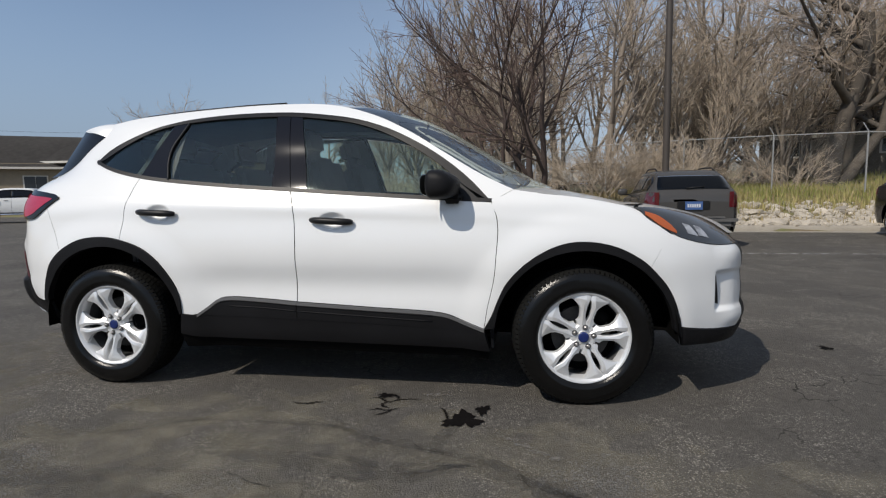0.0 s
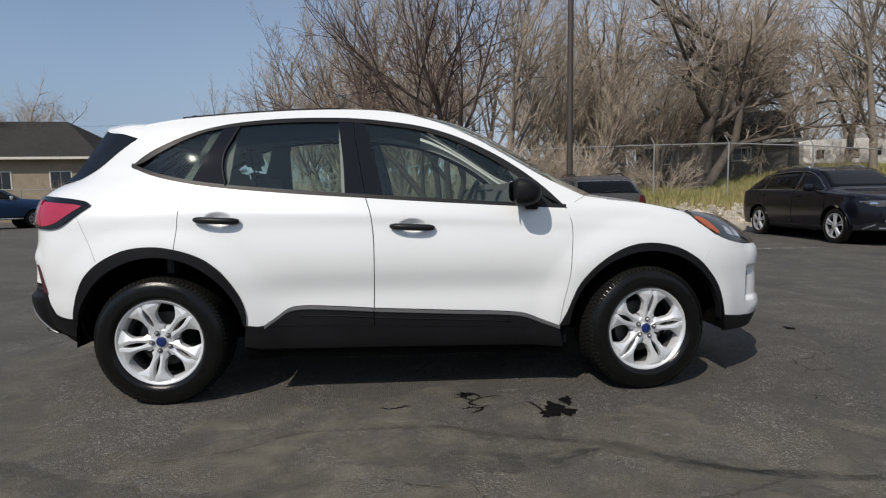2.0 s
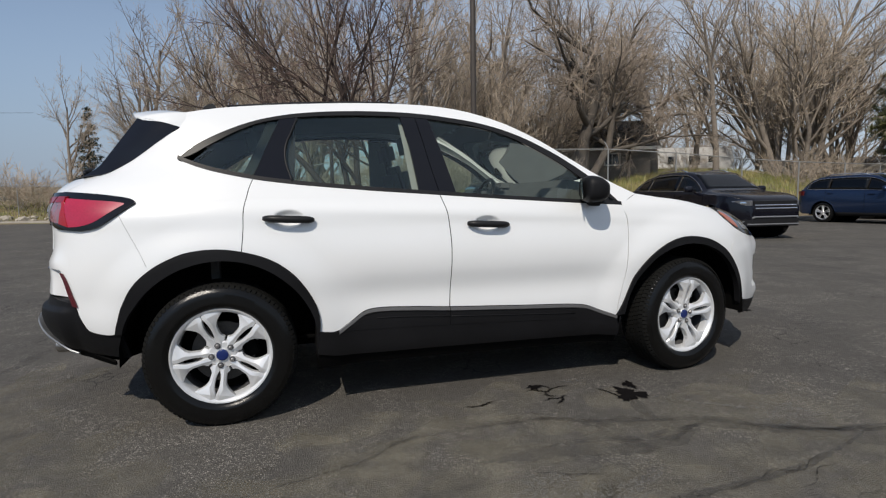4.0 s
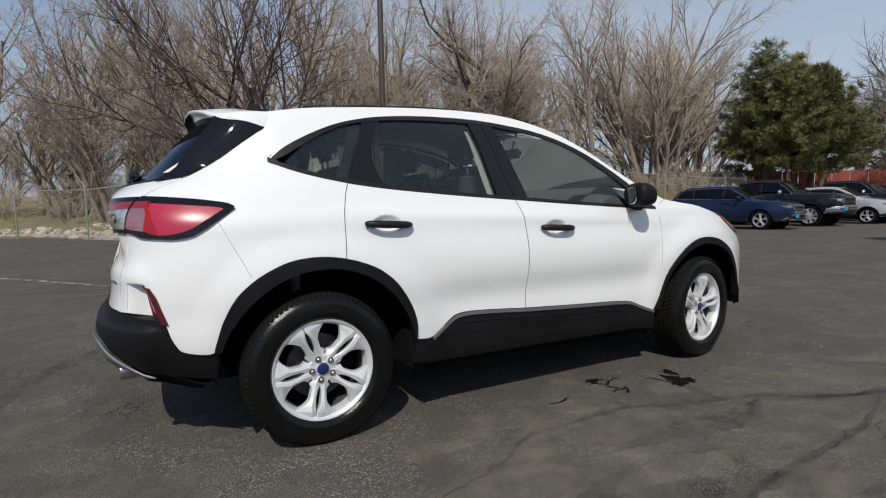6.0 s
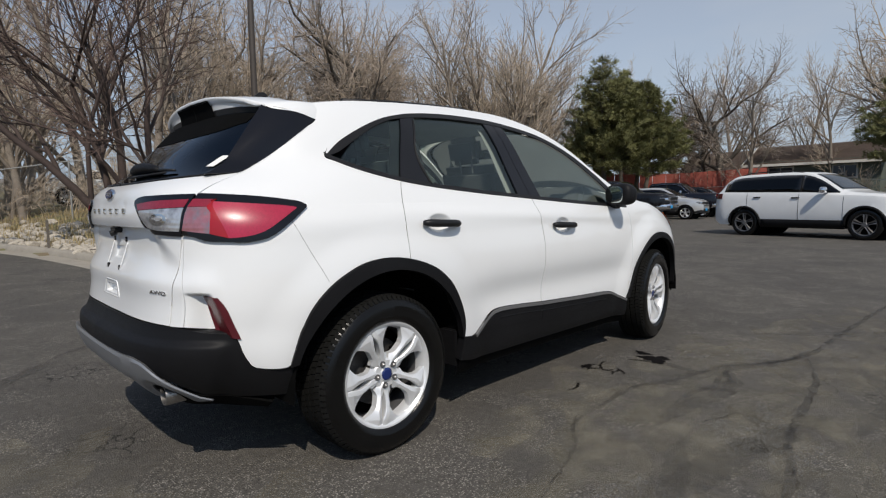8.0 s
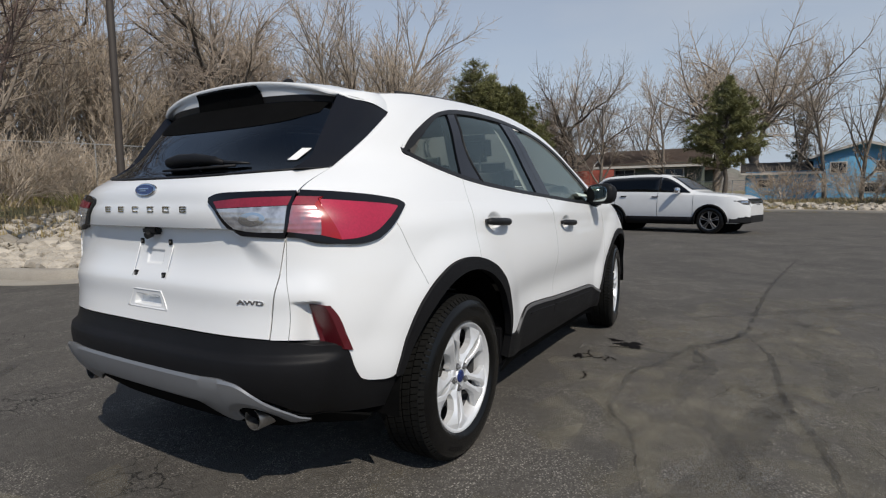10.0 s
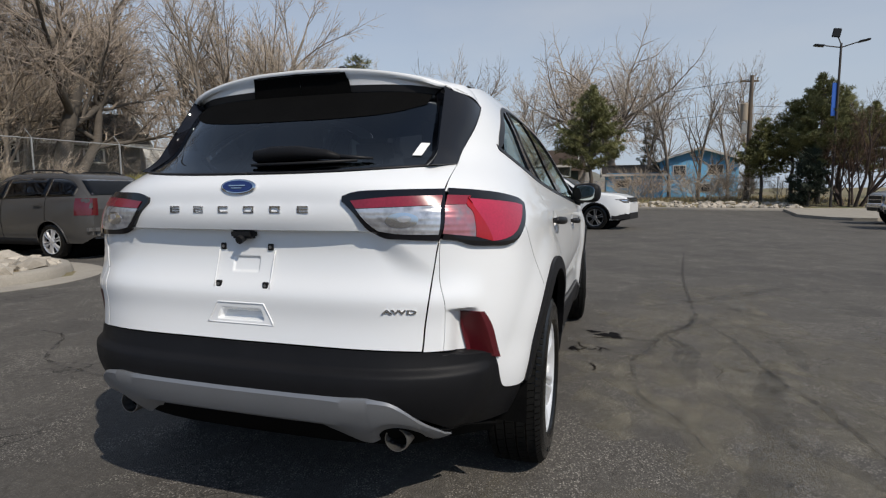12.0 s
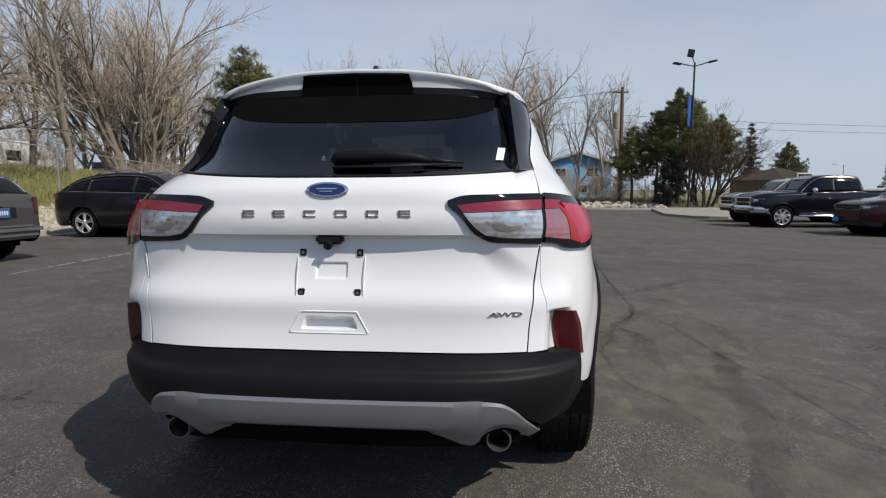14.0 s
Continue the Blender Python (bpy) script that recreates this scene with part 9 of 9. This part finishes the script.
    a, b = on_tail(-.490, .782, .003), on_tail(-.590, .782, .003)
    along = (b - a).normalized()
    up = Vector((0, 0, 1))
    outw = along.cross(up)
    rot = Matrix((along, up, outw)).transposed().to_4x4()
    ob.matrix_world = Matrix.Translation((a + b) / 2) @ rot @ Matrix.Diagonal((1.25, .52, 1, 1))

    # ---- spoiler with high stop lamp, wiper, fin
    p0 = rp[0]
    lead = [np.array((p0[0], p0[1] * c, p0[2] + .035 * (1 - c ** 2.2))) for c in np.linspace(0, 1, 22)]
    seam_side = smooth_curve(np.vstack([X([(-1.50, 1.552), (-1.497, 1.52), (-1.523, 1.469)])]), 9)
    lead += list(S.at(seam_side[1:, 0], seam_side[1:, 1]))
    trail = smooth_curve([(-1.815, 0.0, 1.598), (-1.808, -.20, 1.592), (-1.788, -.38, 1.570), (-1.758, -.50, 1.543), (-1.722, -.570, 1.517)], 22)
    trail = np.vstack([trail, [trail[-1] + np.array((.004, -.002, -.0016)) * k for k in range(1, 9)]])
    t = np.linspace(0, 1, 14)[:, None]
    top_g = []
    for k, (a, b) in enumerate(zip(lead, trail)):
        outward = np.array((0, 0, .016)) if k < 18 else np.array((0, -.016, .008))
        top_g.append(a * (1 - t) + b * t + outward * np.sin(np.pi * t) ** 1.0)
    top_g = np.array(top_g).transpose(1, 0, 2)
    # underside from the trailing edge forward to the top of the glass
    glass_top = np.vstack([Y([(0.001, 1.513), (.2, 1.512), (.4, 1.506), (.515, 1.497)]), X([(-1.66, 1.487), (-1.56, 1.474)])])
    gt = smooth_curve(glass_top, 22)
    glass_edge = S.at(gt[:, 0], gt[:, 1], -.004)
    under = []
    for k in range(22):
        e, f = trail[k], glass_edge[k]
        down = np.array((.006, 0, -.016 if k < 20 else -.008))
        mid = (e + down) * .45 + f * .55 + np.array((0, 0, .018))
        under.append(smooth_curve([e, e + down, mid, f], 11))
    under = np.array(under).transpose(1, 0, 2)

    def half(g, flip):
        vs = list(g.reshape(-1, 3))
        nu = g.shape[1]
        fs = [(j * nu + i, j * nu + i + 1, (j + 1) * nu + i + 1, (j + 1) * nu + i) for j in range(g.shape[0] - 1) for i in range(nu - 1)]
        if flip:
            fs = [tuple(reversed(f)) for f in fs]
        n = len(vs)
        return vs + [v * (1, -1, 1) for v in vs], fs + [tuple(n + i for i in reversed(f)) for f in fs]
    vs, fs = half(top_g, True)
    v2, f2 = half(under[:8], True)
    n = len(vs)
    spoiler = weld(mesh_object("spoiler", vs + v2, fs + [tuple(n + i for i in f) for f in f2], M_WHITE, car, "white roof spoiler", sharp=40))
    vs, fs = half(under[7:], True)
    weld(mesh_object("spoiler_underside", vs, fs, M_SATINBLACK, spoiler, "black inner half of the spoiler underside"))
    recess = under[1:, :8] + np.array((-.003, 0, -.005))
    vs, fs = half(recess, True)
    weld(mesh_object("stop_lamp_housing", vs, fs, M_DARK, spoiler, "black recess for the high stop lamp"))
    bm = bmesh.new()
    add_box(bm, (.012, .36, .007), (-1.806, 0, 1.578), None, .003)
    part("stop_lamp", bm, M_SATINBLACK, spoiler, "unlit slim high stop lamp")
    vs, fs = tube_mesh([[on_tail(.012, 1.250, .006), on_tail(0.001, 1.250, .016), on_tail(-.06, 1.252, .022), on_tail(-.16, 1.252, .024), on_tail(-.26, 1.246, .020), on_tail(-.305, 1.243, .012)]], [[.012, .021, .025, .023, .016, .008]], 12)
    wiper = mesh_object("rear_wiper", vs, fs, M_CLAD, car, "black rear wiper parked across the glass")
    vs, fs = tube_mesh([[on_tail(-.29, 1.244, .014), on_tail(-.34, 1.243, .012), on_tail(-.405, 1.242, .008)]], [[.008, .0065, .004]], 8)
    mesh_object("wiper_arm", vs, fs, M_SATINBLACK, wiper)
    vs, fs = tube_mesh([[on_tail(.005, 1.226, .008), on_tail(-.15, 1.226, .010), on_tail(-.36, 1.236, .007)]], [.005], 6)
    mesh_object("wiper_blade", vs, fs, M_SATINBLACK, wiper)
    bm = bmesh.new()
    prof = [(-.075, 0), (-.060, .030), (-.035, .050), (-.010, .054), (.004, .048), (.012, .030), (.080, .002), (.080, 0)]
    ring1 = [bm.verts.new((-1.43 - (-x), .012 * (1 - z / .09), 1.640 + z)) for x, z in prof]
    ring2 = [bm.verts.new((-1.43 - (-x), -.012 * (1 - z / .09), 1.640 + z)) for x, z in prof]
    bm.faces.new(ring1)
    bm.faces.new(list(reversed(ring2)))
    for k in range(len(prof)):
        bm.faces.new((ring1[k], ring2[k], ring2[(k + 1) % len(prof)], ring1[(k + 1) % len(prof)]))
    part("antenna_fin", bm, M_SATINBLACK, car, "black shark fin antenna")
    # paper sticker on the rear glass
    corners = [on_tail(y, z, o) for o in (.0015, .0025) for y, z in ((-.508, 1.259), (-.534, 1.259), (-.542, 1.305), (-.516, 1.305))]
    mesh_object("paper_sticker", corners, [(3, 2, 1, 0), (4, 5, 6, 7), (0, 1, 5, 4), (1, 2, 6, 5), (2, 3, 7, 6), (3, 0, 4, 7)], M_PAPER, car, "small white paper sticker", smooth=False)

    for ob in car.children:
        if ob.name.startswith(("front_side_window", "rear_side_window", "windscreen")):
            ob.visible_shadow = False
    # ---- door mirrors
    for sg in (1, -1):
        bm = bmesh.new()
        bmesh.ops.create_uvsphere(bm, u_segments=28, v_segments=18, radius=1)
        for v in bm.verts:
            x, y, z = v.co
            f = lambda a, n: math.copysign(abs(a) ** n, a)
            x, y, z = f(x, .82), f(y, .66), f(z, .66)
            droop = .030 * max(x, 0) ** 2 * max(z, 0)
            v.co = (.108 * x * (1.0 if x > 0 else .40), .106 * y, .073 * z * (1.0 - .08 * y) - droop)
        bmesh.ops.transform(bm, matrix=Matrix.Translation((.608, -.952, 1.133)) @ pose(0, 0, 0, 0, 0, -14), verts=bm.verts)
        if sg < 0:
            bmesh.ops.transform(bm, matrix=Matrix.Diagonal((1, -1, 1, 1)), verts=bm.verts)
        mir = part("door_mirror", bm, M_CLAD, car, "black door mirror housing")
        bm = bmesh.new()
        add_box(bm, (.10, .10, .05), (.675, -sg * .885, 1.070), Euler((radians(sg * 18), 0, 0)).to_matrix(), .018)
        part("mirror_foot", bm, M_SATINBLACK, mir)
        bm = bmesh.new()
        bmesh.ops.create_uvsphere(bm, u_segments=24, v_segments=12, radius=1)
        for v in bm.verts:
            x, y, z = v.co
            f = lambda a, n: math.copysign(abs(a) ** n, a)
            v.co = (.005 * x, .084 * f(y, .6), .056 * f(z, .6))
        bmesh.ops.transform(bm, matrix=Matrix.Translation((.566, -sg * .942, 1.133)) @ pose(0, 0, 0, 0, -3, -sg * 26), verts=bm.verts)
        part("mirror_glass", bm, M_MIRROR, mir, "silvered mirror glass")
    # triangle panel behind the mirror foot
    car_panel("mirror_triangle", car, M_SATINBLACK, X([(.70, 1.064), (.80, 1.058)]), X([(.70, 1.148), (.80, 1.066)]), X([(.70, 1.064), (.70, 1.148)]), X([(.80, 1.058), (.80, 1.066)]), 8, 8, out=.002, gap=(0,) * 4, depth=.01)

    # splash guards that close the wheel houses towards the sills
    for gx, top in ((-.893, .46), (.872, .42)):
        for sg in (-1, 1):
            bm = bmesh.new()
            add_box(bm, (.018, .34, top - .27), (gx, sg * .69, (top + .27) / 2), None, .006)
            part("splash_guard", bm, M_CLAD, car, "black plastic splash guard")
    # ---- wheels
    for wx, steer in ((-1.355, 0), (1.338, 7)):
        build_wheel(car, pose(wx, -.872, .350, 0, 0, steer), spin=12 if wx < 0 else -27)
        build_wheel(car, pose(wx, .872, .350, 0, 0, steer), right=False)

    # ---- cabin
    for y in (-.38, .38):
        build_seat("front_seat", car, -.10, y)
    for y in (-.40, .40):
        build_seat("rear_seat", car, -.98, y, w=.58, tall=.60)
    bm = bmesh.new()
    add_box(bm, (.50, 1.46, .26), (.80, 0, 1.035), Euler((0, radians(10), 0)).to_matrix(), .06)
    add_box(bm, (.16, .34, .07), (.62, .38, 1.17), None, .03)
    part("dashboard", bm, M_SEAT, car, "dark grey dashboard")
    vs, fs = [], []
    n1, n2 = 32, 8
    for i in range(n1):
        a = 2 * math.pi * i / n1
        for j in range(n2):
            b = 2 * math.pi * j / n2
            r = .185 + .016 * math.cos(b)
            p = Vector((.016 * math.sin(b), r * math.cos(a), r * math.sin(a)))
            vs.append(pose(.46, .38, 1.06, 0, 22, 0) @ p)
    for i in range(n1):
        for j in range(n2):
            a, b, c, d = i * n2 + j, i * n2 + (j + 1) % n2, ((i + 1) % n1) * n2 + (j + 1) % n2, ((i + 1) % n1) * n2 + j
            fs.append((a, b, c, d))
    wheel = mesh_object("steering_wheel", vs, fs, M_SATINBLACK, car, "black steering wheel")
    bm = bmesh.new()
    add_box(bm, (.05, .34, .06), (.47, .38, 1.02), Euler((0, radians(22), 0)).to_matrix(), .02)
    part("steering_hub", bm, M_SATINBLACK, wheel)
    # headliner and pale inner pillars
    rows = []
    c = np.linspace(-1, 1, 13)
    for p in rp[::4]:
        if p[0] < .12:
            rows.append(np.stack([np.full(13, p[0]), p[1] * .93 * c, p[2] - .045 + .03 * (1 - c**2)], -1))
    g = np.array(rows)
    vs = list(g.reshape(-1, 3))
    nu = 13
    fs = [(j * nu + i, j * nu + i + 1, (j + 1) * nu + i + 1, (j + 1) * nu + i) for j in range(g.shape[0] - 1) for i in range(nu - 1)]
    mesh_object("headliner", vs, fs, M_SEATLIGHT, car, "pale grey headlining")
    car_panel("pillar_lining", car, M_SEATLIGHT, X([(-.36, 1.05), (-.12, 1.05)]), X([(-.40, 1.56), (-.25, 1.56)]), X([(-.36, 1.05), (-.40, 1.56)]), X([(-.12, 1.05), (-.25, 1.56)]), 6, 12, out=-.05, gap=(0,) * 4, depth=0)
    car_panel("pillar_lining", car, M_SATINBLACK, X([(-1.30, 1.10), (-.99, 1.10)]), X([(-1.10, 1.53), (-.96, 1.55)]), X([(-1.30, 1.10), (-1.10, 1.53)]), X([(-.99, 1.10), (-.96, 1.55)]), 6, 12, out=-.02, gap=(0,) * 4, depth=0)
    car_panel("door_lining", car, M_SEAT, X([(-.82, .58), (.85, .45)]), X([(-1.15, 1.19), (-.2, 1.105), (.85, 1.04)]), X([(-.82, .58), (-.86, .80), (-1.10, .95), (-1.15, 1.19)]), X([(.85, .45), (.85, 1.04)]), 30, 8, out=-.06, gap=(0,) * 4, depth=0, label="dark inner door lining")
    bm = bmesh.new()
    add_box(bm, (.55, 1.20, .04), (-1.72, 0, 1.02), None, .01)
    add_box(bm, (.04, 1.24, .50), (-1.40, 0, .80), None, .01)
    part("parcel_shelf", bm, M_SEAT, car)
    bm = bmesh.new()
    add_box(bm, (.04, .24, .07), (.36, 0, 1.46), Euler((0, radians(-12), 0)).to_matrix(), .02)
    add_cyl(bm, (.37, 0, 1.49), (.39, 0, 1.56), .008, seg=8)
    part("interior_mirror", bm, M_SATINBLACK, car, "black inside mirror")
    return car


main_car = build_main_car()
